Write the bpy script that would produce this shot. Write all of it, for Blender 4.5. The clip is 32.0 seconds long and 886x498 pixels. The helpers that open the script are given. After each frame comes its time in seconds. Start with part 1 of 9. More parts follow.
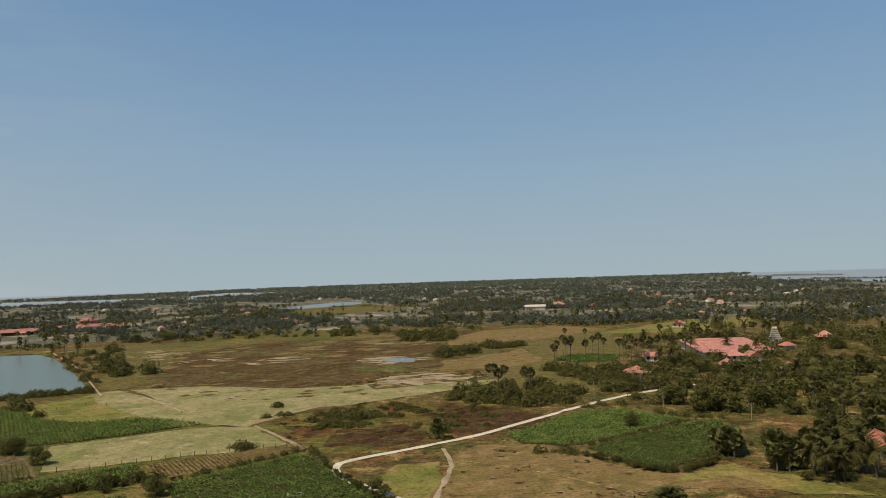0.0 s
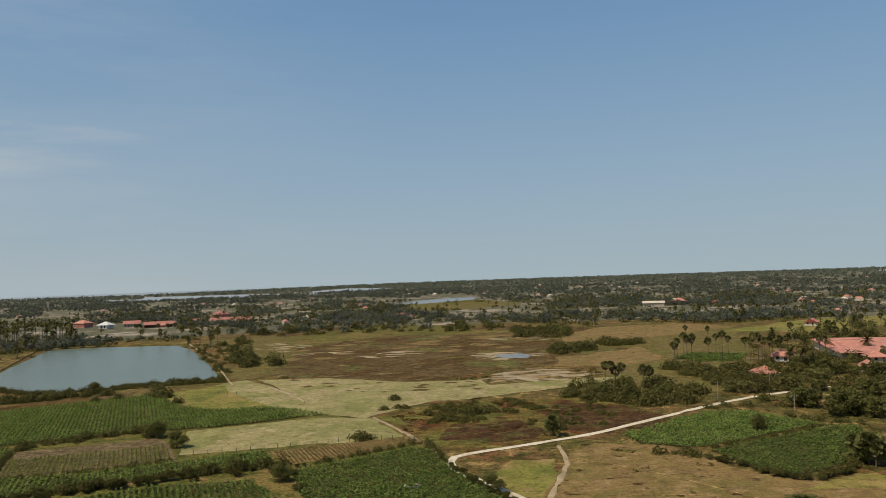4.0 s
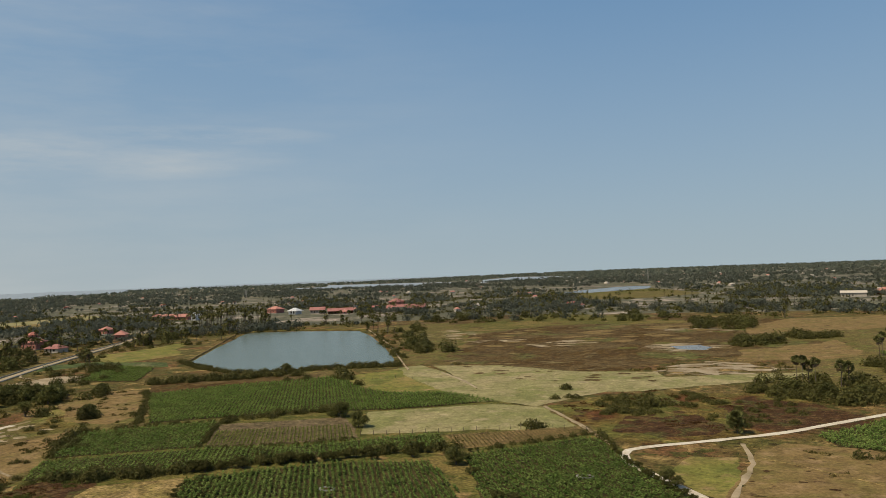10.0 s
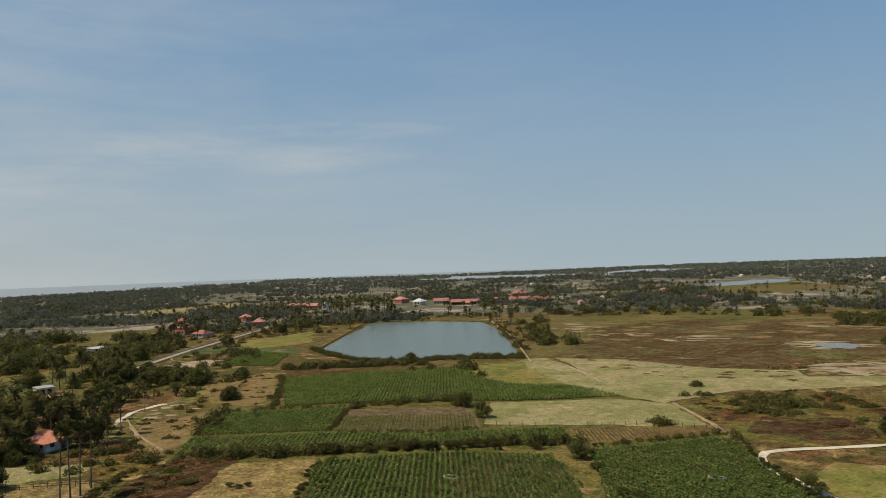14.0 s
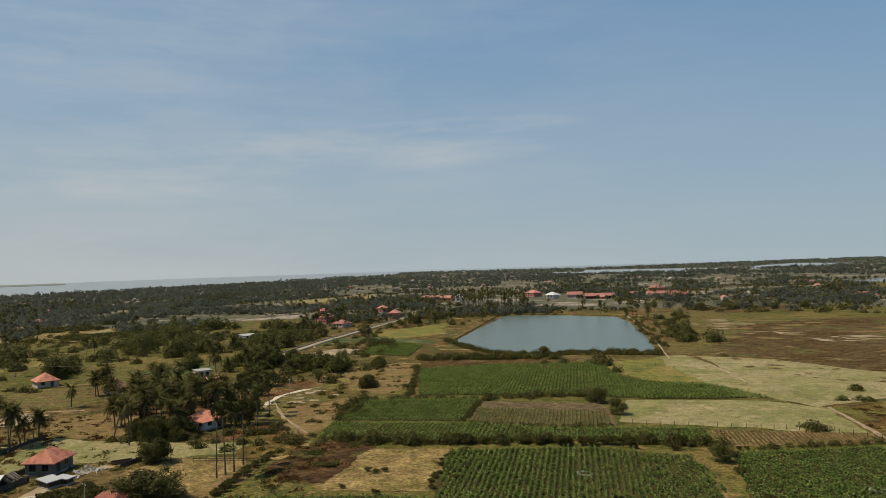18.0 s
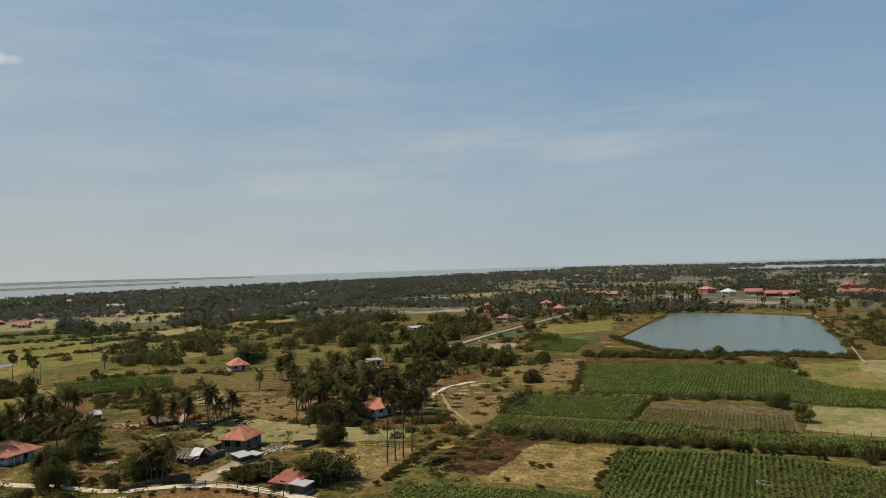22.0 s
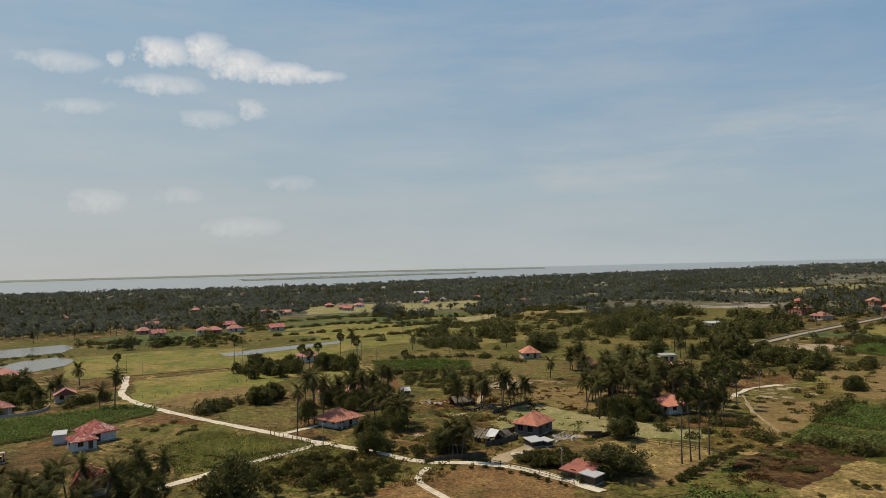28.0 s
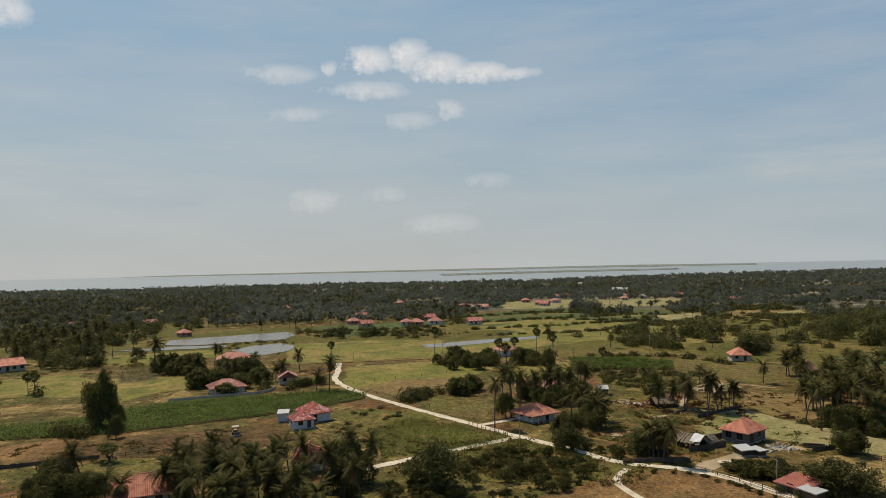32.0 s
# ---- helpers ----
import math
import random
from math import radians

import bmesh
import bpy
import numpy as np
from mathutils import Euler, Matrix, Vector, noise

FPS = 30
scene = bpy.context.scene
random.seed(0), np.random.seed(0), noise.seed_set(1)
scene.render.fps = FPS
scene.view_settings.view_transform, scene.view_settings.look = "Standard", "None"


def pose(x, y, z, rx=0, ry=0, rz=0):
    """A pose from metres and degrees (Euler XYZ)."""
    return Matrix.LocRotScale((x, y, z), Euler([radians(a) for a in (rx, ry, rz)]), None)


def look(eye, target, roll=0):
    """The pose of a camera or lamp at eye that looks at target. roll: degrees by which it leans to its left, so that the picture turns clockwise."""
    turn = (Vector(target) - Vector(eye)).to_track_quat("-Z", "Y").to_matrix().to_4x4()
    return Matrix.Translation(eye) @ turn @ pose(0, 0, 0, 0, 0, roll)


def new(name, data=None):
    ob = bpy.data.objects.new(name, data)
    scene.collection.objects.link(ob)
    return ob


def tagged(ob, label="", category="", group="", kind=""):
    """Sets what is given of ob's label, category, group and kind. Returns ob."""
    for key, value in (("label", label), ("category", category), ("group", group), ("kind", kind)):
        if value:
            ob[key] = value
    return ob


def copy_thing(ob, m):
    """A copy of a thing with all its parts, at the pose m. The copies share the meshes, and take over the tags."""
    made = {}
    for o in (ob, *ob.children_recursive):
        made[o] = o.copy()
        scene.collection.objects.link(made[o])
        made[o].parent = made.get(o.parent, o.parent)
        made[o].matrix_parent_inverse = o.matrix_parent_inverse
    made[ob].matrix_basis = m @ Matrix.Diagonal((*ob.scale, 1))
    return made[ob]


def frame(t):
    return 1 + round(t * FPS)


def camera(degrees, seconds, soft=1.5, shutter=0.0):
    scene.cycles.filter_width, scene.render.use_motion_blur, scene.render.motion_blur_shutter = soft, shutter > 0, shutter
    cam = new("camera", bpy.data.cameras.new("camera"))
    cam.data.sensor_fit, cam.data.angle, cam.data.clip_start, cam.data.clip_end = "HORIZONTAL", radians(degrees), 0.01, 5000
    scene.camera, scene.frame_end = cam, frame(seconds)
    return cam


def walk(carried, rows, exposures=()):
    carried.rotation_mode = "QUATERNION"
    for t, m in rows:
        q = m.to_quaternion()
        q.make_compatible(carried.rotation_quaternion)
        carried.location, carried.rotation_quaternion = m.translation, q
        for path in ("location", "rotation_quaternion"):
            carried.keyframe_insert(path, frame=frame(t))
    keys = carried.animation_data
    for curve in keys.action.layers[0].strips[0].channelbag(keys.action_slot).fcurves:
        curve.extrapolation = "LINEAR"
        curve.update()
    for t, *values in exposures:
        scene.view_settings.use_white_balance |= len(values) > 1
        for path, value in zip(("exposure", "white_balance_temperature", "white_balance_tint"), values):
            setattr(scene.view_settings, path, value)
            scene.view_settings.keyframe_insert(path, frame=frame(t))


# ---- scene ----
cam = camera(62.72, 32.0, soft=0.85)
PATH = [
    (0, pose(0, 0, 40, 92.171, 1.904, -0.357)),
    (0.5, pose(0, 0, 40, 92.178, 1.862, 0.791)),
    (1, pose(0, 0, 40, 92.177, 1.854, 1.889)),
    (1.5, pose(0, 0, 40, 92.167, 1.847, 2.987)),
    (2, pose(0, 0, 40, 92.177, 1.827, 4.105)),
    (2.5, pose(0, 0, 40, 92.179, 1.857, 5.210)),
    (3, pose(0, 0, 40, 92.175, 1.917, 6.323)),
    (3.5, pose(0, 0, 40, 92.154, 1.953, 7.442)),
    (5.5, pose(0, 0, 40, 92.075, 2.103, 11.900)),
    (6, pose(0, 0, 40, 92.057, 2.140, 13.010)),
    (6.5, pose(0, 0, 40, 92.028, 2.144, 14.164)),
    (7, pose(0, 0, 40, 91.998, 2.162, 15.254)),
    (7.5, pose(0, 0, 40, 91.965, 2.170, 16.384)),
    (8, pose(0, 0, 40, 91.924, 2.185, 17.508)),
    (8.5, pose(0, 0, 40, 91.874, 2.211, 18.558)),
    (9, pose(0, 0, 40, 91.824, 2.203, 19.699)),
    (9.5, pose(0, 0, 40, 91.752, 2.210, 20.774)),
    (10, pose(0, 0, 40, 91.710, 2.189, 21.869)),
    (10.5, pose(0, 0, 40, 91.656, 2.174, 22.964)),
    (11, pose(0, 0, 40, 91.604, 2.152, 24.079)),
    (11.5, pose(0, 0, 40, 91.549, 2.112, 25.180)),
    (12, pose(0, 0, 40, 91.504, 2.097, 26.317)),
    (12.5, pose(0, 0, 40, 91.472, 2.087, 27.609)),
    (13, pose(0, 0, 40, 91.440, 2.077, 28.904)),
    (13.5, pose(0, 0, 40, 91.417, 2.042, 30.210)),
    (14, pose(0, 0, 40, 91.398, 2.034, 31.511)),
    (14.5, pose(0, 0, 40, 91.368, 2.011, 32.831)),
    (16.5, pose(0, 0, 40, 91.273, 1.912, 38.021)),
    (17, pose(0, 0, 40, 91.240, 1.872, 39.299)),
    (17.5, pose(0, 0, 40, 91.222, 1.847, 40.607)),
    (18, pose(0, 0, 40, 91.202, 1.834, 41.929)),
    (18.5, pose(0, 0, 40, 91.196, 1.803, 43.412)),
    (19, pose(0, 0, 40, 91.200, 1.781, 45.083)),
    (19.5, pose(0, 0, 40, 91.196, 1.776, 46.758)),
    (20, pose(0, 0, 40, 91.185, 1.769, 48.146)),
    (20.5, pose(0, 0, 40, 91.176, 1.775, 49.180)),
    (21, pose(0, 0, 40, 91.181, 1.769, 51.049)),
    (21.5, pose(0, 0, 40, 91.183, 1.736, 52.918)),
    (22, pose(0, 0, 40, 91.183, 1.735, 54.797)),
    (22.5, pose(0, 0, 40, 91.181, 1.743, 56.673)),
    (23, pose(0, 0, 40, 91.186, 1.717, 58.445)),
    (23.5, pose(0, 0, 40, 91.180, 1.684, 60.306)),
    (24, pose(0, 0, 40, 91.179, 1.678, 62.161)),
    (24.5, pose(0, 0, 40, 91.182, 1.661, 64.057)),
    (25, pose(0, 0, 40, 91.185, 1.647, 65.960)),
    (25.5, pose(0, 0, 40, 91.175, 1.626, 67.862)),
    (27.5, pose(0, 0, 40, 91.145, 1.526, 75.419)),
    (28, pose(0, 0, 40, 91.130, 1.501, 77.327)),
    (28.5, pose(0, 0, 40, 91.128, 1.449, 79.238)),
    (29, pose(0, 0, 40, 91.142, 1.413, 81.148)),
    (29.5, pose(0, 0, 40, 91.154, 1.372, 83.066)),
    (30, pose(0, 0, 40, 91.158, 1.368, 84.992)),
    (30.5, pose(0, 0, 40, 91.153, 1.378, 86.910)),
    (31, pose(0, 0, 40, 91.153, 1.362, 88.833)),
    (31.5, pose(0, 0, 40, 91.149, 1.358, 90.770)),
    (32, pose(0, 0, 40, 91.145, 1.331, 92.692)),
]
walk(cam, PATH)

# ---- light ----
world = bpy.data.worlds.new("world")
scene.world = world
world.use_nodes = True
SUN_AZ, SUN_EL = 132.0, 56.0            # degrees to the left of +y, and above the horizon
CLOUDS = [(98.1, 15.8, 1.9, 1.1, 1.00), (95.2, 16.1, 2.1, 1.3, 1.00), (92.5, 15.2, 2.8, 1.2, 1.00), (89.4, 14.7, 2.7, 0.9, 0.95), (86.9, 14.5, 2.0, 0.5, 0.80), (104.9, 14.6, 2.7, 0.8, 0.50), (101.3, 15.1, 0.9, 0.6, 0.60), (98.3, 13.5, 3.2, 0.8, 0.60), (91.8, 12.0, 1.2, 0.8, 0.60), (95.1, 11.2, 2.4, 0.7, 0.40), (103.6, 11.7, 2.0, 0.6, 0.36), (102.5, 5.1, 2.1, 0.9, 0.36), (97.2, 5.6, 2.0, 0.7, 0.25), (92.6, 3.2, 3.3, 0.8, 0.30), (88.8, 6.5, 1.8, 0.6, 0.25), (123.6, 17.5, 2.0, 1.2, 0.80)]
VEILS = [(48.9, 9.1, 18.7, 2.2, 1.00), (64.3, 6.8, 18.7, 2.7, 0.85), (40.0, 10.7, 11.6, 1.0, 0.90), (71.0, 15.3, 8.9, 1.8, 0.50), (118.9, 6.0, 18.7, 5.8, 0.75), (107.1, 8.8, 11.6, 2.7, 0.60), (71.9, 15.7, 8.5, 2.2, 0.60), (66.2, 7.2, 13.4, 3.6, 0.75), (79.0, 11.1, 4.0, 0.6, 0.60)]
wn, wl = world.node_tree.nodes, world.node_tree.links
wn.clear()
w_out, w_bg, w_sky = wn.new("ShaderNodeOutputWorld"), wn.new("ShaderNodeBackground"), wn.new("ShaderNodeTexSky")
w_sky.sky_type, w_sky.sun_disc = "NISHITA", False
w_sky.sun_elevation, w_sky.sun_rotation = radians(SUN_EL), radians(-SUN_AZ)
w_sky.altitude = 40
w_sky.air_density, w_sky.dust_density, w_sky.ozone_density = 1.0, 0.4, 1.6
w_bg.inputs["Strength"].default_value = 0.1


def w_math(op, a, c=0.0, clamp=False):
    n = wn.new("ShaderNodeMath")
    n.operation, n.use_clamp = op, clamp
    for sock, v in zip(n.inputs, (a, c)):
        if isinstance(v, (int, float)):
            sock.default_value = v
        else:
            wl.new(v, sock)
    return n.outputs[0]


def w_blend(fac, a, c):
    n = wn.new("ShaderNodeMix")
    n.data_type = "RGBA"
    wl.new(fac, n.inputs[0])
    for sock, v in ((n.inputs[6], a), (n.inputs[7], c)):
        if isinstance(v, tuple):
            sock.default_value = (*v, 1)
        else:
            wl.new(v, sock)
    return n.outputs[2]


def w_noise(vec, scale, detail, rough):
    n = wn.new("ShaderNodeTexNoise")
    n.inputs["Scale"].default_value, n.inputs["Detail"].default_value, n.inputs["Roughness"].default_value = scale, detail, rough
    wl.new(vec, n.inputs["Vector"])
    return n.outputs[0]


w_dir = wn.new("ShaderNodeTexCoord").outputs["Generated"]
w_sep = wn.new("ShaderNodeSeparateXYZ")
wl.new(w_dir, w_sep.inputs[0])
w_el = w_math("MULTIPLY", w_math("ARCSINE", w_sep.outputs[2]), 180 / math.pi)
w_az = w_math("MULTIPLY", w_math("ARCTAN2", w_math("MULTIPLY", w_sep.outputs[0], -1.0), w_sep.outputs[1]), 180 / math.pi)
w_flat = wn.new("ShaderNodeCombineXYZ")
wl.new(w_az, w_flat.inputs[0])
wl.new(w_el, w_flat.inputs[1])
# humid haze: strongest at the horizon, thinning upwards, paler on the sun's side
w_haze = w_math("SUBTRACT", 0.98, w_math("MULTIPLY", w_math("MAXIMUM", w_el, 0.0), 0.014), True)
w_side = w_math("POWER", w_math("MULTIPLY", w_math("ADD", w_az, 10.0), 1 / 105.0, True), 2.3)
w_up = w_math("POWER", w_math("MULTIPLY", w_math("MAXIMUM", w_el, 0.0), 1 / 21.0, True), 0.8)
w_low = w_blend(w_side, (3.56, 4.42, 4.86), (4.62, 4.72, 4.6))
w_high = w_blend(w_side, (1.55, 3.0, 4.85), (2.4, 3.8, 4.8))
w_col = w_blend(w_haze, w_sky.outputs[0], w_blend(w_up, w_low, w_high))
# thin high cloud: long wisps, drawn out along the wind, thickest in a few broad banks
w_map = wn.new("ShaderNodeMapping")
w_map.inputs["Scale"].default_value = (0.05, 0.26, 1)
w_map.inputs["Rotation"].default_value = (0, 0, radians(-7))
wl.new(w_flat.outputs[0], w_map.inputs["Vector"])
w_fine = w_noise(w_map.outputs[0], 1.0, 7.0, 0.62)
w_map2 = wn.new("ShaderNodeMapping")
w_map2.inputs["Scale"].default_value = (0.022, 0.1, 1)
wl.new(w_flat.outputs[0], w_map2.inputs["Vector"])
w_wide = w_math("MULTIPLY", w_math("SUBTRACT", w_noise(w_map2.outputs[0], 1.0, 4.0, 0.5), 0.4), 3.0, True)
w_bank = w_math("MULTIPLY", w_math("MULTIPLY", w_math("SUBTRACT", w_az, 12.0), 0.02, True), 0.42)
for a, e, wa, we, dens in VEILS:
    da = w_math("DIVIDE", w_math("SUBTRACT", w_az, a), wa)
    de = w_math("DIVIDE", w_math("SUBTRACT", w_el, e), we)
    v = w_math("SUBTRACT", 1.0, w_math("ADD", w_math("MULTIPLY", da, da), w_math("MULTIPLY", de, de)), True)
    w_bank = w_math("MAXIMUM", w_bank, w_math("MULTIPLY", v, dens))
w_veil = w_math("MULTIPLY", w_bank, w_math("ADD", w_math("MULTIPLY", w_wide, 0.35), w_math("MULTIPLY", w_math("SUBTRACT", w_fine, 0.38), 3.4, True)))
w_col = w_blend(w_math("MULTIPLY", w_veil, 0.62, True), w_col, (5.75, 5.8, 5.55))
# a group of small fair-weather clouds: azimuth, elevation, half width, half height in degrees, thickness
w_n1 = w_math("SUBTRACT", w_noise(w_flat.outputs[0], 0.42, 3.0, 0.5), 0.5)
w_n2 = w_math("SUBTRACT", w_noise(w_flat.outputs[0], 1.3, 7.0, 0.62), 0.5)
w_wa = w_math("ADD", w_az, w_math("ADD", w_math("MULTIPLY", w_n1, 3.0), w_math("MULTIPLY", w_n2, -2.2)))
w_we = w_math("ADD", w_el, w_math("MULTIPLY", w_n2, 0.7))
w_puff = None
for a, e, wa, we, dens in CLOUDS:
    da = w_math("DIVIDE", w_math("SUBTRACT", w_wa, a), wa)
    de = w_math("DIVIDE", w_math("SUBTRACT", w_we, e), we)
    v = w_math("SUBTRACT", 1.0, w_math("ADD", w_math("MULTIPLY", da, da), w_math("MULTIPLY", de, de)))
    v = w_math("MULTIPLY", w_math("ADD", v, w_math("ADD", w_math("MULTIPLY", w_n2, 1.1), 0.10)), 0.85, True)
    v = w_math("MULTIPLY", v, dens)
    w_puff = v if w_puff is None else w_math("MAXIMUM", w_puff, v)
w_lit = w_math("ADD", 0.62, w_math("MULTIPLY", w_n2, 1.4), True)
w_col = w_blend(w_math("MULTIPLY", w_puff, 0.9), w_col, w_blend(w_lit, (6.0, 6.05, 6.1), (8.5, 8.2, 7.95)))
wl.new(w_col, w_bg.inputs["Color"])
wl.new(w_bg.outputs[0], w_out.inputs["Surface"])
sun = new("sun", bpy.data.lights.new("sun", "SUN"))
sun.data.energy, sun.data.angle, sun.data.color = 4.5, radians(0.6), (1.0, 0.88, 0.69)
sa, se = radians(SUN_AZ), radians(SUN_EL)
sun.matrix_basis = look((-math.sin(sa) * math.cos(se) * 100, math.cos(sa) * math.cos(se) * 100, math.sin(se) * 100), (0, 0, 0))

# ---- materials ----


def ramp_mix(nt, fac, a, b):
    m = nt.nodes.new("ShaderNodeMix")
    m.data_type = "RGBA"
    nt.links.new(fac, m.inputs[0])
    for sock, v in ((m.inputs[6], a), (m.inputs[7], b)):
        if isinstance(v, tuple):
            sock.default_value = (*v, 1)
        else:
            nt.links.new(v, sock)
    return m.outputs[2]


def noise_fac(nt, vec, size, lo=0.4, hi=0.6, detail=4.0, rough=0.6):
    n = nt.nodes.new("ShaderNodeTexNoise")
    n.inputs["Scale"].default_value = 1.0 / size
    n.inputs["Detail"].default_value = detail
    n.inputs["Roughness"].default_value = rough
    nt.links.new(vec, n.inputs["Vector"])
    r = nt.nodes.new("ShaderNodeMapRange")
    r.inputs[1].default_value, r.inputs[2].default_value = lo, hi
    nt.links.new(n.outputs[0], r.inputs[0])
    return r.outputs[0]


ALBEDO = 0.86       # all base colours scaled alike, to balance the strong sun


def surface(name, base, layers=(), rough=0.9, bump=0.0, bump_size=0.5, metal=0.0, jitter=0.0, spec=0.3, space="world"):
    """A surface: base colour, then layers of (colour, noise size in m, low, high), with relief and a per-object shift of brightness."""
    m = bpy.data.materials.new(name)
    m.use_nodes = True
    nt = m.node_tree
    b = nt.nodes["Principled BSDF"]
    if space == "world":
        vec = nt.nodes.new("ShaderNodeNewGeometry").outputs["Position"]
    else:
        vec = nt.nodes.new("ShaderNodeTexCoord").outputs["Object"]
    tone = (ALBEDO, ALBEDO * 0.985, ALBEDO * 1.2) if space == "world" and bump > 0.1 else (ALBEDO,) * 3     # pale dust on the ground
    col = tuple(k * v for k, v in zip(tone, base))
    for c, size, lo, hi in layers:
        c = tuple(k * v for k, v in zip(tone, c))
        col = ramp_mix(nt, noise_fac(nt, vec, size, lo, hi), col, c)
    if space == "world" and bump > 0.1:
        # tussocks, litter and bare spots: uneven brightness at three sizes
        grit = None
        even = 0.5 if bump < 0.16 else 1.0
        for size, lo, hi in ((0.7, 0.45, 1.6), (2.6, 0.5, 1.5), (9, 0.66, 1.32)):
            lo, hi = 1 - (1 - lo) * even, 1 + (hi - 1) * even
            f = noise_fac(nt, vec, size, 0.32, 0.68, 5.0, 0.7)
            f.node.inputs[3].default_value, f.node.inputs[4].default_value = lo, hi
            if grit is not None:
                mul = nt.nodes.new("ShaderNodeMath")
                mul.operation = "MULTIPLY"
                nt.links.new(grit, mul.inputs[0])
                nt.links.new(f, mul.inputs[1])
                f = mul.outputs[0]
            grit = f
        h = nt.nodes.new("ShaderNodeHueSaturation")
        nt.links.new(grit, h.inputs["Value"])
        nt.links.new(col, h.inputs["Color"])
        col = h.outputs[0]
    if jitter:
        info = nt.nodes.new("ShaderNodeObjectInfo")
        h = nt.nodes.new("ShaderNodeHueSaturation")
        r = nt.nodes.new("ShaderNodeMapRange")
        r.inputs[3].default_value, r.inputs[4].default_value = 1 - jitter, 1 + jitter
        nt.links.new(info.outputs["Random"], r.inputs[0])
        nt.links.new(r.outputs[0], h.inputs["Value"])
        if isinstance(col, tuple):
            h.inputs["Color"].default_value = (*col, 1)
        else:
            nt.links.new(col, h.inputs["Color"])
        col = h.outputs[0]
    if isinstance(col, tuple):
        b.inputs["Base Color"].default_value = (*col, 1)
    else:
        nt.links.new(col, b.inputs["Base Color"])
    b.inputs["Roughness"].default_value = rough
    b.inputs["Metallic"].default_value = metal
    b.inputs["Specular IOR Level"].default_value = 0.06 if space == "world" and bump > 0.1 else spec
    if bump:
        n = nt.nodes.new("ShaderNodeTexNoise")
        n.inputs["Scale"].default_value = 1.0 / bump_size
        n.inputs["Detail"].default_value = 5
        nt.links.new(vec, n.inputs["Vector"])
        k = nt.nodes.new("ShaderNodeBump")
        k.inputs["Strength"].default_value, k.inputs["Distance"].default_value = 1.0, bump
        nt.links.new(n.outputs[0], k.inputs["Height"])
        nt.links.new(k.outputs[0], b.inputs["Normal"])
    return m


def leafy(name, c1, c2, size=1.2, jitter=0.25, rough=0.6, spec=0.3, thin=0.14, spread=(0.6, 1.45)):
    """Foliage: two greens by noise, shifted leaf by leaf and plant by plant."""
    m = surface(name, c1, ((c2, size, 0.4, 0.62),), rough=rough, jitter=jitter, spec=spec, space="object")
    nt = m.node_tree
    b = nt.nodes["Principled BSDF"]
    link = b.inputs["Base Color"].links[0]
    src = link.from_socket
    h = nt.nodes.new("ShaderNodeHueSaturation")
    g = nt.nodes.new("ShaderNodeNewGeometry")
    r = nt.nodes.new("ShaderNodeMapRange")
    r.inputs[3].default_value, r.inputs[4].default_value = spread
    nt.links.new(g.outputs["Random Per Island"], r.inputs[0])
    nt.links.new(r.outputs[0], h.inputs["Value"])
    nt.links.new(src, h.inputs["Color"])
    nt.links.new(h.outputs[0], b.inputs["Base Color"])
    # light through the leaf
    tr, mix = nt.nodes.new("ShaderNodeBsdfTranslucent"), nt.nodes.new("ShaderNodeMixShader")
    nt.links.new(h.outputs[0], tr.inputs["Color"])
    mix.inputs[0].default_value = thin
    nt.links.new(b.outputs[0], mix.inputs[1])
    nt.links.new(tr.outputs[0], mix.inputs[2])
    nt.links.new(mix.outputs[0], nt.nodes["Material Output"].inputs["Surface"])
    return m


M_GROUND = surface("dry_grassland", (0.142, 0.098, 0.028), (((0.096, 0.086, 0.019), 55, 0.42, 0.56), ((0.150, 0.078, 0.026), 24, 0.5, 0.6), ((0.236, 0.158, 0.050), 9, 0.55, 0.66), ((0.070, 0.066, 0.014), 6, 0.52, 0.6), ((0.052, 0.040, 0.011), 2.4, 0.56, 0.64)), bump=0.25, bump_size=1.2)
M_MARSH = surface("marsh_reed", (0.093, 0.062, 0.019), (((0.125, 0.089, 0.031), 70, 0.46, 0.58), ((0.074, 0.044, 0.010), 34, 0.46, 0.55), ((0.102, 0.103, 0.024), 48, 0.56, 0.62), ((0.190, 0.149, 0.055), 17, 0.6, 0.67), ((0.066, 0.038, 0.010), 6, 0.54, 0.64), ((0.128, 0.089, 0.031), 2.5, 0.54, 0.66)), bump=0.4, bump_size=1.5)
M_MEADOW = surface("pale_meadow", (0.236, 0.213, 0.074), (((0.300, 0.249, 0.101), 40, 0.44, 0.58), ((0.189, 0.185, 0.054), 17, 0.47, 0.61), ((0.330, 0.269, 0.120), 6, 0.56, 0.68), ((0.157, 0.141, 0.043), 2.2, 0.56, 0.68)), bump=0.15, bump_size=0.8)
M_GREEN = surface("green_meadow", (0.177, 0.166, 0.032), (((0.238, 0.182, 0.048), 34, 0.44, 0.58), ((0.125, 0.131, 0.025), 12, 0.47, 0.61), ((0.268, 0.188, 0.067), 5, 0.57, 0.69), ((0.102, 0.100, 0.021), 2.2, 0.56, 0.68)), bump=0.15, bump_size=0.8)
M_STRAW = surface("straw_field", (0.219, 0.154, 0.048), (((0.157, 0.125, 0.030), 14, 0.44, 0.6), ((0.272, 0.192, 0.063), 5, 0.5, 0.66), ((0.134, 0.090, 0.024), 3.0, 0.58, 0.68), ((0.294, 0.211, 0.075), 0.9, 0.56, 0.68)), bump=0.2, bump_size=0.7)
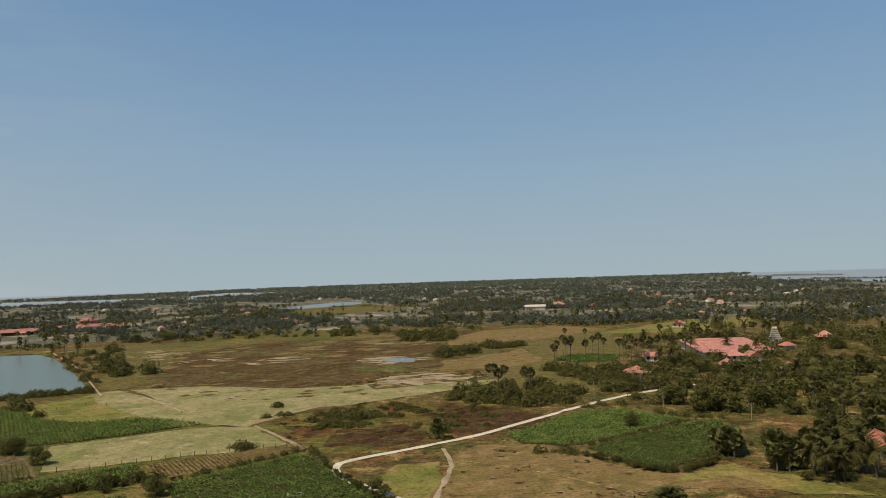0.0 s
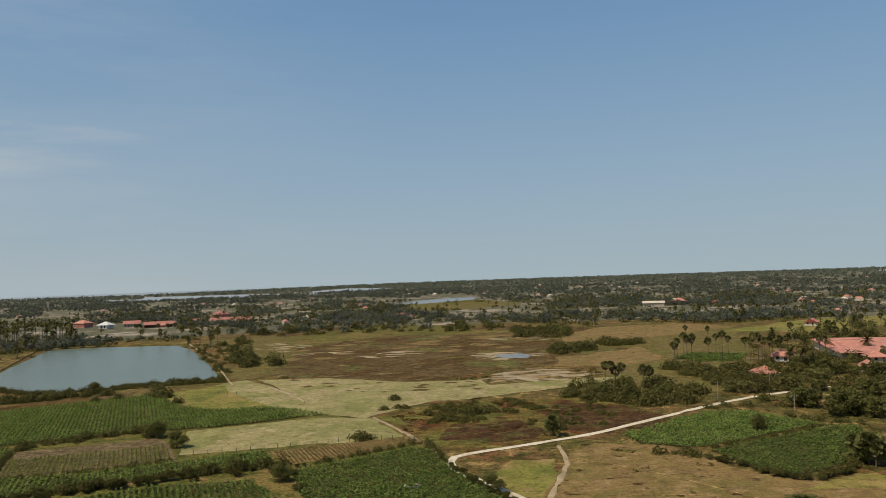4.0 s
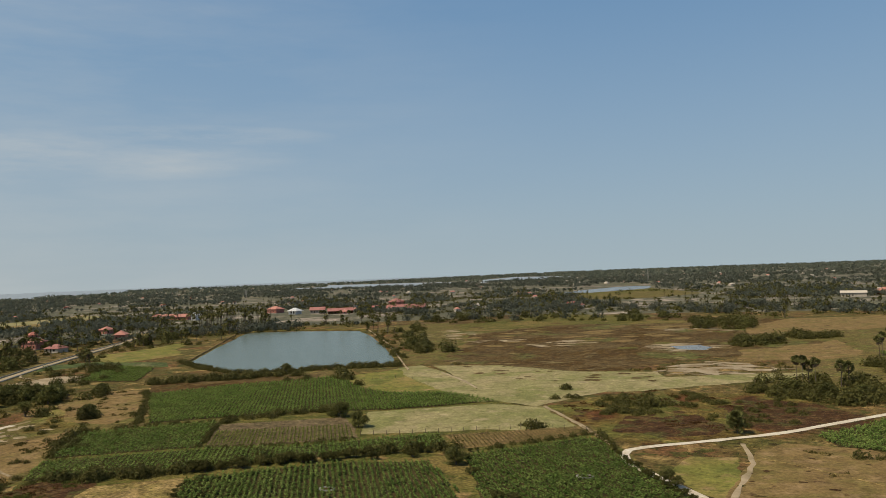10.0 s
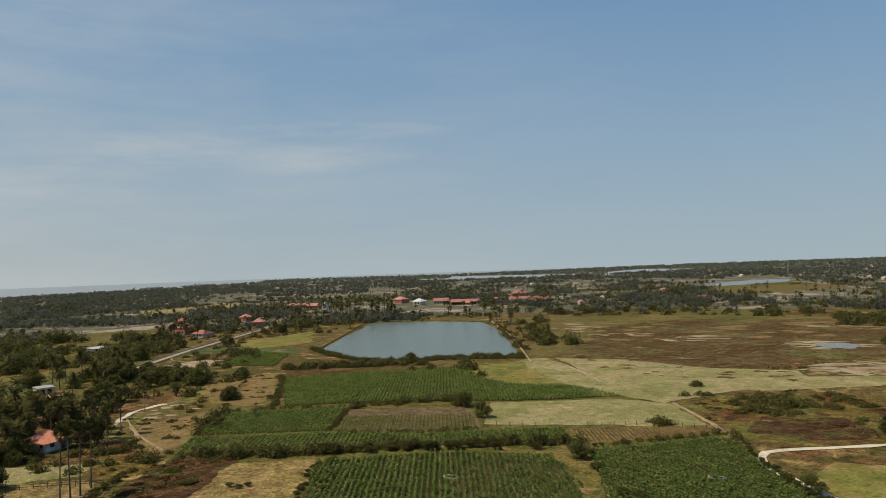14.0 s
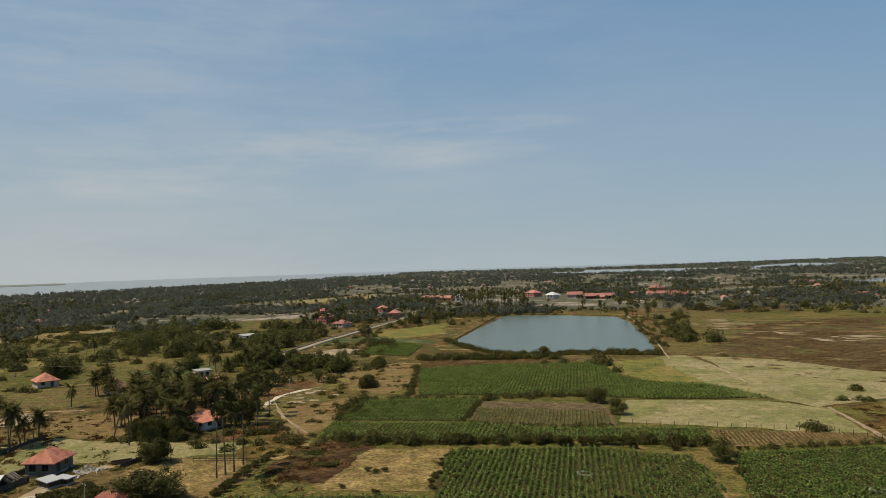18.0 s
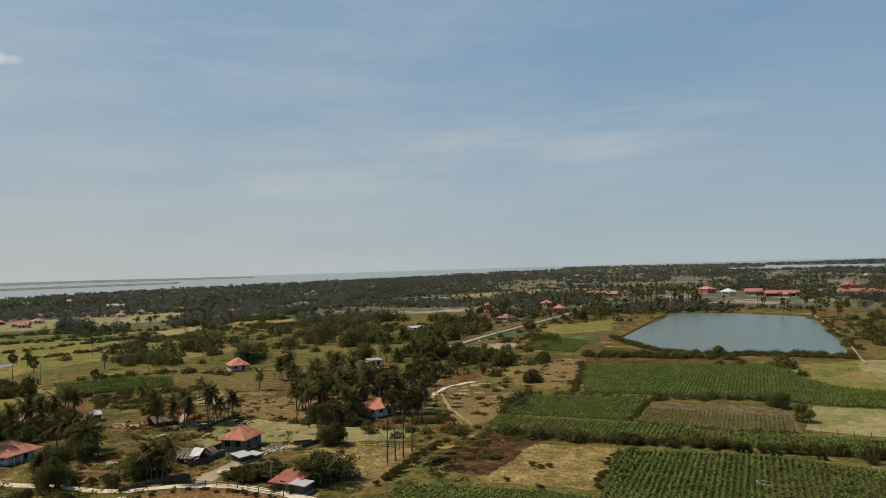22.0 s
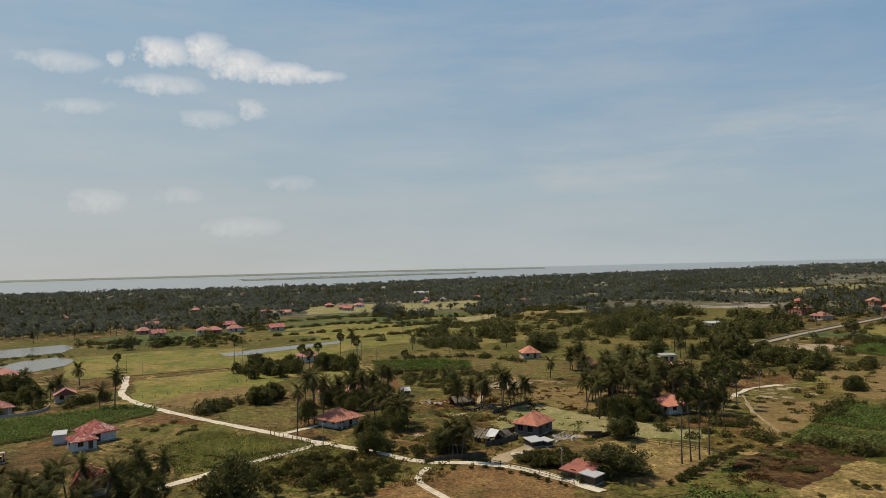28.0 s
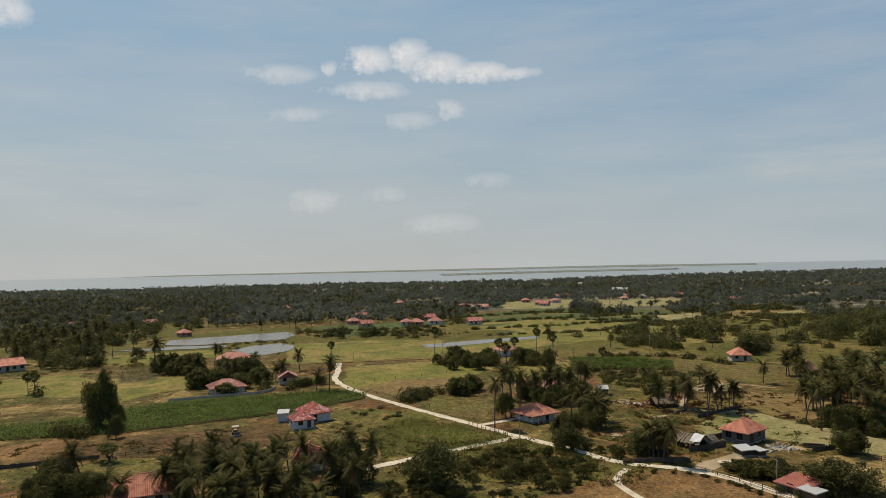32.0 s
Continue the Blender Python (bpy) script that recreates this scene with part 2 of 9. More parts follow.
M_BROWN = surface("bare_brown_field", (0.163, 0.092, 0.029), (((0.205, 0.125, 0.041), 10, 0.44, 0.6), ((0.115, 0.082, 0.022), 17, 0.52, 0.63), ((0.112, 0.062, 0.020), 2.6, 0.53, 0.66), ((0.24, 0.15, 0.058), 1.1, 0.58, 0.7)), bump=0.2, bump_size=0.6)
M_DUSTY = surface("dusty_grey_soil", (0.144, 0.104, 0.045), (((0.105, 0.080, 0.032), 7, 0.45, 0.6), ((0.179, 0.136, 0.064), 2.2, 0.54, 0.68), ((0.078, 0.068, 0.022), 1.2, 0.56, 0.66)), bump=0.2, bump_size=0.5)
M_RUST = surface("rust_brown_weeds", (0.070, 0.036, 0.012), (((0.112, 0.070, 0.022), 7, 0.5, 0.62), ((0.062, 0.056, 0.014), 9, 0.52, 0.6), ((0.044, 0.022, 0.008), 1.8, 0.5, 0.64), ((0.125, 0.072, 0.024), 1.1, 0.6, 0.7)), bump=0.4, bump_size=0.9)
M_SHRUB = surface("scrubland", (0.125, 0.086, 0.019), (((0.104, 0.098, 0.019), 18, 0.44, 0.6), ((0.104, 0.046, 0.014), 24, 0.54, 0.64), ((0.207, 0.144, 0.036), 4, 0.56, 0.7)), bump=0.5, bump_size=1.1)
# tilled soil, its colour darkened to deepen the shade between crop rows
M_SOIL = surface("field_soil", (0.065, 0.048, 0.015), (((0.048, 0.046, 0.011), 6, 0.45, 0.62), ((0.104, 0.072, 0.029), 1.5, 0.55, 0.7)), bump=0.15, bump_size=0.5)
M_OLIVE = surface("olive_dry_grass", (0.121, 0.096, 0.023), (((0.157, 0.111, 0.034), 26, 0.44, 0.6), ((0.093, 0.088, 0.018), 9, 0.46, 0.62), ((0.174, 0.139, 0.045), 2.4, 0.54, 0.68)), bump=0.2, bump_size=0.8)
M_PASTURE = surface("mottled_pasture", (0.195, 0.131, 0.042), (((0.156, 0.122, 0.032), 16, 0.45, 0.6), ((0.239, 0.161, 0.061), 5, 0.5, 0.66), ((0.082, 0.047, 0.018), 5.5, 0.62, 0.67), ((0.136, 0.092, 0.028), 1.8, 0.54, 0.66)), bump=0.15, bump_size=0.7)
# far woodland ground, its colour greyed and lifted to carry distance haze
M_HAZYFLOOR = surface("hazy_woodland_floor", (0.108, 0.104, 0.054), (((0.140, 0.130, 0.062), 120, 0.45, 0.6), ((0.30, 0.25, 0.16), 60, 0.51, 0.6), ((0.080, 0.080, 0.042), 20, 0.48, 0.62)), bump=0.3, bump_size=3)
M_SAND = surface("pale_sand", (0.60, 0.52, 0.39), (((0.46, 0.38, 0.26), 5, 0.45, 0.65), ((0.70, 0.62, 0.49), 1.4, 0.5, 0.7), ((0.30, 0.24, 0.14), 1.2, 0.6, 0.7)), bump=0.06, bump_size=0.4)
M_FLAT = surface("pale_mud", (0.330, 0.255, 0.150), (((0.235, 0.170, 0.085), 9, 0.45, 0.6), ((0.41, 0.33, 0.215), 4, 0.55, 0.7), ((0.18, 0.125, 0.06), 3, 0.6, 0.7)), bump=0.05, bump_size=1)
M_LUSH = surface("lush_scrub_grass", (0.131, 0.116, 0.024), (((0.095, 0.094, 0.017), 60, 0.44, 0.58), ((0.188, 0.139, 0.037), 38, 0.5, 0.62), ((0.070, 0.070, 0.014), 9, 0.5, 0.6), ((0.213, 0.143, 0.046), 7, 0.6, 0.68), ((0.107, 0.080, 0.019), 2.6, 0.54, 0.66)), bump=0.4, bump_size=1.4)
M_CONCRETE_WALL = surface("pale_wall", (0.42, 0.38, 0.31), (((0.3, 0.26, 0.2), 1.2, 0.48, 0.64),), rough=0.9)
# dark brown soil, with some lens vignetting put into the colour
M_FALLOW = surface("dark_fallow_ground", (0.087, 0.051, 0.017), (((0.119, 0.075, 0.025), 12, 0.45, 0.6), ((0.071, 0.055, 0.015), 8, 0.52, 0.63)), bump=0.2, bump_size=0.7)
M_TRACK = surface("earth_track", (0.347, 0.262, 0.156), (((0.251, 0.192, 0.103), 6, 0.45, 0.62), ((0.431, 0.338, 0.207), 2, 0.5, 0.7)), bump=0.06, bump_size=0.5)


def water(name, col, rough, bump, size):
    m = surface(name, col, rough=rough, bump=bump, bump_size=size, spec=0.5)
    m.node_tree.nodes["Principled BSDF"].inputs["IOR"].default_value = 1.33
    return m


M_POND = water("pond_water", (0.120, 0.147, 0.110), 0.26, 0.095, 1.1)
# low islands in a grey-green with the sea haze mixed into it
M_HAZYISLE = surface("hazy_island_shore", (0.195, 0.209, 0.173), (((0.143, 0.155, 0.120), 80, 0.45, 0.6),))
M_SHALLOW = water("shallow_water", (0.185, 0.165, 0.120), 0.22, 0.03, 1.5)
M_SEA = water("sea_water", (0.27, 0.285, 0.28), 0.3, 0.02, 8)

# ---- mesh tools ----
FLOAT = "float32"


def mesh_of(name, verts, faces, mats):
    me = bpy.data.meshes.new(name)
    me.from_pydata([tuple(v) for v in verts], [], [tuple(f) for f in faces])
    for mm in mats if isinstance(mats, (list, tuple)) else (mats,):
        me.materials.append(mm)
    me.update()
    return me


def tri_mesh(name, verts, mat):
    """A mesh of loose triangles from an array of n x 3 x 3."""
    v = np.ascontiguousarray(verts.reshape(-1, 3), FLOAT)
    n = len(v) // 3
    me = bpy.data.meshes.new(name)
    me.vertices.add(3 * n)
    me.vertices.foreach_set("co", v.ravel())
    me.loops.add(3 * n)
    me.loops.foreach_set("vertex_index", np.arange(3 * n, dtype="int32"))
    me.polygons.add(n)
    me.polygons.foreach_set("loop_start", np.arange(0, 3 * n, 3, dtype="int32"))
    me.polygons.foreach_set("loop_total", np.full(n, 3, "int32"))
    me.materials.append(mat)
    me.update(calc_edges=True)
    me.validate()
    return me


def part(name, me, parent, label=""):
    ob = new(name, me)
    ob.parent = parent
    if label:
        ob["label"] = label
    return ob


def wavy(outline, step, amp, seed=0.0):
    """An outline with its sides cut into steps and pushed about, as field edges are."""
    pts = []
    for (ax, ay), (bx, by) in zip(outline, outline[1:] + outline[:1]):
        n = max(1, int(math.hypot(bx - ax, by - ay) / step))
        for k in range(n):
            x, y = ax + (bx - ax) * k / n, ay + (by - ay) * k / n
            q = noise.noise_vector((x / (step * 4) + seed, y / (step * 4), seed)) * amp + noise.noise_vector((x / step, y / step, seed + 7)) * amp * 0.5 + noise.noise_vector((x / 1.7, y / 1.7, seed + 3)) * min(amp, 1.2) * 0.45
            pts.append((x + q.x, y + q.y))
    return pts


def inside(poly, xs, ys):
    hit = np.zeros(len(xs), bool)
    for (ax, ay), (bx, by) in zip(poly, poly[1:] + poly[:1]):
        c = (ay > ys) != (by > ys)
        hit ^= c & (xs < (bx - ax) * (ys - ay) / ((by - ay) or 1e-9) + ax)
    return hit


PATCHES, BARE, PLOTS = [], [], []


def patch(name, outline, z, mat, label, category, step=4.0, amp=1.2):
    """A sheet of ground cover with an uneven edge, lying on the ground."""
    z = z * 1.3 + 0.0004 * len(PATCHES)
    PATCHES.append(outline)
    if mat not in (M_SHRUB, M_RUST, M_GROUND, M_LUSH, M_FALLOW, M_PASTURE, M_BROWN, M_DUSTY):
        BARE.append(outline)
    elif mat in (M_PASTURE, M_BROWN, M_FALLOW, M_DUSTY):
        PLOTS.append(outline)
    pts = wavy(outline, step, amp, z * 13)
    if math.hypot(*outline[0]) < 330 and amp > 0.3:
        pts = wavy(pts, 1.1, 0.55, z * 7)
    me = mesh_of(name, [(x, y, z) for x, y in pts], [range(len(pts))], mat)
    if me.polygons[0].normal.z < 0:
        me.flip_normals()
    return tagged(new(name, me), label, category, kind="structure")


LANES = []


def ribbon(name, line, width, z, mat, label, category, wob=0.35, kind="structure", crown=0.06):
    """A road or path along a line, slightly domed and with frayed edges."""
    pts = []
    for (ax, ay), (bx, by) in zip(line, line[1:]):
        n = max(1, int(math.hypot(bx - ax, by - ay) / 3))
        pts += [(ax + (bx - ax) * k / n, ay + (by - ay) * k / n) for k in range(n)]
    pts.append(line[-1])
    LANES.append((np.array(pts), width))
    for _ in range(3):
        pts = [pts[0]] + [((a[0] + 2 * b[0] + c[0]) / 4, (a[1] + 2 * b[1] + c[1]) / 4) for a, b, c in zip(pts, pts[1:], pts[2:])] + [pts[-1]]
    verts, faces = [], []
    for i, (x, y) in enumerate(pts):
        a, b = pts[max(i - 1, 0)], pts[min(i + 1, len(pts) - 1)]
        d = Vector((b[0] - a[0], b[1] - a[1])).normalized()
        for s, h in ((-1, 0), (-0.5, crown), (0.5, crown), (1, 0)):
            w = width / 2 * s * (1 + wob * noise.noise((x / 4, y / 4, s * 5)) + wob * 0.6 * noise.noise((x / 1.5, y / 1.5, s * 9)))
            verts.append((x - d.y * w, y + d.x * w, z + h))
    for i in range(len(pts) - 1):
        for k in range(3):
            faces.append((4 * i + k + 1, 4 * i + k, 4 * i + 4 + k, 4 * i + 5 + k))
    me = mesh_of(name, verts, faces, mat)
    if me.polygons[0].normal.z < 0:
        me.flip_normals()
    return tagged(new(name, me), label, category, kind=kind)


# ---- ground and water ----
ring = [(4950 * math.cos(a), 4950 * math.sin(a), 0) for a in np.linspace(0, 2 * math.pi, 97)[:-1]]
tagged(new("ground", mesh_of("ground", ring, [range(96)], M_GROUND)), "dry flat grassland with soil and scrub patches", "ground", kind="structure")

POND = [(-248.1, 283.4), (-218.6, 266.6), (-195.5, 256.4), (-167.5, 275.6), (-140.9, 291.8), (-176.9, 352.4), (-220.3, 418.5), (-246.6, 451.5), (-294.0, 451.3), (-332.6, 441.2), (-285.1, 351.0)]
patch("water_pond", POND, 0.06, M_POND, "still grey-blue water of a large square pond", "pond", 5, 0.8)
patch("marsh", [(-248.1, 518.4), (-179.8, 592.6), (-35.9, 562.8), (72.6, 500.3), (62.9, 416.4), (34.8, 320.9), (-2.1, 323.8), (-18.5, 315.4), (-28.9, 298.2), (-40.0, 278.0), (-53.8, 269.7), (-76.2, 279.3), (-103.5, 290.0), (-133.6, 303.8), (-166.7, 361.2)], 0.03, M_MARSH, "brown marsh of dry reeds and mud", "marsh", 7, 6)
patch("meadow_dry_lake", [(-119.1, 283.7), (-93.4, 288.4), (-62.6, 274.6), (-27.0, 276.0), (-22.4, 264.9), (21.8, 280.9), (20.9, 270.7), (-28.0, 234.7), (-39.3, 231.9), (-54.9, 203.9), (-69.2, 212.2), (-87.4, 237.6)], 0.06, M_MEADOW, "pale green dry lake-bed meadow", "meadow", 5, 2.5)


def mud(outline, n, long, label, mat=None, name="mud_flat", category="mud"):
    """A dried mud flat: many thin overlapping tongues of mud, drawn out one way."""
    xs, ys = np.array(outline).T
    verts, faces = [], []
    while len(faces) < n:
        x, y = RNG.uniform(xs.min(), xs.max()), RNG.uniform(ys.min(), ys.max())
        if not inside(outline, np.array([x]), np.array([y]))[0]:
            continue
        a, w, k0 = math.atan2(y, x) + math.pi / 2 + RNG.normal(0, 0.5), long * RNG.uniform(0.25, 0.8), len(verts)
        d = w * (RNG.uniform(0.18, 0.5) if mat is None else RNG.uniform(0.45, 0.95))
        for k in range(22):
            t = 2 * math.pi * k / 22
            f = 1 + 0.6 * noise.noise((math.cos(t) * 1.6 + x, math.sin(t) * 1.6 + y, 0.5))
            u, v = math.cos(t) * w * f, math.sin(t) * d * f
            verts.append((x + u * math.cos(a) - v * math.sin(a), y + u * math.sin(a) + v * math.cos(a), 0.1 + 0.0006 * len(faces)))
        faces.append(tuple(range(k0, k0 + 22)))
    if mat is None:
        PATCHES.append(outline)
        BARE.append(outline)
    tagged(new(name, mesh_of(name, verts, faces, mat or M_FLAT)), label, category, kind="structure")


RNG = np.random.default_rng(7)
LUSH = [(-314.7, -200.0), (-320.2, -159.0), (-329.2, -92.6), (-302.6, 5.8), (-297.9, 76.2), (-254.2, 127.5), (-275.6, 201.5), (-677.6, 497.6), (-725.1, 366.0), (-712.3, 241.5), (-631.0, 112.0), (-538.4, 11.1), (-484.7, -100.3), (-461.2, -196.2), (-423.8, -269.2)]
patch("grassland_green", LUSH, 0.0005, M_LUSH, "green scrubby grassland between village and woods", "grassland", 8, 5)
PATCHES.pop()
mud([(-28.0, 277.2), (-24.5, 292.9), (-5.6, 309.3), (7.4, 296.0), (22.4, 287.6), (-5.2, 272.5), (-22.7, 268.7)], 44, 9, "pale dry mud flat beside the marsh")
mud([(-141.3, 378.4), (-125.9, 391.3), (-109.8, 392.0), (-119.3, 370.8)], 8, 9, "pale dry mud flat in the marsh")
mud([(-113.1, 365.6), (-94.4, 380.7), (-75.1, 396.3), (-72.7, 368.2), (-94.2, 356.4)], 15, 10, "pale dry mud flat in the marsh")
mud([(-44.1, 357.6), (-34.1, 373.2), (-8.7, 369.8), (-6.0, 345.0), (-26.6, 341.0)], 20, 10, "pale mud round a small pool")
mud([(-54.0, 454.4), (-19.6, 461.3), (4.4, 446.1), (-18.5, 432.5)], 9, 10, "pale dry mud streaks in the marsh")
mud([(-181.8, 417.0), (-178.3, 456.8), (-151.2, 436.1), (-155.1, 396.7)], 14, 12, "pale dry mud beside the pond")
for spot in ([(-208.2, 37.0), (-211.8, 41.0), (-205.8, 45.4), (-198.2, 44.0), (-202.2, 37.8)], [(-187.7, 42.9), (-189.8, 45.8), (-184.7, 46.1), (-182.7, 43.4)], [(-224.8, 30.2), (-228.4, 33.9), (-221.9, 34.3), (-217.8, 30.6)], [(-168.6, 29.8), (-169.4, 31.5), (-165.8, 31.7), (-164.9, 30.1)]):
    mud(spot, 7, 2.5, "bare pale sand and rubble by the huts")
patch("meadow_marsh_edge", [(-172.4, 392.1), (-197.1, 494.8), (-166.9, 533.0), (-95.4, 543.8), (-31.9, 523.3), (-30.4, 496.0), (-97.4, 493.5), (-134.5, 464.8), (-150.1, 412.2), (-128.3, 327.9), (-123.9, 296.1)], 0.05, M_LUSH, "green grassy edge of the marsh", "meadow", 5, 5)
mud([(-7.1, 132.0), (1.4, 151.4), (15.9, 168.0), (26.4, 155.4), (32.4, 136.9), (34.8, 127.4), (23.5, 119.4), (5.4, 120.6)], 26, 1.1, "dark brown weed patches on the pasture", M_RUST, "weeds_patches", "weeds")
mud([(-116.7, 284.1), (-88.9, 289.2), (-52.6, 276.6), (-23.3, 276.8), (-21.7, 256.3), (-56.8, 248.3), (-88.0, 257.5)], 30, 3.2, "dark reed tongues on the meadow", M_MARSH, "reed_tongues", "reeds")
mud([(-28.4, 281.5), (-24.8, 296.0), (-5.6, 311.0), (7.4, 297.5), (22.5, 289.0), (-5.2, 272.5)], 14, 2.6, "dark reed tongues on the mud", M_MARSH, "reed_tongues", "reeds")
mud([(-46.5, 202.0), (-19.4, 227.0), (9.5, 229.9), (16.0, 211.6), (-4.0, 180.0), (-27.2, 172.8)], 26, 2.6, "dark and rusty weed patches in the scrub", M_RUST, "weeds_patches", "weeds")
mud([(-43.0, 207.2), (-19.6, 229.8), (6.7, 231.0), (-4.3, 202.2), (-29.4, 187.9)], 24, 2.8, "green weed patches in the scrub", M_LUSH, "weeds_patches", "weeds")
patch("water_pool", [(-30.5, 361.0), (-18.4, 366.7), (-10.9, 357.8), (-14.0, 346.4), (-24.7, 347.7)], 0.1, M_SHALLOW, "small shallow pool in the marsh", "pool", 4, 2)
patch("scrub", [(-52.1, 205.6), (-38.2, 225.1), (-20.0, 234.6), (9.7, 234.5), (19.2, 236.9), (15.0, 189.9), (-4.0, 175.6), (-21.4, 164.8), (-37.3, 178.9)], 0.04, M_SHRUB, "brown and green scrub", "scrub", 4, 1.5)
patch("weeds_dark", [(-7.4, 214.7), (2.8, 230.6), (19.3, 219.2), (27.5, 207.0), (31.5, 193.6), (15.8, 182.7), (2.0, 187.1)], 0.05, M_RUST, "dark brown heathy weeds beside the road", "weeds", 3, 4)
patch("weeds_green", [(2.9, 238.0), (14.9, 253.8), (37.5, 250.8), (42.3, 236.5), (26.7, 225.0), (13.0, 225.5)], 0.05, M_LUSH, "low green weeds on rough ground", "weeds", 3, 4)
patch("field_margin", [(-148.8, 117.4), (-169.8, 149.1), (-199.8, 204.8), (-191.3, 259.3), (-152.0, 260.0), (-93.8, 227.5), (-65.4, 211.2), (-32.0, 174.9), (-7.9, 129.1), (-7.3, 115.8), (-105.9, 79.0), (-140.0, 106.2)], 0.012, M_LUSH, "weedy green margins between the crop fields", "field", 4, 2)
patch("grass_pond_side", [(-200.4, 206.7), (-219.1, 236.4), (-212.6, 247.0), (-166.9, 258.1), (-157.1, 269.5), (-151.2, 270.8), (-142.7, 255.5), (-171.6, 240.1), (-189.4, 219.9)], 0.02, M_OLIVE, "rough olive grass below the pond bank", "grassland", 4, 2)
patch("meadow_rectangle", [(-100.4, 187.6), (-68.9, 205.8), (-53.0, 203.8), (-35.7, 176.3), (-58.7, 173.0), (-70.2, 167.6), (-88.7, 161.4)], 0.05, M_MEADOW, "pale grazed meadow beside the crop fields", "meadow", 4, 0.6)
patch("field_strip", [(-67.6, 164.6), (-35.4, 182.8), (-32.2, 176.1), (-35.8, 171.3), (-58.8, 152.8)], 0.05, M_PASTURE, "strip of dry yellow-brown crop stubble", "field", 4, 0.5)
patch("field_straw", [(-121.9, 106.3), (-106.1, 117.4), (-103.5, 117.0), (-88.9, 93.8), (-108.2, 80.4)], 0.05, M_STRAW, "pale straw-coloured harvested field", "field", 4, 0.6)
patch("weeds_rust", [(-133.6, 102.9), (-120.7, 107.7), (-108.1, 85.0), (-118.5, 82.6), (-133.2, 96.9)], 0.05, M_RUST, "patch of dark rust-brown weeds", "weeds", 1.6, 2.2)
patch("field_brown", [(-133.3, 163.6), (-103.6, 179.4), (-96.7, 171.9), (-87.1, 157.4), (-98.1, 150.3), (-119.6, 140.5)], 0.04, M_DUSTY, "bare grey-brown field with young seedlings", "field", 4, 0.5)
patch("field_oval", [(-123.3, 9.0), (-131.5, 17.7), (-137.4, 26.9), (-140.0, 36.9), (-133.3, 45.1), (-122.3, 50.4), (-108.6, 44.6), (-109.3, 3.7)], 0.05, M_BROWN, "dry brown fallow field by the road", "field", 3, 0.6)

CROPS = []
CROPS.append(("tobacco", [(-195.8, 201.8), (-173.3, 227.5), (-146.1, 249.8), (-122.9, 225.5), (-108.8, 219.2), (-87.7, 222.1), (-68.9, 211.3), (-84.0, 198.8), (-96.5, 191.8), (-117.8, 184.1), (-142.4, 170.2), (-155.3, 160.6)]))
CROPS.append(("tobacco", [(-164.5, 145.9), (-137.6, 165.7), (-133.8, 162.7), (-121.1, 140.6), (-148.8, 122.9)]))
CROPS.append(("tobacco", [(-147.8, 120.4), (-119.5, 138.7), (-96.1, 147.2), (-80.2, 158.9), (-68.7, 165.6), (-63.2, 153.6), (-74.3, 146.8), (-89.6, 137.1), (-105.7, 125.8), (-115.2, 118.8), (-138.2, 106.8)]))
CROPS.append(("tobacco", [(-104.3, 116.0), (-92.4, 127.0), (-80.3, 135.9), (-62.0, 141.0), (-53.0, 130.5), (-47.8, 122.0), (-43.5, 112.6), (-60.4, 96.8), (-84.2, 89.0), (-89.4, 96.6)]))
CROPS.append(("tobacco", [(-55.6, 147.7), (-35.2, 168.0), (-31.0, 169.3), (-24.3, 155.0), (-12.7, 135.4), (-8.3, 129.0), (-3.3, 119.8), (-36.8, 104.8), (-43.8, 122.7)]))
CROPS.append(("tobacco", [(-115.3, 68.9), (-103.1, 80.3), (-93.3, 87.4), (-87.0, 90.4), (-80.0, 82.9), (-102.2, 58.8)]))
CROPS.append(("tobacco", [(15.2, 181.6), (39.3, 209.4), (50.8, 209.9), (56.3, 204.7), (61.2, 197.0), (64.6, 193.4), (53.0, 184.7), (42.0, 176.3), (32.0, 169.6), (27.0, 169.6), (18.9, 172.1)]))
CROPS.append(("tobacco", [(32.4, 166.6), (42.4, 173.6), (53.5, 181.6), (67.0, 191.8), (72.4, 190.4), (65.2, 171.6), (57.2, 156.0), (43.6, 146.4), (36.8, 154.4)]))
CROPS.append(("tobacco", [(-301.5, 36.3), (-298.7, 57.5), (-283.2, 74.9), (-264.9, 54.9), (-271.3, 35.6)]))
CROPS.append(("tobacco", [(-274.1, 43.8), (-297.8, 50.1), (-298.5, 64.2), (-288.1, 74.1), (-266.5, 70.4), (-265.7, 55.2)]))
CROPS.append(("tobacco", [(-252.7, 222.4), (-285.8, 268.7), (-251.3, 263.2), (-226.1, 227.1)]))
CROPS.append(("tobacco", [(52.2, 338.7), (63.0, 354.8), (86.0, 347.5), (77.1, 322.4), (59.0, 319.2)]))
CROPS.append(("tobacco", [(-182.8, -130.0), (-190.5, -113.6), (-214.9, -93.2), (-223.4, -73.6), (-233.2, -47.3), (-225.1, -35.0), (-215.8, -35.3), (-195.5, -56.8), (-175.7, -89.1), (-169.6, -115.0)]))

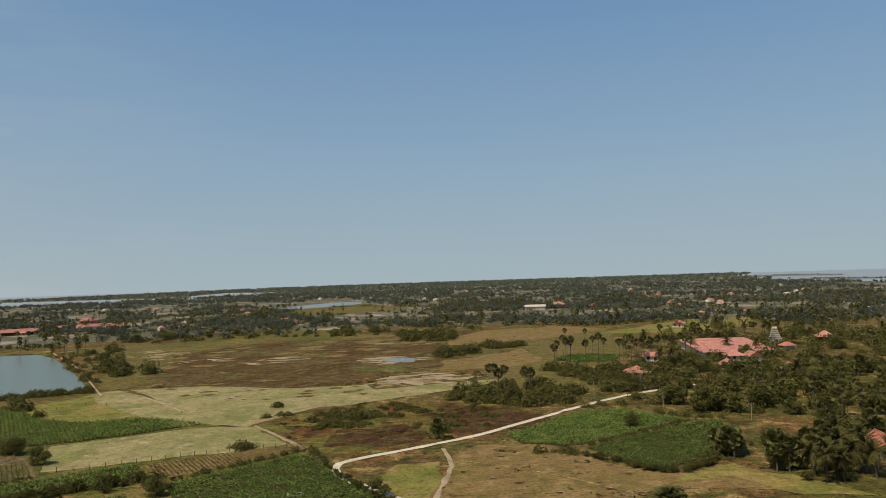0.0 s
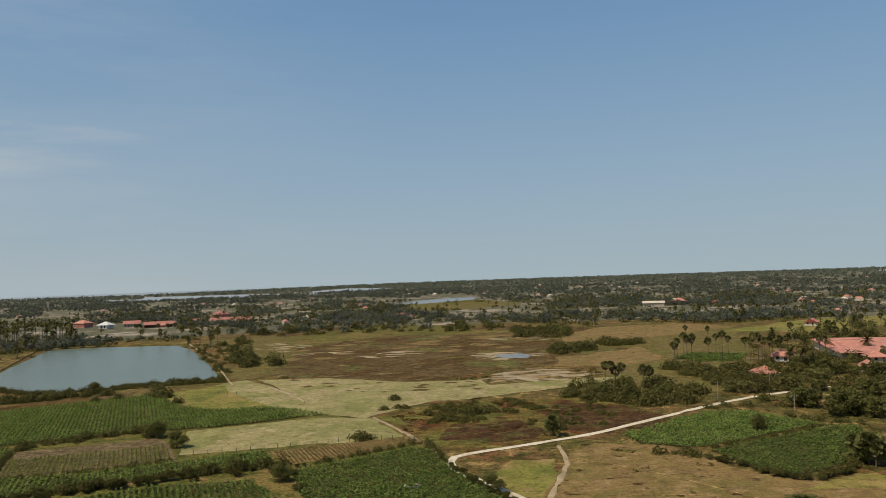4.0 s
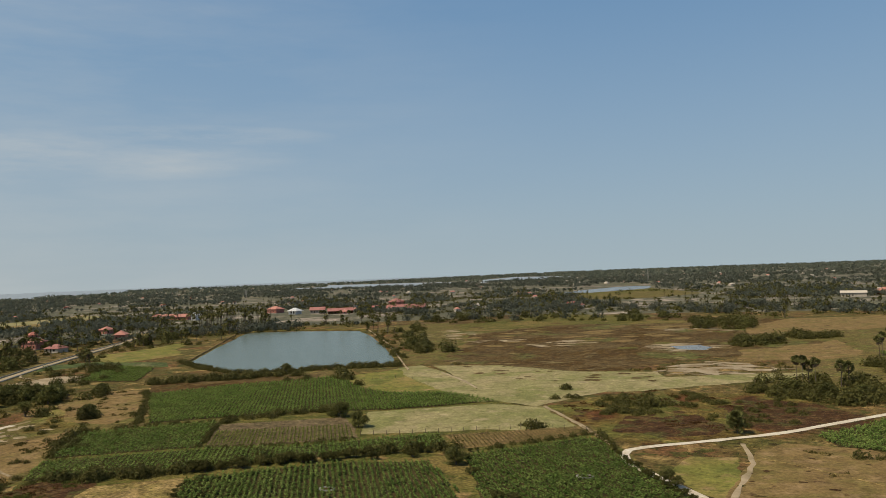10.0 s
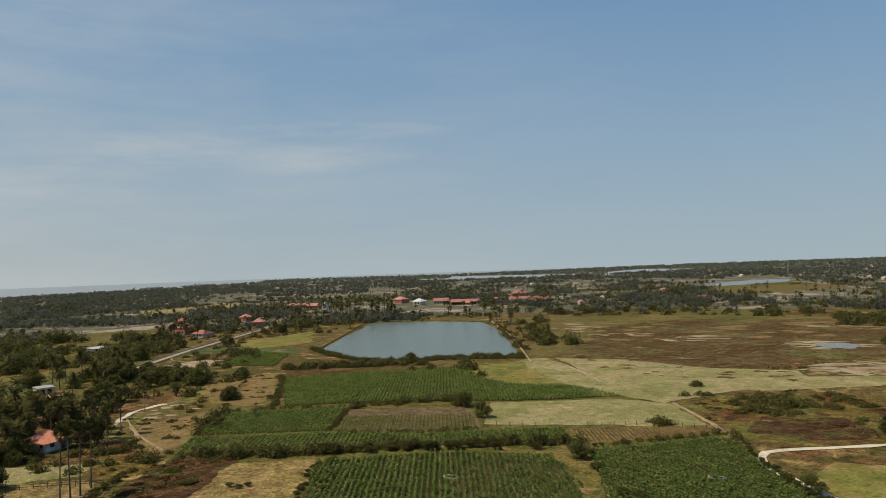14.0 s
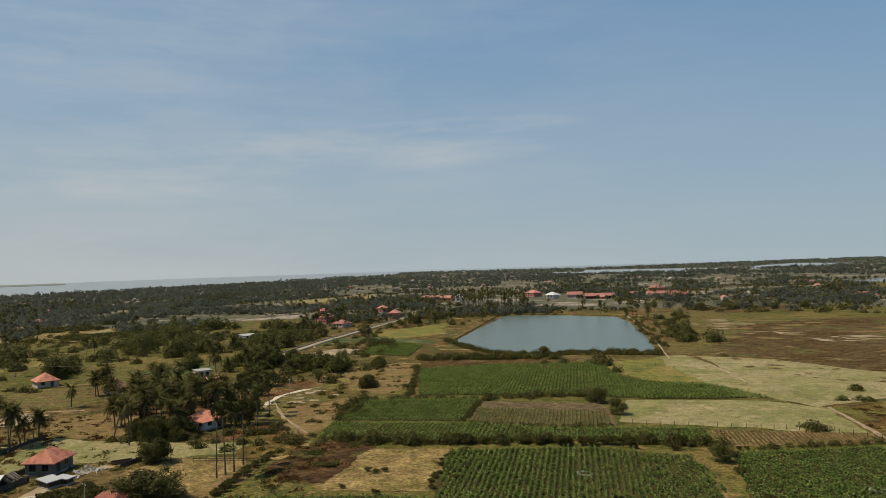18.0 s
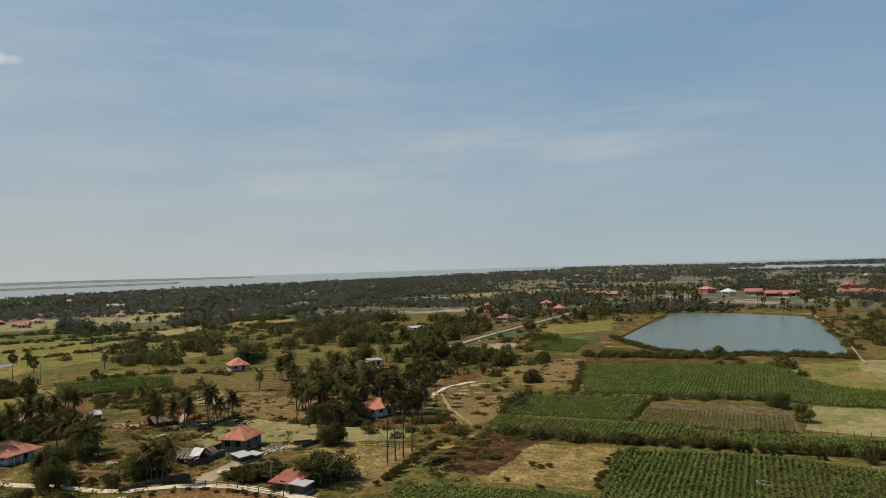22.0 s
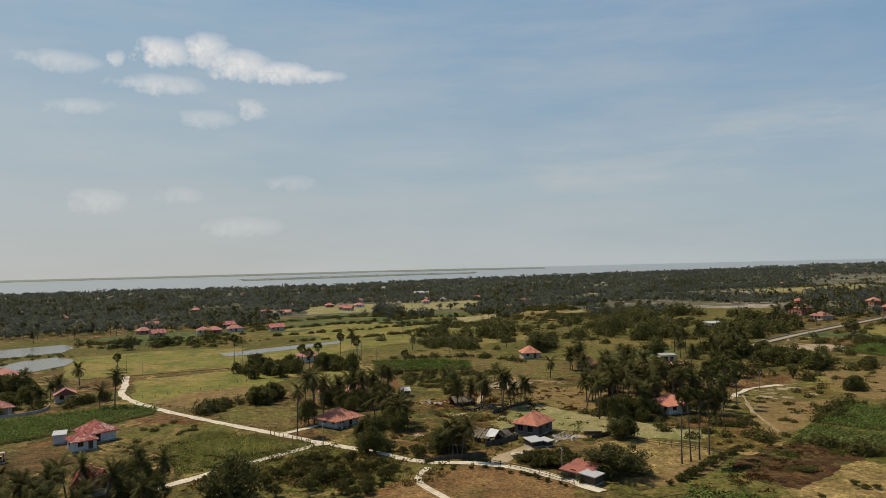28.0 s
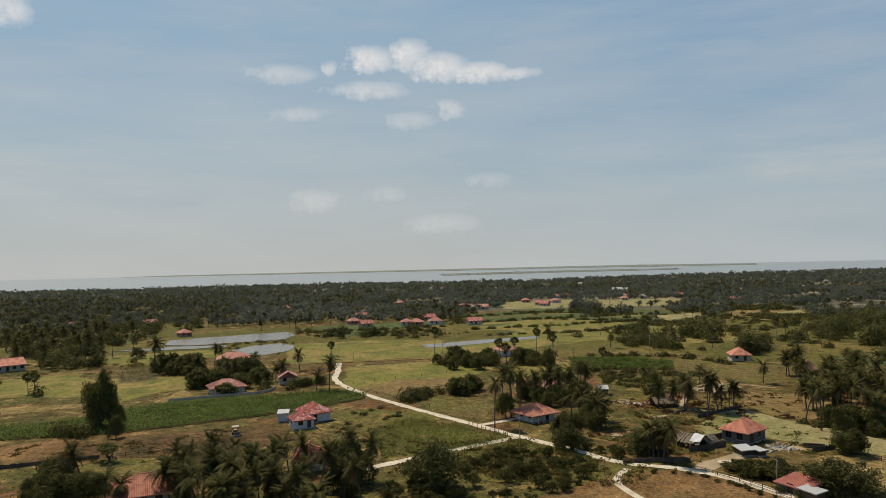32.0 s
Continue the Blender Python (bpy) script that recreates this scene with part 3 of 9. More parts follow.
ROAD = "pale sandy village track"
ribbon("road_main", [(60.5, 235.2), (45.2, 222.2), (25.5, 201.4), (9.0, 183.5), (-5.4, 173.1), (-11.6, 168.5), (-16.4, 165.5), (-21.6, 163.6), (-24.6, 161.0), (-25.2, 156.6), (-23.0, 151.2), (-19.8, 146.2), (-14.1, 140.2), (-9.6, 134.5), (-6.9, 130.7), (-3.0, 124.5)], 1.9, 0.1, M_SAND, ROAD, "road", 0.5)
ribbon("road_main", [(64.3, 237.9), (74.9, 244.2), (86.8, 251.9)], 2.4, 0.1, M_SAND, ROAD, "road")
ribbon("path_side", [(-0.2, 170.8), (1.7, 154.5), (-0.4, 142.2), (-1.8, 131.6), (-2.4, 124.0)], 1.1, 0.08, M_TRACK, "worn earth footpath", "path", 1.4)
for line in ([(3.1, 159.5), (10.9, 154.1), (19.2, 148.1), (27.6, 138.8), (35.4, 130.2)], [(1.1, 133.8), (12.3, 133.6), (24.6, 134.3)]):
    ribbon("path_cattle", line, 0.55, 0.1, M_STRAW, "faint trodden path across a pasture", "path", 1.3)
ribbon("path_track", [(-52.6, 205.3), (-39.8, 185.9), (-26.9, 163.9)], 1.2, 0.09, M_FLAT, "sandy farm track", "path", 0.8)
ribbon("path_track", [(-108.7, 265.7), (-94.0, 248.9), (-82.6, 232.4)], 1.1, 0.09, M_TRACK, "sandy farm track", "path")
ribbon("road_village", [(-297.8, -57.8), (-271.2, -53.3), (-255.2, -51.6), (-239.3, -44.7), (-223.2, -34.8), (-208.9, -24.4), (-190.4, -9.9), (-178.7, -0.2), (-167.8, 8.1), (-159.7, 15.7), (-152.5, 21.9), (-142.2, 27.9), (-143.6, 33.6), (-141.9, 37.5), (-135.8, 43.9), (-129.9, 47.8), (-123.7, 51.0), (-116.8, 53.2)], 2.3, 0.1, M_SAND, ROAD, "road", 0.5)
ribbon("road_branch", [(-167.3, 8.1), (-159.5, -0.9), (-155.1, -8.1), (-145.9, -18.5), (-142.1, -23.6)], 2.4, 0.09, M_SAND, ROAD, "road")
ribbon("path_house", [(-179.9, -0.2), (-184.0, 5.5), (-187.7, 10.7)], 2.0, 0.09, M_SAND, ROAD, "path")
ribbon("path_sandy", [(-196.9, 52.9), (-214.5, 59.7), (-228.3, 66.1), (-235.8, 72.1), (-235.4, 78.2), (-230.9, 84.1), (-224.4, 89.2)], 1.3, 0.09, M_FLAT, "bare pale sandy footpath", "path", 1.3)
ribbon("path_yard", [(-139.3, 41.1), (-143.5, 44.1), (-147.8, 47.8), (-150.2, 51.5), (-151.5, 54.2)], 3.6, 0.07, M_TRACK, "bare trodden sandy yard path", "path", 1.0)
ribbon("path_yard", [(-150.9, 52.7), (-153.6, 57.5), (-154.4, 61.8), (-155.3, 66.2)], 2.2, 0.07, M_TRACK, "bare trodden sandy yard path", "path", 1.2)
ribbon("path_field", [(-140.7, 27.6), (-134.0, 22.4), (-124.4, 26.1), (-118.7, 27.6)], 1.4, 0.09, M_SAND, "narrow sandy footpath", "path")
ribbon("road_embankment", [(-259.1, -196.9), (-277.3, -165.1), (-291.1, -126.1), (-299.8, -60.6), (-308.2, -15.4), (-320.9, 32.5), (-318.1, 51.7), (-305.9, 70.6), (-285.1, 97.9), (-271.9, 117.6)], 3.4, 0.15, M_PASTURE, "straight earth road on a low bank", "road")
for line in ([(-180.4, 121.3), (-184.9, 125.4), (-189.9, 131.2), (-192.6, 135.1), (-194.9, 139.3), (-195.3, 142.6), (-195.0, 147.2), (-195.5, 154.6)], [(-192.6, 135.1), (-186.9, 136.2), (-181.6, 138.9)], [(-189.9, 131.2), (-171.8, 121.0), (-164.4, 116.7), (-156.1, 113.8), (-148.1, 110.1), (-143.8, 109.1)], [(-313.1, 248.2), (-295.0, 227.8), (-280.6, 225.3)]):
    ribbon("path_sandy", line, 0.9, 0.1, M_FLAT, "bare white sandy footpath", "path", 1.6)
ribbon("path_sandy", [(-184.0, 124.5), (-189.9, 131.2), (-192.6, 135.1), (-194.9, 139.3), (-195.3, 142.6), (-195.0, 149.0)], 2.0, 0.11, M_SAND, "wide patch of bare white sand on a footpath", "path", 1.5)
ribbon("wall_garden", [(-216.9, -94.4), (-221.5, -86.0), (-225.0, -79.0), (-227.6, -69.0), (-232.0, -66.5), (-241.0, -68.5)], 0.35, 0.05, M_CONCRETE_WALL, "low pale garden wall round a house", "wall", 0.0, crown=0.8)
LANES.pop()
patch("sand_plot", [(-279.4, 210.2), (-278.6, 231.1), (-263.2, 239.8), (-254.8, 228.9), (-259.9, 211.3)], 0.1, M_FLAT, "bare pale sandy plot beside the lane", "sand", 4, 2)
LANE = [(-281.6, 196.0), (-288.0, 207.5), (-313.6, 248.9), (-344.1, 304.7), (-380.2, 371.0), (-401.0, 403.7)]
ribbon("road_lane", LANE, 3.6, 0.12, M_TRACK, "pale lane between two low walls", "road", 0.15)
LANES[-1] = (LANES[-1][0], 15.0)
for side in (-2.9, 2.9):
    line = []
    for k, (x, y) in enumerate(LANE):
        (ax, ay), (bx, by) = LANE[max(k - 1, 0)], LANE[min(k + 1, len(LANE) - 1)]
        d = math.hypot(bx - ax, by - ay)
        line.append((x - (by - ay) / d * side, y + (bx - ax) / d * side))
    ribbon("wall_lane", line, 0.45, 0.1, M_CONCRETE_WALL, "low pale boundary wall along a lane", "wall", 0.0, crown=0.4)



# ---- plants ----
M_BARK = surface("grey_bark", (0.13, 0.105, 0.08), (((0.08, 0.065, 0.05), 0.6, 0.45, 0.6),), jitter=0.2, space="object", bump=0.03, bump_size=0.15)
M_LEAF = leafy("broad_leaves", (0.093, 0.096, 0.028), (0.148, 0.139, 0.043), 1.6, spec=0.06, thin=0.28, spread=(0.78, 1.24))
M_LEAF_OLIVE = leafy("olive_leaves", (0.097, 0.097, 0.031), (0.139, 0.128, 0.043), 1.4, spec=0.06, thin=0.2, spread=(0.78, 1.24))
M_BUSH = leafy("bush_leaves", (0.067, 0.066, 0.018), (0.107, 0.095, 0.029), 0.8, spec=0.06, thin=0.25, spread=(0.78, 1.24))
M_FROND = leafy("palm_fronds", (0.070, 0.068, 0.022), (0.117, 0.107, 0.035), 2.0, rough=0.7, spec=0.04, thin=0.24)
M_FAN = leafy("fan_fronds", (0.075, 0.080, 0.025), (0.130, 0.125, 0.042), 1.5, rough=0.8, spec=0.06)
M_DEADFROND = leafy("dry_fronds", (0.15, 0.10, 0.055), (0.10, 0.07, 0.04), 1.5)
M_CROP = leafy("crop_leaves", (0.094, 0.139, 0.031), (0.149, 0.189, 0.048), 5.0, rough=0.9, spec=0.03, thin=0.25, spread=(0.5, 1.55))
M_CROP_YOUNG = leafy("young_crop_leaves", (0.115, 0.132, 0.030), (0.155, 0.160, 0.044), 6.0, rough=0.9, spec=0.04, thin=0.3)
# far trees: distance haze is put into the leaf colour, paler and bluer
M_HAZYLEAF = leafy("hazy_woodland_leaves", (0.108, 0.119, 0.084), (0.150, 0.155, 0.113), 60.0, spec=0.05, thin=0.42, spread=(0.8, 1.22))
M_WEED = leafy("low_weeds", (0.105, 0.088, 0.026), (0.14, 0.11, 0.036), 5.0, rough=0.9, spec=0.06, thin=0.45)
M_WEED_RUST = leafy("rust_weeds", (0.085, 0.043, 0.017), (0.125, 0.068, 0.028), 3.0, rough=0.9, spec=0.04, thin=0.35)
M_WEED_GREEN = leafy("green_weeds", (0.088, 0.096, 0.022), (0.128, 0.124, 0.035), 3.0, rough=0.9, spec=0.04, thin=0.4)
M_STUBBLE = leafy("dry_crop_leaves", (0.245, 0.190, 0.080), (0.190, 0.160, 0.058), 6.0, rough=0.9, spec=0.04, thin=0.4, spread=(0.85, 1.2))
M_GRASS = leafy("grass_tufts", (0.21, 0.155, 0.060), (0.150, 0.128, 0.042), 14.0, rough=0.9, spec=0.06, thin=0.5, spread=(0.8, 1.25))


def unit(v):
    return v / (np.linalg.norm(v, axis=-1, keepdims=True) + 1e-9)


def leaves(centres, size, out, flat=0.5, spread=0.35, single=False):
    """Two-triangle leaf clumps, facing about the way of out, at the centres."""
    n = len(centres)
    nrm = unit(out * flat + RNG.normal(size=(n, 3)) * (1 - flat))
    a = unit(np.cross(nrm, RNG.normal(size=(n, 3))))
    c = np.cross(nrm, a)
    s = (size * (1 + spread * RNG.uniform(-1, 1, n)))[:, None]
    p0, p1 = centres - a * s, centres + a * s
    q0, q1 = centres + c * s * 0.55 + nrm * s * 0.15, centres - c * s * 0.55 + nrm * s * 0.15
    if single:
        return np.stack([p0 - c * s * 0.35, q0 + a * s * 0.15, p1], 1)
    return np.concatenate([np.stack([p0, q1, p1], 1), np.stack([p0, p1, q0], 1)])


def tube(path, radii, sides=7):
    """Vertices and faces of a tapering limb along a path."""
    verts, faces = [], []
    for i, (p, r) in enumerate(zip(path, radii)):
        a, c = Vector(path[max(i - 1, 0)]), Vector(path[min(i + 1, len(path) - 1)])
        q = (c - a).normalized().to_track_quat("Z", "Y")
        for k in range(sides):
            t = 2 * math.pi * k / sides
            verts.append(tuple(Vector(p) + q @ Vector((math.cos(t) * r, math.sin(t) * r, 0))))
    for i in range(len(path) - 1):
        for k in range(sides):
            faces.append((i * sides + k, i * sides + (k + 1) % sides, (i + 1) * sides + (k + 1) % sides, (i + 1) * sides + k))
    faces.append(tuple(range((len(path) - 1) * sides, len(path) * sides)))
    return verts, faces


def limbs(name, tubes, mat):
    verts, faces = [], []
    for v, f in tubes:
        o = len(verts)
        verts += v
        faces += [tuple(k + o for k in q) for q in f]
    me = mesh_of(name, verts, faces, mat)
    for p in me.polygons:
        p.use_smooth = True
    return me


def crown_cloud(lobes, n, size, flat=0.62):
    """Leaf clumps over a crown's lobes (x, y, z, radius, flattening), each broken into smaller heads, with a few larger clumps inside."""
    heads = []
    for x, y, z, r, f in lobes:
        heads.append((x, y, z, r * 0.8, f))
        for k in range(6):
            d = unit(RNG.normal(size=3) + np.array([0, 0, 0.45]))
            heads.append((x + d[0] * r * 0.66, y + d[1] * r * 0.66, z + d[2] * r * 0.66 * f, r * RNG.uniform(0.3, 0.5), f))
    heads = np.array(heads)
    w = heads[:, 3] ** 2
    k = RNG.choice(len(heads), n, p=w / w.sum())
    d = unit(RNG.normal(size=(n, 3)) + np.array([0, 0, 0.15]))
    deep = RNG.uniform(size=n) < 0.22
    r = heads[k, 3] * np.where(deep, RNG.uniform(0.35, 0.8, n), RNG.uniform(0.82, 1.08, n))
    c = heads[k, :3] + d * r[:, None] * np.stack([np.ones(n), np.ones(n), heads[k, 4]], 1)
    c[:, 2] = np.maximum(c[:, 2], 0.12)
    return leaves(c, np.where(deep, size * 1.7, size), d, flat, 0.4, True)


def broad_tree(h, width, trunk_h, count, size, mat, seed, name="tree"):
    """A branching tree h high: trunk and limbs, and a crown of leaf clumps in uneven lobes."""
    rs = np.random.default_rng(seed)
    root = new(name)
    r0 = 0.035 * h
    lobes, tubes = [], []
    lean = rs.normal(0, 0.04 * h, 2)
    fork = (lean[0] * 0.5, lean[1] * 0.5, trunk_h)
    tubes.append(tube([(0, 0, -0.3), (lean[0] * 0.2, lean[1] * 0.2, trunk_h * 0.5), fork], [r0 * 1.3, r0, r0 * 0.8]))
    m = 7
    for k in range(m):
        a = 2 * math.pi * (k + rs.uniform(-0.3, 0.3)) / m
        rr = width / 2 * rs.uniform(0.42, 0.68)
        z = trunk_h * 0.7 + (h - trunk_h) * (rs.uniform(0.05, 0.3) if k % 2 else rs.uniform(0.3, 0.62))
        p = (lean[0] + math.cos(a) * rr, lean[1] + math.sin(a) * rr, z)
        lobes.append((*p, width * rs.uniform(0.21, 0.31), rs.uniform(0.8, 1.1)))
        mid = ((fork[0] + p[0]) / 2, (fork[1] + p[1]) / 2, (fork[2] + p[2]) / 2 + 0.2)
        tubes.append(tube([fork, mid, p], [r0 * 0.5, r0 * 0.34, r0 * 0.14], 5))
    for k in range(3):
        lobes.append((lean[0] + rs.normal(0, width * 0.1), lean[1] + rs.normal(0, width * 0.1), trunk_h + (h - trunk_h) * rs.uniform(0.6, 0.72), (h - trunk_h) * rs.uniform(0.26, 0.33), 0.9))
    part("trunk", limbs("trunk", tubes, M_BARK), root)
    part("crown", tri_mesh("crown", crown_cloud(lobes, count, size), mat), root)
    return root


def bush_plant(h, width, count, size, mat, seed):
    """A bush: short stems and leaf clumps down to the ground."""
    rs = np.random.default_rng(seed)
    root = new("bush")
    lobes, tubes = [], []
    for k in range(6):
        a = 2 * math.pi * k / 6 + rs.uniform(-0.4, 0.4)
        p = (math.cos(a) * width * 0.27 * rs.uniform(0.5, 1.1), math.sin(a) * width * 0.27 * rs.uniform(0.5, 1.1), h * rs.uniform(0.35, 0.62))
        lobes.append((*p, width * rs.uniform(0.2, 0.28), min(1.0, h / width * rs.uniform(0.9, 1.4))))
        tubes.append(tube([(0, 0, -0.1), (p[0] * 0.5, p[1] * 0.5, p[2] * 0.5), p], [0.07, 0.05, 0.02], 4))
    lobes.append((0, 0, h * 0.62, width * 0.22, 0.8))
    part("stem", limbs("stem", tubes, M_BARK), root)
    part("crown", tri_mesh("crown", crown_cloud(lobes, count, size), mat), root)
    return root


def frond(base, az, el, length, droop, n, mats_size):
    """A feather frond: a drooping rib with leaflets down both sides."""
    t = np.linspace(0, 1, n + 1)
    out = np.array([math.cos(az), math.sin(az), 0])
    ang = el - droop * t**1.4
    step = length / n
    pos = np.zeros((n + 1, 3)) + base
    for i in range(n):
        pos[i + 1] = pos[i] + step * (out * math.cos(ang[i]) + np.array([0, 0, 1]) * math.sin(ang[i]))
    side = np.array([-math.sin(az), math.cos(az), 0])
    tris = []
    for i in range(1, n + 1):
        ll = mats_size * (0.35 + math.sin(math.pi * min(1, (i + 0.8) / (n + 1.4))) * 0.9)
        f = unit(pos[i] - pos[i - 1])
        for s in (-1, 1):
            tip = pos[i] + side * s * ll + f * ll * 0.5 - np.array([0, 0, ll * RNG.uniform(0.25, 0.6)])
            tris.append([pos[i - 1] * 0.85 + pos[i] * 0.15, pos[i], tip])
    for i in range(n):
        w = 0.06 * (1 - t[i]) + 0.02
        tris.append([pos[i] - side * w, pos[i] + side * w, pos[i + 1]])
    return tris


def coconut_palm(h, seed, count=34, n=11):
    """A coconut palm: curved ringed trunk and a head of drooping feather fronds."""
    rs = np.random.default_rng(seed)
    root = new("coconut_palm")
    bx, by = rs.normal(0, 0.07 * h, 2)
    path = [(bx * s**1.7, by * s**1.7, -0.3 + (h - 1.2) * s) for s in np.linspace(0, 1, 8)]
    part("trunk", limbs("trunk", [tube(path, [0.24, 0.17, 0.15, 0.14, 0.135, 0.13, 0.125, 0.14], 7)], M_BARK), root)
    top = np.array(path[-1]) + (0, 0, 0.1)
    tris, dead = [], []
    for k in range(count):
        e = radians(-48 + 130 * ((k * 0.755) % 1))
        tris += frond(top, k * 2.399 + rs.uniform(-0.3, 0.3), e, rs.uniform(2.5, 3.3), rs.uniform(0.55, 1.2), n, 0.5 if n > 9 else 0.58)
    for k in range(5):
        dead += frond(top - (0, 0, 0.2), rs.uniform(0, 6.28), radians(-62), rs.uniform(2.2, 3.0), 0.4, 6, 0.45)
    part("fronds", tri_mesh("fronds", np.array(tris), M_FROND), root)
    part("dry_fronds", tri_mesh("dry_fronds", np.array(dead), M_DEADFROND), root)
    return root


def fan_palm(h, seed, skirt=False, count=40, fingers=9, head=0.82):
    """A palmyra palm: straight dark trunk and a round head of stiff fan leaves."""
    rs = np.random.default_rng(seed)
    root = new("palmyra_palm")
    path = [(0.02 * h * math.sin(s * 2 + seed), 0, -0.3 + (h - 2.1) * s) for s in np.linspace(0, 1, 6)]
    part("trunk", limbs("trunk", [tube(path, [0.22, 0.14, 0.115, 0.105, 0.105, 0.13], 7)], M_BARK), root)
    top = np.array(path[-1])
    tris, dead = [], []
    fans = [(math.asin(rs.uniform(-0.62, 1.0)), True, top) for _ in range(count)]
    fans += [(rs.uniform(-1.4, -0.9), False, top - (0, 0, 0.3)) for _ in range(max(3, count // 10))]
    if skirt:
        fans += [(rs.uniform(-0.5, 1.2), True, np.array([rs.normal(0, 0.9), rs.normal(0, 0.9), h * rs.uniform(0.12, 0.75)])) for _ in range(3 * count)]
    for k, (e, alive, at) in enumerate(fans):
        az = k * 2.399 + rs.uniform(-0.3, 0.3)
        d = np.array([math.cos(az) * math.cos(e), math.sin(az) * math.cos(e), math.sin(e)])
        side = np.array([-math.sin(az), math.cos(az), 0])
        up = np.cross(d, side)
        tw = rs.uniform(-1.3, 1.3)
        side, up = side * math.cos(tw) + up * math.sin(tw), up * math.cos(tw) - side * math.sin(tw)
        hub = at + d * rs.uniform(0.7, 1.15) * head
        out = tris if alive else dead
        for j in range(fingers):
            a0, a1 = radians(-105 + 210 * j / fingers), radians(-105 + 210 * (j + 0.85) / fingers)
            am = (a0 + a1) / 2
            r = 0.98 * head * rs.uniform(0.85, 1.1)
            bend = up * (0.25 * abs(math.sin(am)) - 0.1) * r
            out.append([hub, hub + r * 0.78 * (d * math.cos(a0) + side * math.sin(a0)) + bend * 0.6, hub + r * (d * math.cos(am) + side * math.sin(am)) + bend])
            out.append([hub, hub + r * (d * math.cos(am) + side * math.sin(am)) + bend, hub + r * 0.78 * (d * math.cos(a1) + side * math.sin(a1)) + bend * 0.6])
        out.append([at - side * 0.05, at + side * 0.05, hub])
    part("fronds", tri_mesh("fronds", np.array(tris), M_FAN), root)
    part("dry_fronds", tri_mesh("dry_fronds", np.array(dead), M_DEADFROND), root)
    return root


NEAR = 215.0        # within this distance plants are built with all their leaves
KINDS = {
    "tree": ([(8, broad_tree(8, 9, 1.5, 3800, 0.265, M_LEAF, s)) for s in (1, 2, 3, 31)], [(8, broad_tree(8, 9, 1.5, 1000, 0.51, M_LEAF, s)) for s in (41, 42, 43)], "dark green broadleaf tree with a dense spreading crown", "tree", "broadleaf trees"),
    "olive": ([(7, broad_tree(7, 8, 1.0, 3800, 0.22, M_LEAF_OLIVE, s, "thorn_tree")) for s in (4, 5, 32)], [(7, broad_tree(7, 8, 1.0, 1000, 0.42, M_LEAF_OLIVE, s, "thorn_tree")) for s in (44, 45)], "olive-green thorny tree with an open rounded crown", "tree", "olive-green trees"),
    "slim": ([(8, broad_tree(8, 3.4, 0.8, 1900, 0.22, M_LEAF, s, "slender_tree")) for s in (6, 7)], [], "slim upright dark green tree in a field", "tree", "slim trees"),
    "bush": ([(2.6, bush_plant(2.6, 4.2, 950, 0.18, M_BUSH, s)) for s in (8, 9, 10, 33)], [], "rounded dark green bush on dry grass", "bush", "bushes"),
    "coco": ([(h, coconut_palm(h, s)) for h, s in ((6.5, 11), (6.5, 12), (9, 13), (9, 14), (12, 34))], [(h, coconut_palm(h, s, 28, 6)) for h, s in ((7, 48), (9.5, 49))], "coconut palm with drooping feather fronds", "palm", "coconut palms"),
    "fan": ([(h, fan_palm(h, s)) for h, s in ((6.5, 15), (8.5, 16), (10.5, 17), (12.5, 35), (15.2, 36), (15.4, 37))], [(h, fan_palm(h, s, False, 30, 6, 0.95)) for h, s in ((8, 50), (11, 51), (13.5, 52))], "tall palmyra palm with a round fan-leaf head", "palm", "palmyra palms"),
    "fanbush": ([(8, fan_palm(8, s, True, head=1.0)) for s in (18, 19)], [], "young palmyra palm leafy down to the ground", "palm", "young palmyra palms"),
}
for kind, (near, mid, label, cat, grp) in KINDS.items():
    for h0, ob in near + mid:
        tagged(ob, label, cat, grp)
QUEUE = {kind: [] for kind in KINDS}
SPAN = {"tree": 9.5, "olive": 8.5, "slim": 3.6, "bush": 4.6, "coco": 7.5, "fan": 4.6, "fanbush": 5.0}
TYPICAL = {"tree": 8, "olive": 7, "slim": 8, "bush": 2.6, "coco": 9.5, "fan": 12, "fanbush": 8}


def plant(kind, x, y, h, wide=0.0):
    """Notes one plant of a kind at a place, h metres high and, if given, wide metres across."""
    QUEUE[kind].append((math.hypot(x, y), x, y, h, wide))


def heaps(name, xs, ys, h, w, n_leaf, size, mat, label, category, low=0.1):
    """Many plants as one mesh: each a loose heap of leaf clumps."""
    n = len(xs)
    d = unit(RNG.normal(size=(n, n_leaf, 3)))
    d[..., 2] = np.abs(d[..., 2])
    r = np.where(RNG.uniform(size=(n, n_leaf)) < 0.75, RNG.uniform(0.8, 1.06, (n, n_leaf)), RNG.uniform(0.3, 0.8, (n, n_leaf))) * (1 + 0.25 * np.sin(3 * np.arctan2(d[..., 1], d[..., 0]) + RNG.uniform(0, 6.28, (n, 1))))
    c = np.stack([xs[:, None] + d[..., 0] * r * w[:, None] / 2, ys[:, None] + d[..., 1] * r * w[:, None] / 2, h[:, None] * (low + (1 - low) * 0.95 * d[..., 2] * r)], -1)
    sz = np.repeat(size * w, n_leaf)
    return tagged(new(name, tri_mesh(name, leaves(c.reshape(-1, 3), sz, d.reshape(-1, 3), 0.66, 0.35, True), mat)), label, category, kind="stuff")


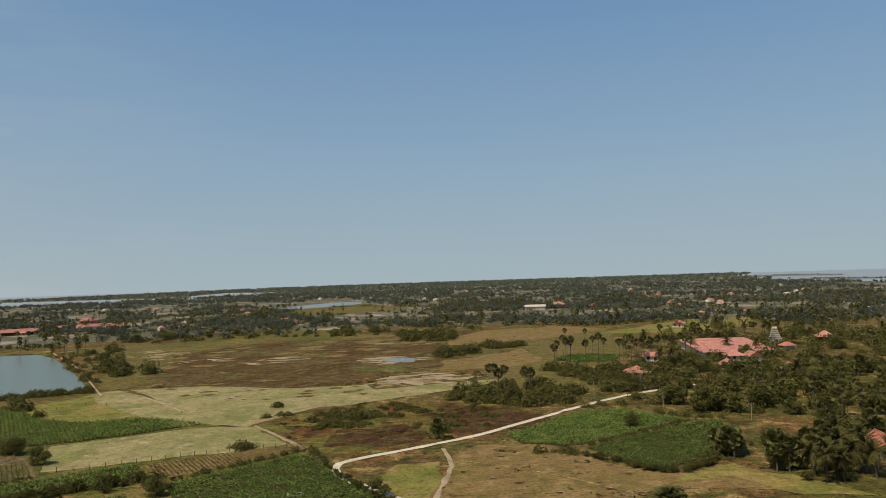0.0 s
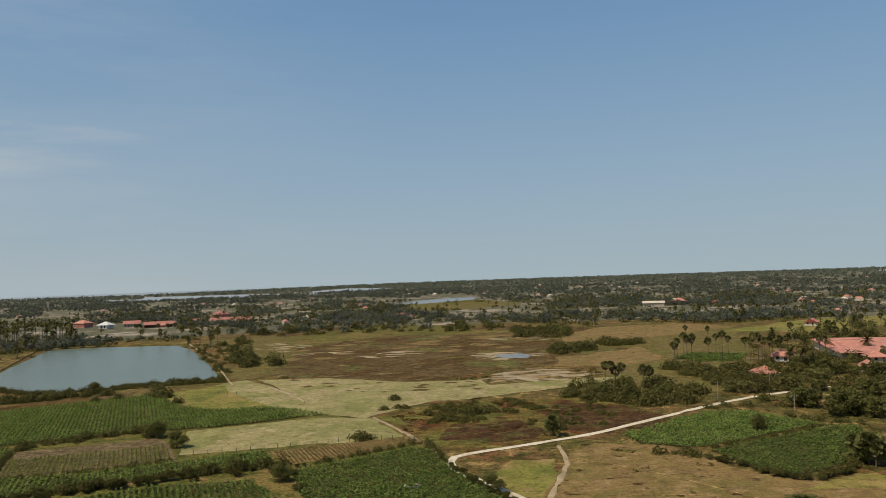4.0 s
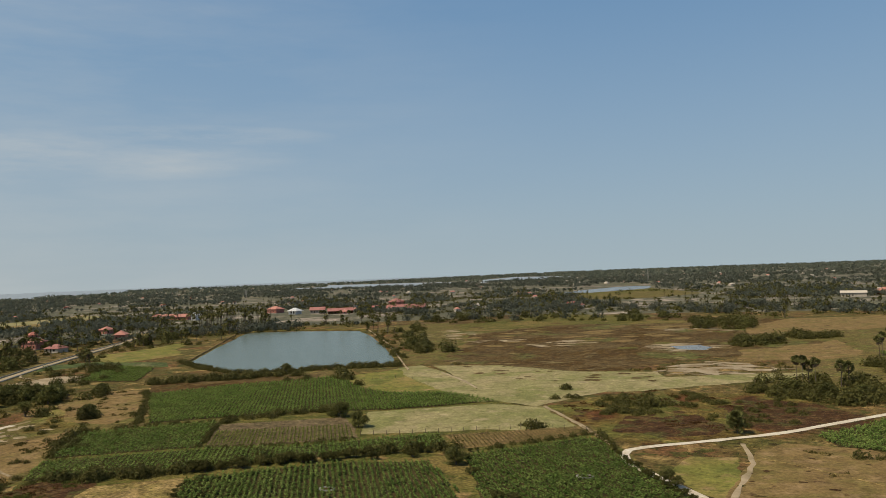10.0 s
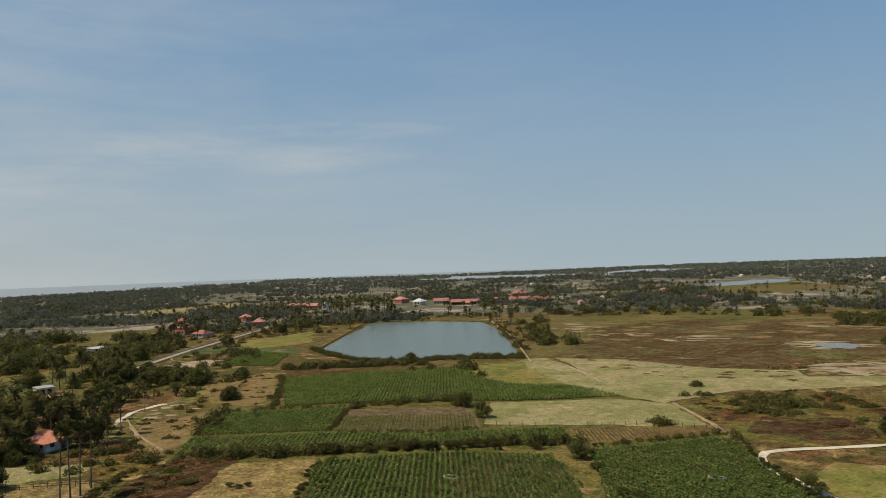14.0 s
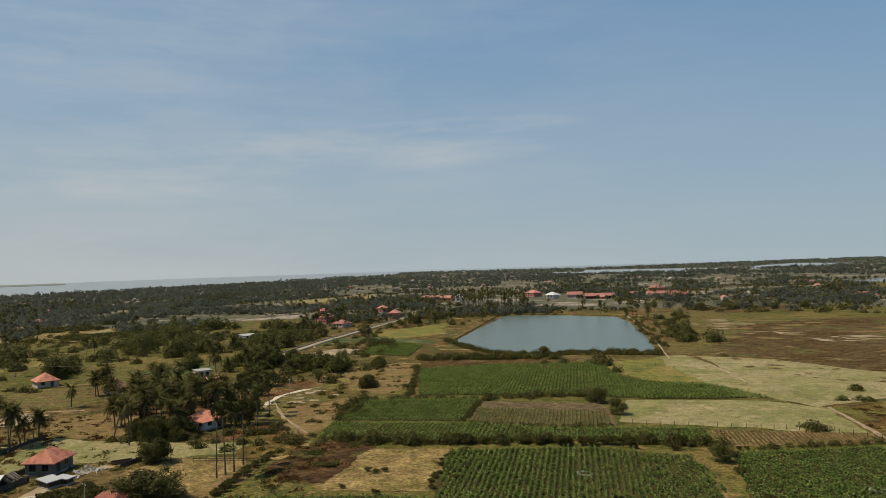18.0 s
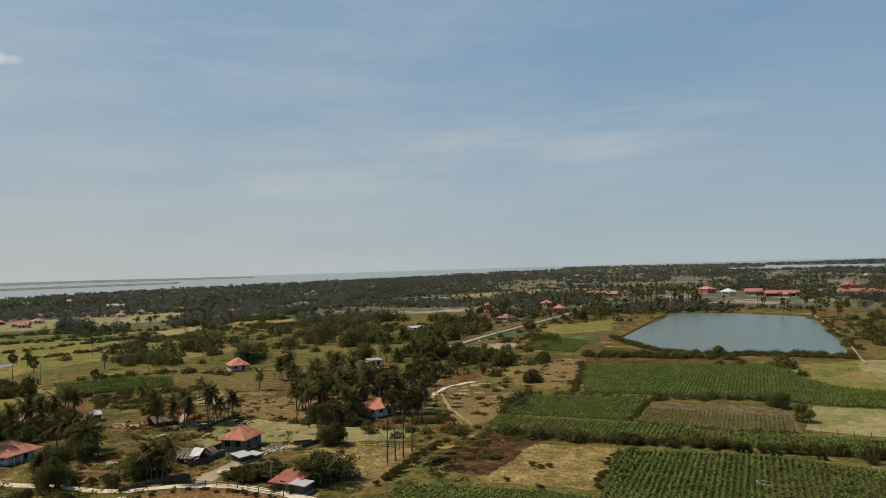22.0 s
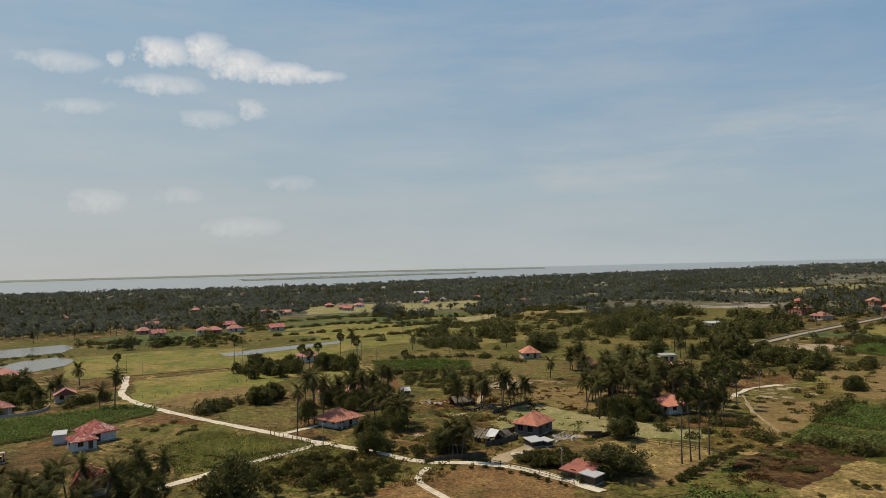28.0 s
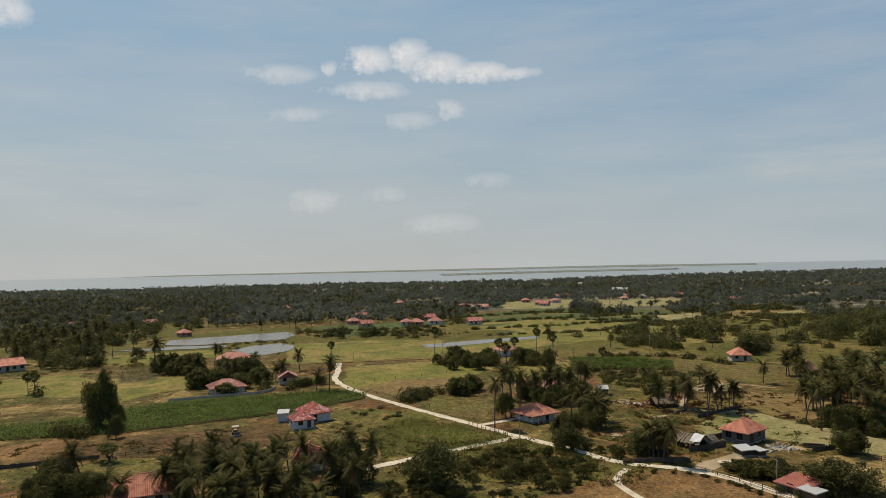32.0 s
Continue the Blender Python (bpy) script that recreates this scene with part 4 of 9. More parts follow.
def far_palms(rest, kind):
    """Palms farther off, joined: slim trunks, and heads of bent fronds."""
    n = len(rest)
    x, y, h = rest[:, 1], rest[:, 2], rest[:, 3]
    r = np.where(kind == "fan", 1.9, 3.0) * RNG.uniform(0.8, 1.15, n)
    lean = RNG.normal(0, 0.03, (n, 2)) * h[:, None]
    top = np.stack([x + lean[:, 0], y + lean[:, 1], h - 0.55 * r], 1)
    foot = np.stack([x, y, 0 * h], 1)
    wood, tris = [], []
    for k in range(3):
        a0, a1 = 2.094 * k, 2.094 * (k + 1)
        p = [q + 0.14 * np.array([math.cos(a), math.sin(a), 0]) for q in (foot, top) for a in (a0, a1)]
        wood += [np.stack([p[0], p[1], p[3]], 1), np.stack([p[0], p[3], p[2]], 1)]
    m = 18
    for k in range(m):
        az = k * 2.399 + RNG.uniform(-0.4, 0.4, n)
        e = RNG.uniform(-0.5, 1.35, n)
        out = np.stack([np.cos(az), np.sin(az), 0 * az], 1)
        side = np.stack([-np.sin(az), np.cos(az), 0 * az], 1) * (0.2 * r)[:, None]
        up = np.array([0, 0, 1.0])
        mid = top + (out * np.cos(e)[:, None] + up * np.sin(e)[:, None]) * (0.55 * r)[:, None]
        e2 = e - (0.5 if kind == "fan" else 1.2)
        tip = mid + (out * np.cos(e2)[:, None] + up * np.sin(e2)[:, None]) * (0.55 * r)[:, None]
        tris += [np.stack([top, mid - side, mid + side], 1), np.stack([mid - side, tip, mid + side], 1)]
    fan = kind == "fan"
    label = "palmyra palms" if fan else "coconut palms"
    tagged(new("palm_trunks", tri_mesh("palm_trunks", np.concatenate(wood), M_BARK)), "slim trunks of " + label + " farther off", "palms", kind="stuff")
    tagged(new("palm_heads", tri_mesh("palm_heads", np.concatenate(tris), M_FAN if fan else M_FROND)), "heads of " + label + " farther off", "palms", kind="stuff")


def settle():
    """Sets out the plants noted: the nearest as things of their own, the rest of a kind as one mesh."""
    for kind, spots in QUEUE.items():
        near, mid, label = KINDS[kind][:3]
        spots.sort()
        fresh = [ob for _, ob in near + mid]
        for n, (far, x, y, h, wide) in enumerate(spots[:290]):
            # the built form nearest in height, by turns among those alike
            pool = near if far < NEAR or not mid else mid
            gap = min(abs(v[0] - h) for v in pool)
            alike = [v for v in pool if abs(v[0] - h) < gap + 0.4]
            h0, ob = alike[n % len(alike)]
            s = h / h0
            sw = wide / SPAN[kind] if wide else s
            if ob in fresh:
                fresh.remove(ob)
            else:
                ob = copy_thing(ob, Matrix())
            ob.matrix_basis = Matrix.Translation((x, y, 0)) @ Matrix.Rotation(RNG.uniform(0, 6.283), 4, "Z") @ Matrix.Diagonal((sw, sw, s, 1))
        for ob in fresh:
            for child in ob.children:
                bpy.data.objects.remove(child)
            bpy.data.objects.remove(ob)
        rest = np.array(spots[290:])
        if len(rest) and kind in ("coco", "fan"):
            far_palms(rest, kind)
        elif len(rest):
            h = rest[:, 3]
            w = np.where(rest[:, 4] > 0, rest[:, 4], h / TYPICAL[kind] * SPAN[kind])
            bush = kind == "bush"
            mat = M_BUSH if bush else M_LEAF if kind == "tree" else M_LEAF_OLIVE
            # the nearer ones with more and finer leaves
            split = int(np.searchsorted(rest[:, 0], 540.0))
            for lot, fine in ((slice(0, split), True), (slice(split, None), False)):
                if len(h[lot]):
                    n = (260 if fine else 70) if bush else (330 if fine else 130)
                    # trees past the split take the leaf colour with painted haze
                    heaps("bushes" if bush else "trees", rest[lot, 1], rest[lot, 2], h[lot], w[lot], n, (0.085 if fine else 0.14) if bush else (0.08 if fine else 0.105), mat if bush or fine else M_HAZYLEAF, label + ", farther off", "bushes" if bush else "trees", 0.02 if bush else 0.1)


def stand(kind, spots, wide=0.0):
    for x, y, h in spots:
        plant(kind, x, y, max(h, 1.0), wide)


def scatter(kind, outline, n, h, wide=0.0, vary=0.25):
    """n plants of a kind spread over an outline."""
    xs, ys = np.array(outline).T
    done = 0
    while done < n:
        x, y = RNG.uniform(xs.min(), xs.max()), RNG.uniform(ys.min(), ys.max())
        if inside(outline, np.array([x]), np.array([y]))[0]:
            done += 1
            if min(((p[:, 0] - x) ** 2 + (p[:, 1] - y) ** 2).min() ** 0.5 - q / 2 for p, q in LANES) < 1.6:
                continue
            f = 1 + vary * RNG.uniform(-1, 1)
            plant(kind, x, y, h * f, wide * f)


def row(kind, line, gap, h, wide=0.0, off=0.4, vary=0.35):
    """A hedge: plants of a kind along a line."""
    for (ax, ay), (bx, by) in zip(line, line[1:]):
        n = max(1, int(math.hypot(bx - ax, by - ay) / gap))
        for k in range(n):
            t, f = (k + RNG.uniform(0.1, 0.9)) / n, 1 + vary * RNG.uniform(-1, 1)
            plant(kind, ax + (bx - ax) * t + RNG.normal(0, off), ay + (by - ay) * t + RNG.normal(0, off), h * f, wide * f)


def crop(outline, row_dir, gap, step, size, mat, label, name="crop", keep=1.0):
    """Rows of leafy plants over a field, one mesh."""
    ang = math.atan2(row_dir[1], row_dir[0])
    ca, sa_ = math.cos(ang), math.sin(ang)
    rot = [(x * ca + y * sa_, -x * sa_ + y * ca) for x, y in outline]
    us, vs = np.array(rot).T
    u, v = np.meshgrid(np.arange(us.min(), us.max(), step), np.arange(vs.min(), vs.max(), gap))
    u, v = u.ravel() + RNG.normal(0, 0.12 * step, u.size), v.ravel() + RNG.normal(0, 0.1 * gap, v.size)
    ok = inside(rot, u, v) & (RNG.uniform(size=len(u)) < keep)
    u, v = u[ok], v[ok]
    x, y = u * ca - v * sa_, u * sa_ + v * ca
    n = len(x)
    big = size * (1 + 0.42 * RNG.uniform(-1, 1, n)) * (0.96 + 0.1 * np.sin(x / 11 + 1) * np.cos(y / 13))
    tris = []
    for j in range(7):
        a = j * 2.399 + RNG.uniform(0, 6.28, n) * 0.35 + RNG.uniform(0, 6.28)
        e = RNG.uniform(0.0, 0.45, n) + 0.05 * j
        z0 = (0.06 + 0.07 * j) * big
        ln = big * (0.62 - 0.035 * j)
        d = np.stack([np.cos(a) * np.cos(e), np.sin(a) * np.cos(e), np.sin(e)], 1) * ln[:, None]
        s = np.stack([-np.sin(a), np.cos(a), 0 * a], 1) * (ln * 0.3)[:, None]
        b0 = np.stack([x, y, z0], 1)
        mid = b0 + d * 0.55 + np.stack([0 * a, 0 * a, ln * 0.12], 1)
        tip = b0 + d
        tris += [np.stack([b0, mid - s, mid + s], 1), np.stack([mid - s, tip, mid + s], 1)]
    me = tri_mesh(name, np.concatenate(tris), mat)
    return tagged(new(name, me), label, "crop", kind="stuff")


ROWS = (lambda a, c: (c[0] - a[0], c[1] - a[1]))((-67.5, 106.5), (-82.9, 131.6))
for kind, outline in CROPS:
    patch("field_crop", wavy(outline, 4, 0.4), 0.04, M_SOIL, "tilled field soil between leafy crop rows", "field", 4, 0.5)
    crop(outline, ROWS, 1.09, 0.69, 1.13, M_CROP, "rows of leafy dark green tobacco plants")

FIELDS = [("tree", 6.5, 8.5), ("olive", 5.5, 7.5), ("bush", 2.6, 4.8), ("bush", 2.0, 4.0), ("bush", 3.0, 6.0), ("coco", 9.0, 0), ("fan", 10.5, 0)]
GREENS = [("tree", 6.0, 8.5), ("olive", 5.0, 7.5), ("bush", 2.6, 5.5), ("bush", 2.0, 4.6), ("bush", 3.0, 7.0), ("bush", 1.6, 3.6)]

# ---- single trees, hedges and thickets, from the temple side round to the village ----
stand("fan", [(16.4, 254.3, 10.0), (18.0, 252.2, 10.4), (19.8, 254.1, 8.8), (21.6, 251.1, 9.8), (28.4, 251.1, 9.4), (30.6, 252.8, 8.6)])
stand("fan", [(51.3, 330.0, 9.2), (52.3, 305.3, 14.1), (54.8, 308.4, 14.3), (86.5, 435.6, 7.1), (70.1, 324.5, 13.8), (75.1, 440.1, 7.5)])
stand("fan", [(80.6, 321.4, 10.9), (84.7, 324.5, 12.5), (85.9, 319.8, 11.1), (88.7, 319.0, 12.8), (93.8, 326.2, 11.1), (93.2, 313.5, 12.6), (98.5, 320.4, 12.4), (97.0, 306.4, 13.0), (103.4, 314.7, 13.4), (99.5, 296.2, 14.2), (139.1, 396.7, 8.9), (136.4, 394.3, 9.5), (142.4, 398.9, 8.3)])
stand("fan", [(52.2, 329.0, 10.5), (57.3, 341.1, 12.0), (58.7, 331.7, 11.0), (69.0, 347.6, 9.0), (73.3, 351.4, 10.0), (76.0, 341.0, 10.0), (78.7, 322.5, 11.0), (85.3, 334.0, 12.0), (86.2, 324.9, 10.5), (86.8, 316.4, 11.5), (91.3, 319.5, 10.0)])
stand("coco", [(91.0, 281.0, 10.4), (96.6, 287.9, 7.8), (90.5, 289.6, 8.9), (89.9, 298.8, 8.1)])
stand("fanbush", [(-1.3, 180.9, 6.0)], 3.8)
stand("fanbush", [(60.0, 155.0, 7.5), (58.9, 157.0, 6.2), (62.3, 157.6, 6.4)], 4.6)
stand("fanbush", [(64.7, 144.1, 8.6), (66.4, 143.9, 7.8), (66.2, 146.0, 8.4)], 4.2)
stand("fanbush", [(72.9, 145.8, 6.8), (77.8, 148.8, 8.0), (71.6, 147.6, 6.0)], 4.6)
stand("coco", [(69.8, 133.9, 6.7), (69.5, 138.3, 6.2), (73.2, 134.3, 6.0), (73.5, 137.9, 6.7)])
stand("fan", [(79.4, 154.0, 7.9), (82.2, 152.8, 8.8), (82.8, 156.1, 6.4), (93.2, 214.9, 9.8), (86.3, 158.1, 7.1)])
scatter("fan", [(57.5, 155.2), (61.7, 161.7), (64.6, 160.4), (62.7, 154.7), (59.2, 152.3)], 9, 5.5)
scatter("fan", [(63.1, 143.4), (68.2, 149.7), (71.0, 148.6), (68.8, 143.0), (65.0, 140.5)], 5, 7.0)
scatter("fan", [(69.4, 145.3), (76.1, 152.1), (83.3, 152.7), (75.7, 137.7), (70.0, 138.2)], 7, 7.5)
scatter("bush", [(62.4, 141.9), (67.0, 147.2), (82.2, 149.2), (73.8, 134.3), (65.7, 135.7)], 5, 1.6, 3.0)
stand("coco", [(81.0, 152.1, 8.0), (78.4, 144.4, 7.0), (76.8, 138.8, 6.5), (83.9, 146.4, 7.5), (80.4, 139.7, 6.0), (79.9, 135.6, 6.4), (84.5, 138.0, 6.8), (82.0, 142.5, 6.6)])
stand("fan", [(75.8, 149.5, 7.5), (79.5, 154.0, 8.5), (88.0, 160.1, 8.0), (93.9, 161.1, 9.0), (102.0, 200.8, 10.5), (99.7, 195.4, 9.5), (85.5, 154.5, 8.2), (81.5, 148.5, 7.0)])
stand("tree", [(48.0, 185.5, 4.5)], 5.0)
stand("tree", [(74.0, 135.5, 5.0)], 5.0)
stand("fanbush", [(38.6, 125.6, 3.1)], 5.0)
scatter("bush", [(-0.7, 247.6), (14.2, 273.7), (33.9, 264.3), (48.9, 248.7), (45.1, 234.5), (27.7, 218.2), (16.6, 225.5)], 38, 2.3, 5.2, 0.5)
stand("tree", [(13.4, 243.0, 3.7), (22.6, 232.7, 4.3), (32.5, 239.8, 2.9)], 7.0)
stand("bush", [(11.9, 271.2, 3.3)], 3.2)
row("bush", [(21.8, 164.7), (27.7, 162.6), (32.8, 157.6), (37.1, 151.3), (41.6, 145.3), (46.7, 144.1), (54.2, 149.7), (60.8, 160.8)], 1.5, 1.3, 2.8, 0.7)
row("bush", [(32.2, 168.2), (42.2, 175.0), (53.2, 183.2), (65.8, 192.8)], 2.0, 1.0, 1.8, 0.3)
row("bush", [(58.5, 205.5), (63.5, 198.0), (70.3, 195.6), (75.5, 192.8)], 2.6, 1.3, 2.6, 0.7)
row("bush", [(39.9, 216.4), (48.3, 220.7), (56.2, 215.8)], 3.2, 1.5, 3.0, 1.0)
scatter("tree", [(61.9, 213.1), (83.6, 240.3), (110.4, 247.6), (130.4, 234.4), (108.5, 195.7), (88.6, 193.1), (80.6, 201.9), (71.9, 203.1)], 22, 5.6, 7.5)
scatter("tree", [(68.7, 245.3), (94.1, 269.8), (130.2, 291.2), (158.8, 284.7), (124.8, 224.6), (106.4, 238.7)], 15, 5.2, 7.5)
scatter("olive", [(70.3, 257.6), (98.2, 281.3), (137.9, 308.1), (176.5, 319.3), (123.6, 224.8), (98.5, 228.9), (80.6, 231.9)], 17, 4.8, 6.5)
scatter("bush", [(55.3, 236.0), (94.1, 269.8), (134.0, 299.4), (167.9, 300.8), (106.5, 192.2), (86.5, 194.8), (79.4, 210.6), (63.9, 201.8), (53.3, 214.4)], 30, 2.4, 4.4)
stand("coco", [(114.3, 226.3, 10.3), (97.9, 229.0, 8.7), (114.6, 237.2, 9.0), (120.5, 225.3, 7.6), (108.0, 238.4, 7.2), (106.5, 227.6, 8.6)])
stand("olive", [(55.7, 245.1, 4.1), (58.7, 242.3, 4.1), (64.5, 243.6, 4.4), (70.5, 244.9, 4.7), (74.7, 246.6, 5.2)], 7.5)
scatter("bush", [(45.3, 284.3), (67.4, 305.4), (82.4, 293.0), (59.8, 246.8), (50.1, 254.8)], 22, 3.2, 5.5)
scatter("bush", [(63.6, 288.6), (101.4, 317.0), (85.6, 268.5), (64.7, 258.6)], 14, 3.5, 6)
stand("tree", [(94.2, 278.9, 7.8), (74.8, 273.6, 5.8), (115.9, 259.7, 7.1), (106.0, 261.7, 7.5)], 9.0)
scatter("tree", [(89.9, 298.8), (108.9, 313.1), (102.9, 277.9), (85.2, 269.8)], 9, 5, 7)
row("tree", [(104.0, 316.4), (118.9, 312.8), (149.1, 322.1)], 7.0, 4.6, 6.5, 2.0)
row("coco", [(109.4, 332.4), (127.1, 327.8), (152.6, 334.9)], 11.0, 7.5, 0, 3.0)
stand("bush", [(-53.0, 236.1, 1.6)], 3.6)
stand("bush", [(-48.8, 178.8, 2.1), (-50.9, 179.1, 1.2)], 3.4)
stand("bush", [(-24.2, 208.9, 3.4), (-27.6, 210.1, 2.1), (-22.0, 211.1, 2.1)], 5.0)
scatter("bush", [(-37.7, 222.2), (-13.7, 233.2), (-4.5, 217.6), (-23.8, 196.7), (-37.9, 196.4)], 50, 1.2, 3.2)
scatter("bush", [(-20.8, 209.0), (9.5, 229.9), (16.0, 211.6), (14.5, 194.5), (-4.1, 182.9)], 34, 0.9, 2.4)
stand("bush", [(-52.1, 216.9, 1.3), (-48.4, 219.0, 1.2), (-46.4, 219.7, 0.8)], 3.4)
stand("bush", [(-141.9, 246.3, 3.1)], 7.0)
stand("bush", [(-148.1, 248.3, 1.4), (-127.2, 231.9, 1.8), (-154.5, 239.7, 2.4)])
# groves beside and behind the temple
EAST = [(89.8, 177.4), (144.8, 283.7), (201.7, 329.9), (196.2, 287.5), (103.1, 152.7), (88.2, 160.0)]
scatter("tree", EAST, 30, 5.5, 7.5)
scatter("fan", EAST, 26, 8.5)
scatter("bush", EAST, 30, 2.0, 4.2)
BEHIND = [(132.8, 417.2), (189.4, 579.0), (308.4, 638.0), (389.0, 632.7), (355.1, 517.7), (220.9, 323.4), (183.4, 358.1), (192.9, 400.7)]
scatter("fan", BEHIND, 60, 11.0)
scatter("tree", BEHIND, 34, 6.0, 8.0)
scatter("olive", BEHIND, 24, 5.0, 7.0)
scatter("coco", BEHIND, 20, 9.5)
# pond banks
row("bush", [(-178.9, 259.8), (-162.4, 267.0), (-151.4, 274.2), (-139.1, 280.3), (-134.4, 280.9)], 1.3, 1.3, 2.8, 0.5)
BUND = "sandy earth bank round the pond"
ribbon("bank", [(-246.3, 276.6), (-283.9, 342.6), (-332.6, 427.5)], 1.5, 0.15, M_PASTURE, BUND, "bank", 0.8, crown=0.5)
ribbon("bank", [(-339.7, 436.7), (-310.6, 455.5), (-265.6, 461.5), (-242.8, 457.0)], 3.0, 0.2, M_OLIVE, BUND, "bank", crown=0.7)
ribbon("bank", [(-241.7, 457.3), (-187.9, 376.3), (-154.3, 320.1), (-133.3, 283.6), (-125.1, 270.1)], 0.9, 0.15, M_TRACK, BUND, "bank", 0.9, crown=0.3)
stand("slim", [(-173.6, 255.7, 4.3)], 4.5)
stand("bush", [(-153.5, 264.8, 1.7), (-150.2, 276.1, 1.7)], 6)
row("bush", [(-221.8, 430.3), (-179.1, 361.2), (-145.5, 304.2)], 5, 1.6, 3.2, 2.0)
scatter("bush", [(-209.9, 427.1), (-201.9, 451.1), (-137.9, 331.2), (-150.5, 324.3)], 26, 2.4, 4.5)
row("bush", [(-252.2, 282.5), (-221.0, 262.0), (-198.9, 252.6), (-184.3, 259.5), (-167.0, 272.0), (-141.0, 287.8), (-135.0, 286.0)], 1.35, 1.5, 2.9, 0.7)
stand("bush", [(-160.5, 236.1, 2.0), (-156.1, 243.1, 1.8)], 3.5)
stand("bush", [(-139.3, 243.7, 3.0)], 8.0)
stand("bush", [(-127.0, 231.0, 2.2)], 4.0)
row("coco", [(-406.7, 427.7), (-376.2, 434.0), (-355.2, 449.5), (-337.8, 476.7)], 6.0, 10.5, 0, 3.0)
row("tree", [(-389.0, 409.0), (-344.2, 428.9), (-327.0, 461.4)], 9.0, 5.0, 7.0, 4.0)
row("bush", [(-341.5, 482.0), (-319.5, 511.7), (-279.8, 526.9)], 7.0, 2.5, 5.0, 3.0)
# between the crop fields
stand("tree", [(-93.1, 168.5, 4.7)], 5.5)
stand("tree", [(-104.4, 179.2, 4.8), (-108.5, 181.4, 3.6)], 6.5)
row("bush", [(-134.6, 164.9), (-128.9, 174.0), (-121.9, 181.2), (-112.1, 187.5)], 1.6, 1.6, 3.0, 1.2)
row("bush", [(-164.8, 146.6), (-152.8, 158.0), (-137.9, 167.2)], 2.6, 1.1, 2.4, 0.4)
row("bush", [(-134.3, 163.3), (-120.7, 140.2)], 1.6, 0.9, 1.9, 0.3)
row("bush", [(-119.1, 138.9), (-97.1, 148.7), (-86.1, 157.1)], 1.8, 0.9, 2.2, 0.4)
row("bush", [(-134.3, 107.2), (-126.1, 111.8), (-114.2, 117.7), (-104.4, 124.3), (-92.6, 132.6), (-82.1, 139.0), (-73.3, 145.0), (-60.8, 152.7)], 1.1, 2.1, 3.4, 0.8)
stand("bush", [(-122.8, 111.1, 2.6), (-115.0, 116.0, 2.7), (-105.3, 123.5, 2.4), (-92.0, 131.8, 2.0), (-82.3, 137.0, 2.6), (-66.6, 144.1, 1.9), (-74.2, 140.1, 2.3), (-87.7, 134.2, 2.0)], 4.0)
stand("tree", [(-55.1, 140.6, 4.2)], 5.2)
stand("bush", [(-49.8, 135.0, 1.5), (-54.8, 145.5, 1.5), (-40.1, 120.7, 2.1), (-37.0, 121.2, 1.5), (-60.0, 148.3, 1.2)], 3.6)
row("bush", [(-56.6, 150.4), (-49.3, 158.0), (-43.2, 163.8), (-35.8, 171.3), (-31.9, 174.3)], 2.0, 1.0, 2.0, 0.3)
row("bush", [(-31.9, 174.3), (-25.1, 158.5), (-21.0, 148.9), (-16.3, 140.2), (-12.2, 134.6), (-7.9, 128.5)], 1.8, 1.3, 2.0, 0.35)
stand("tree", [(-12.6, 135.1, 3.5)], 4.6)
row("bush", [(-149.2, 121.7), (-154.3, 133.5), (-164.5, 145.9)], 2.0, 1.2, 2.4, 0.5)
stand("bush", [(-165.0, 145.8, 2.5), (-163.2, 140.4, 2.4), (-158.4, 133.5, 1.9), (-138.0, 100.7, 3.1), (-116.5, 93.5, 1.2)], 4.5)
stand("bush", [(-48.4, 176.3, 2.2), (-47.0, 178.0, 1.4)], 4.0)
stand("bush", [(-52.7, 234.0, 1.8)], 4.0)
row("bush", [(-101.6, 119.2), (-97.2, 111.4), (-90.3, 101.1)], 2.2, 0.9, 2.2, 0.6)
row("bush", [(-103.5, 117.0), (-95.7, 104.1), (-88.5, 93.3)], 2.0, 0.8, 2.0, 0.5)
stand("bush", [(-105.1, 95.7, 1.1), (-107.5, 95.8, 0.7), (-104.6, 97.5, 0.8)], 2.2)
stand("bush", [(-95.4, 86.7, 1.2), (-103.1, 85.5, 0.7)])
stand("bush", [(-137.3, 100.3, 1.6), (-139.3, 99.8, 1.1), (-162.1, 140.8, 1.6)])
# rough ground between the fields and the village
stand("slim", [(-204.6, 160.4, 5.1)], 3.6)
stand("bush", [(-199.4, 161.8, 3.2), (-215.2, 153.6, 3.9), (-260.7, 177.0, 3.8), (-229.0, 184.9, 3.7), (-220.7, 184.5, 4.5), (-212.1, 189.1, 2.4), (-211.9, 196.7, 3.3), (-214.6, 141.9, 2.2)], 6.0)
stand("tree", [(-254.2, 173.7, 8.1), (-217.8, 179.3, 6.5)], 9.5)
stand("olive", [(-180.3, 160.5, 4.3)], 5.0)
scatter("bush", [(-336.7, 243.9), (-330.2, 307.3), (-265.3, 257.0), (-231.4, 227.1), (-227.9, 185.2), (-260.0, 190.5)], 44, 2.2, 4.0)
scatter("bush", [(-173.8, 109.2), (-168.0, 122.8), (-147.4, 117.8), (-131.4, 99.6), (-132.3, 87.1)], 14, 0.9, 2.0)
row("bush", [(-157.4, 158.3), (-189.3, 194.7), (-199.8, 204.8)], 2.4, 1.0, 2.4)
row("bush", [(-124.2, 78.5), (-130.2, 85.7), (-133.2, 92.1)], 1.6, 1.2, 2.4, 0.4)
row("bush", [(-116.6, 66.0), (-120.1, 71.6), (-124.0, 77.7)], 1.5, 1.3, 2.4, 0.4)
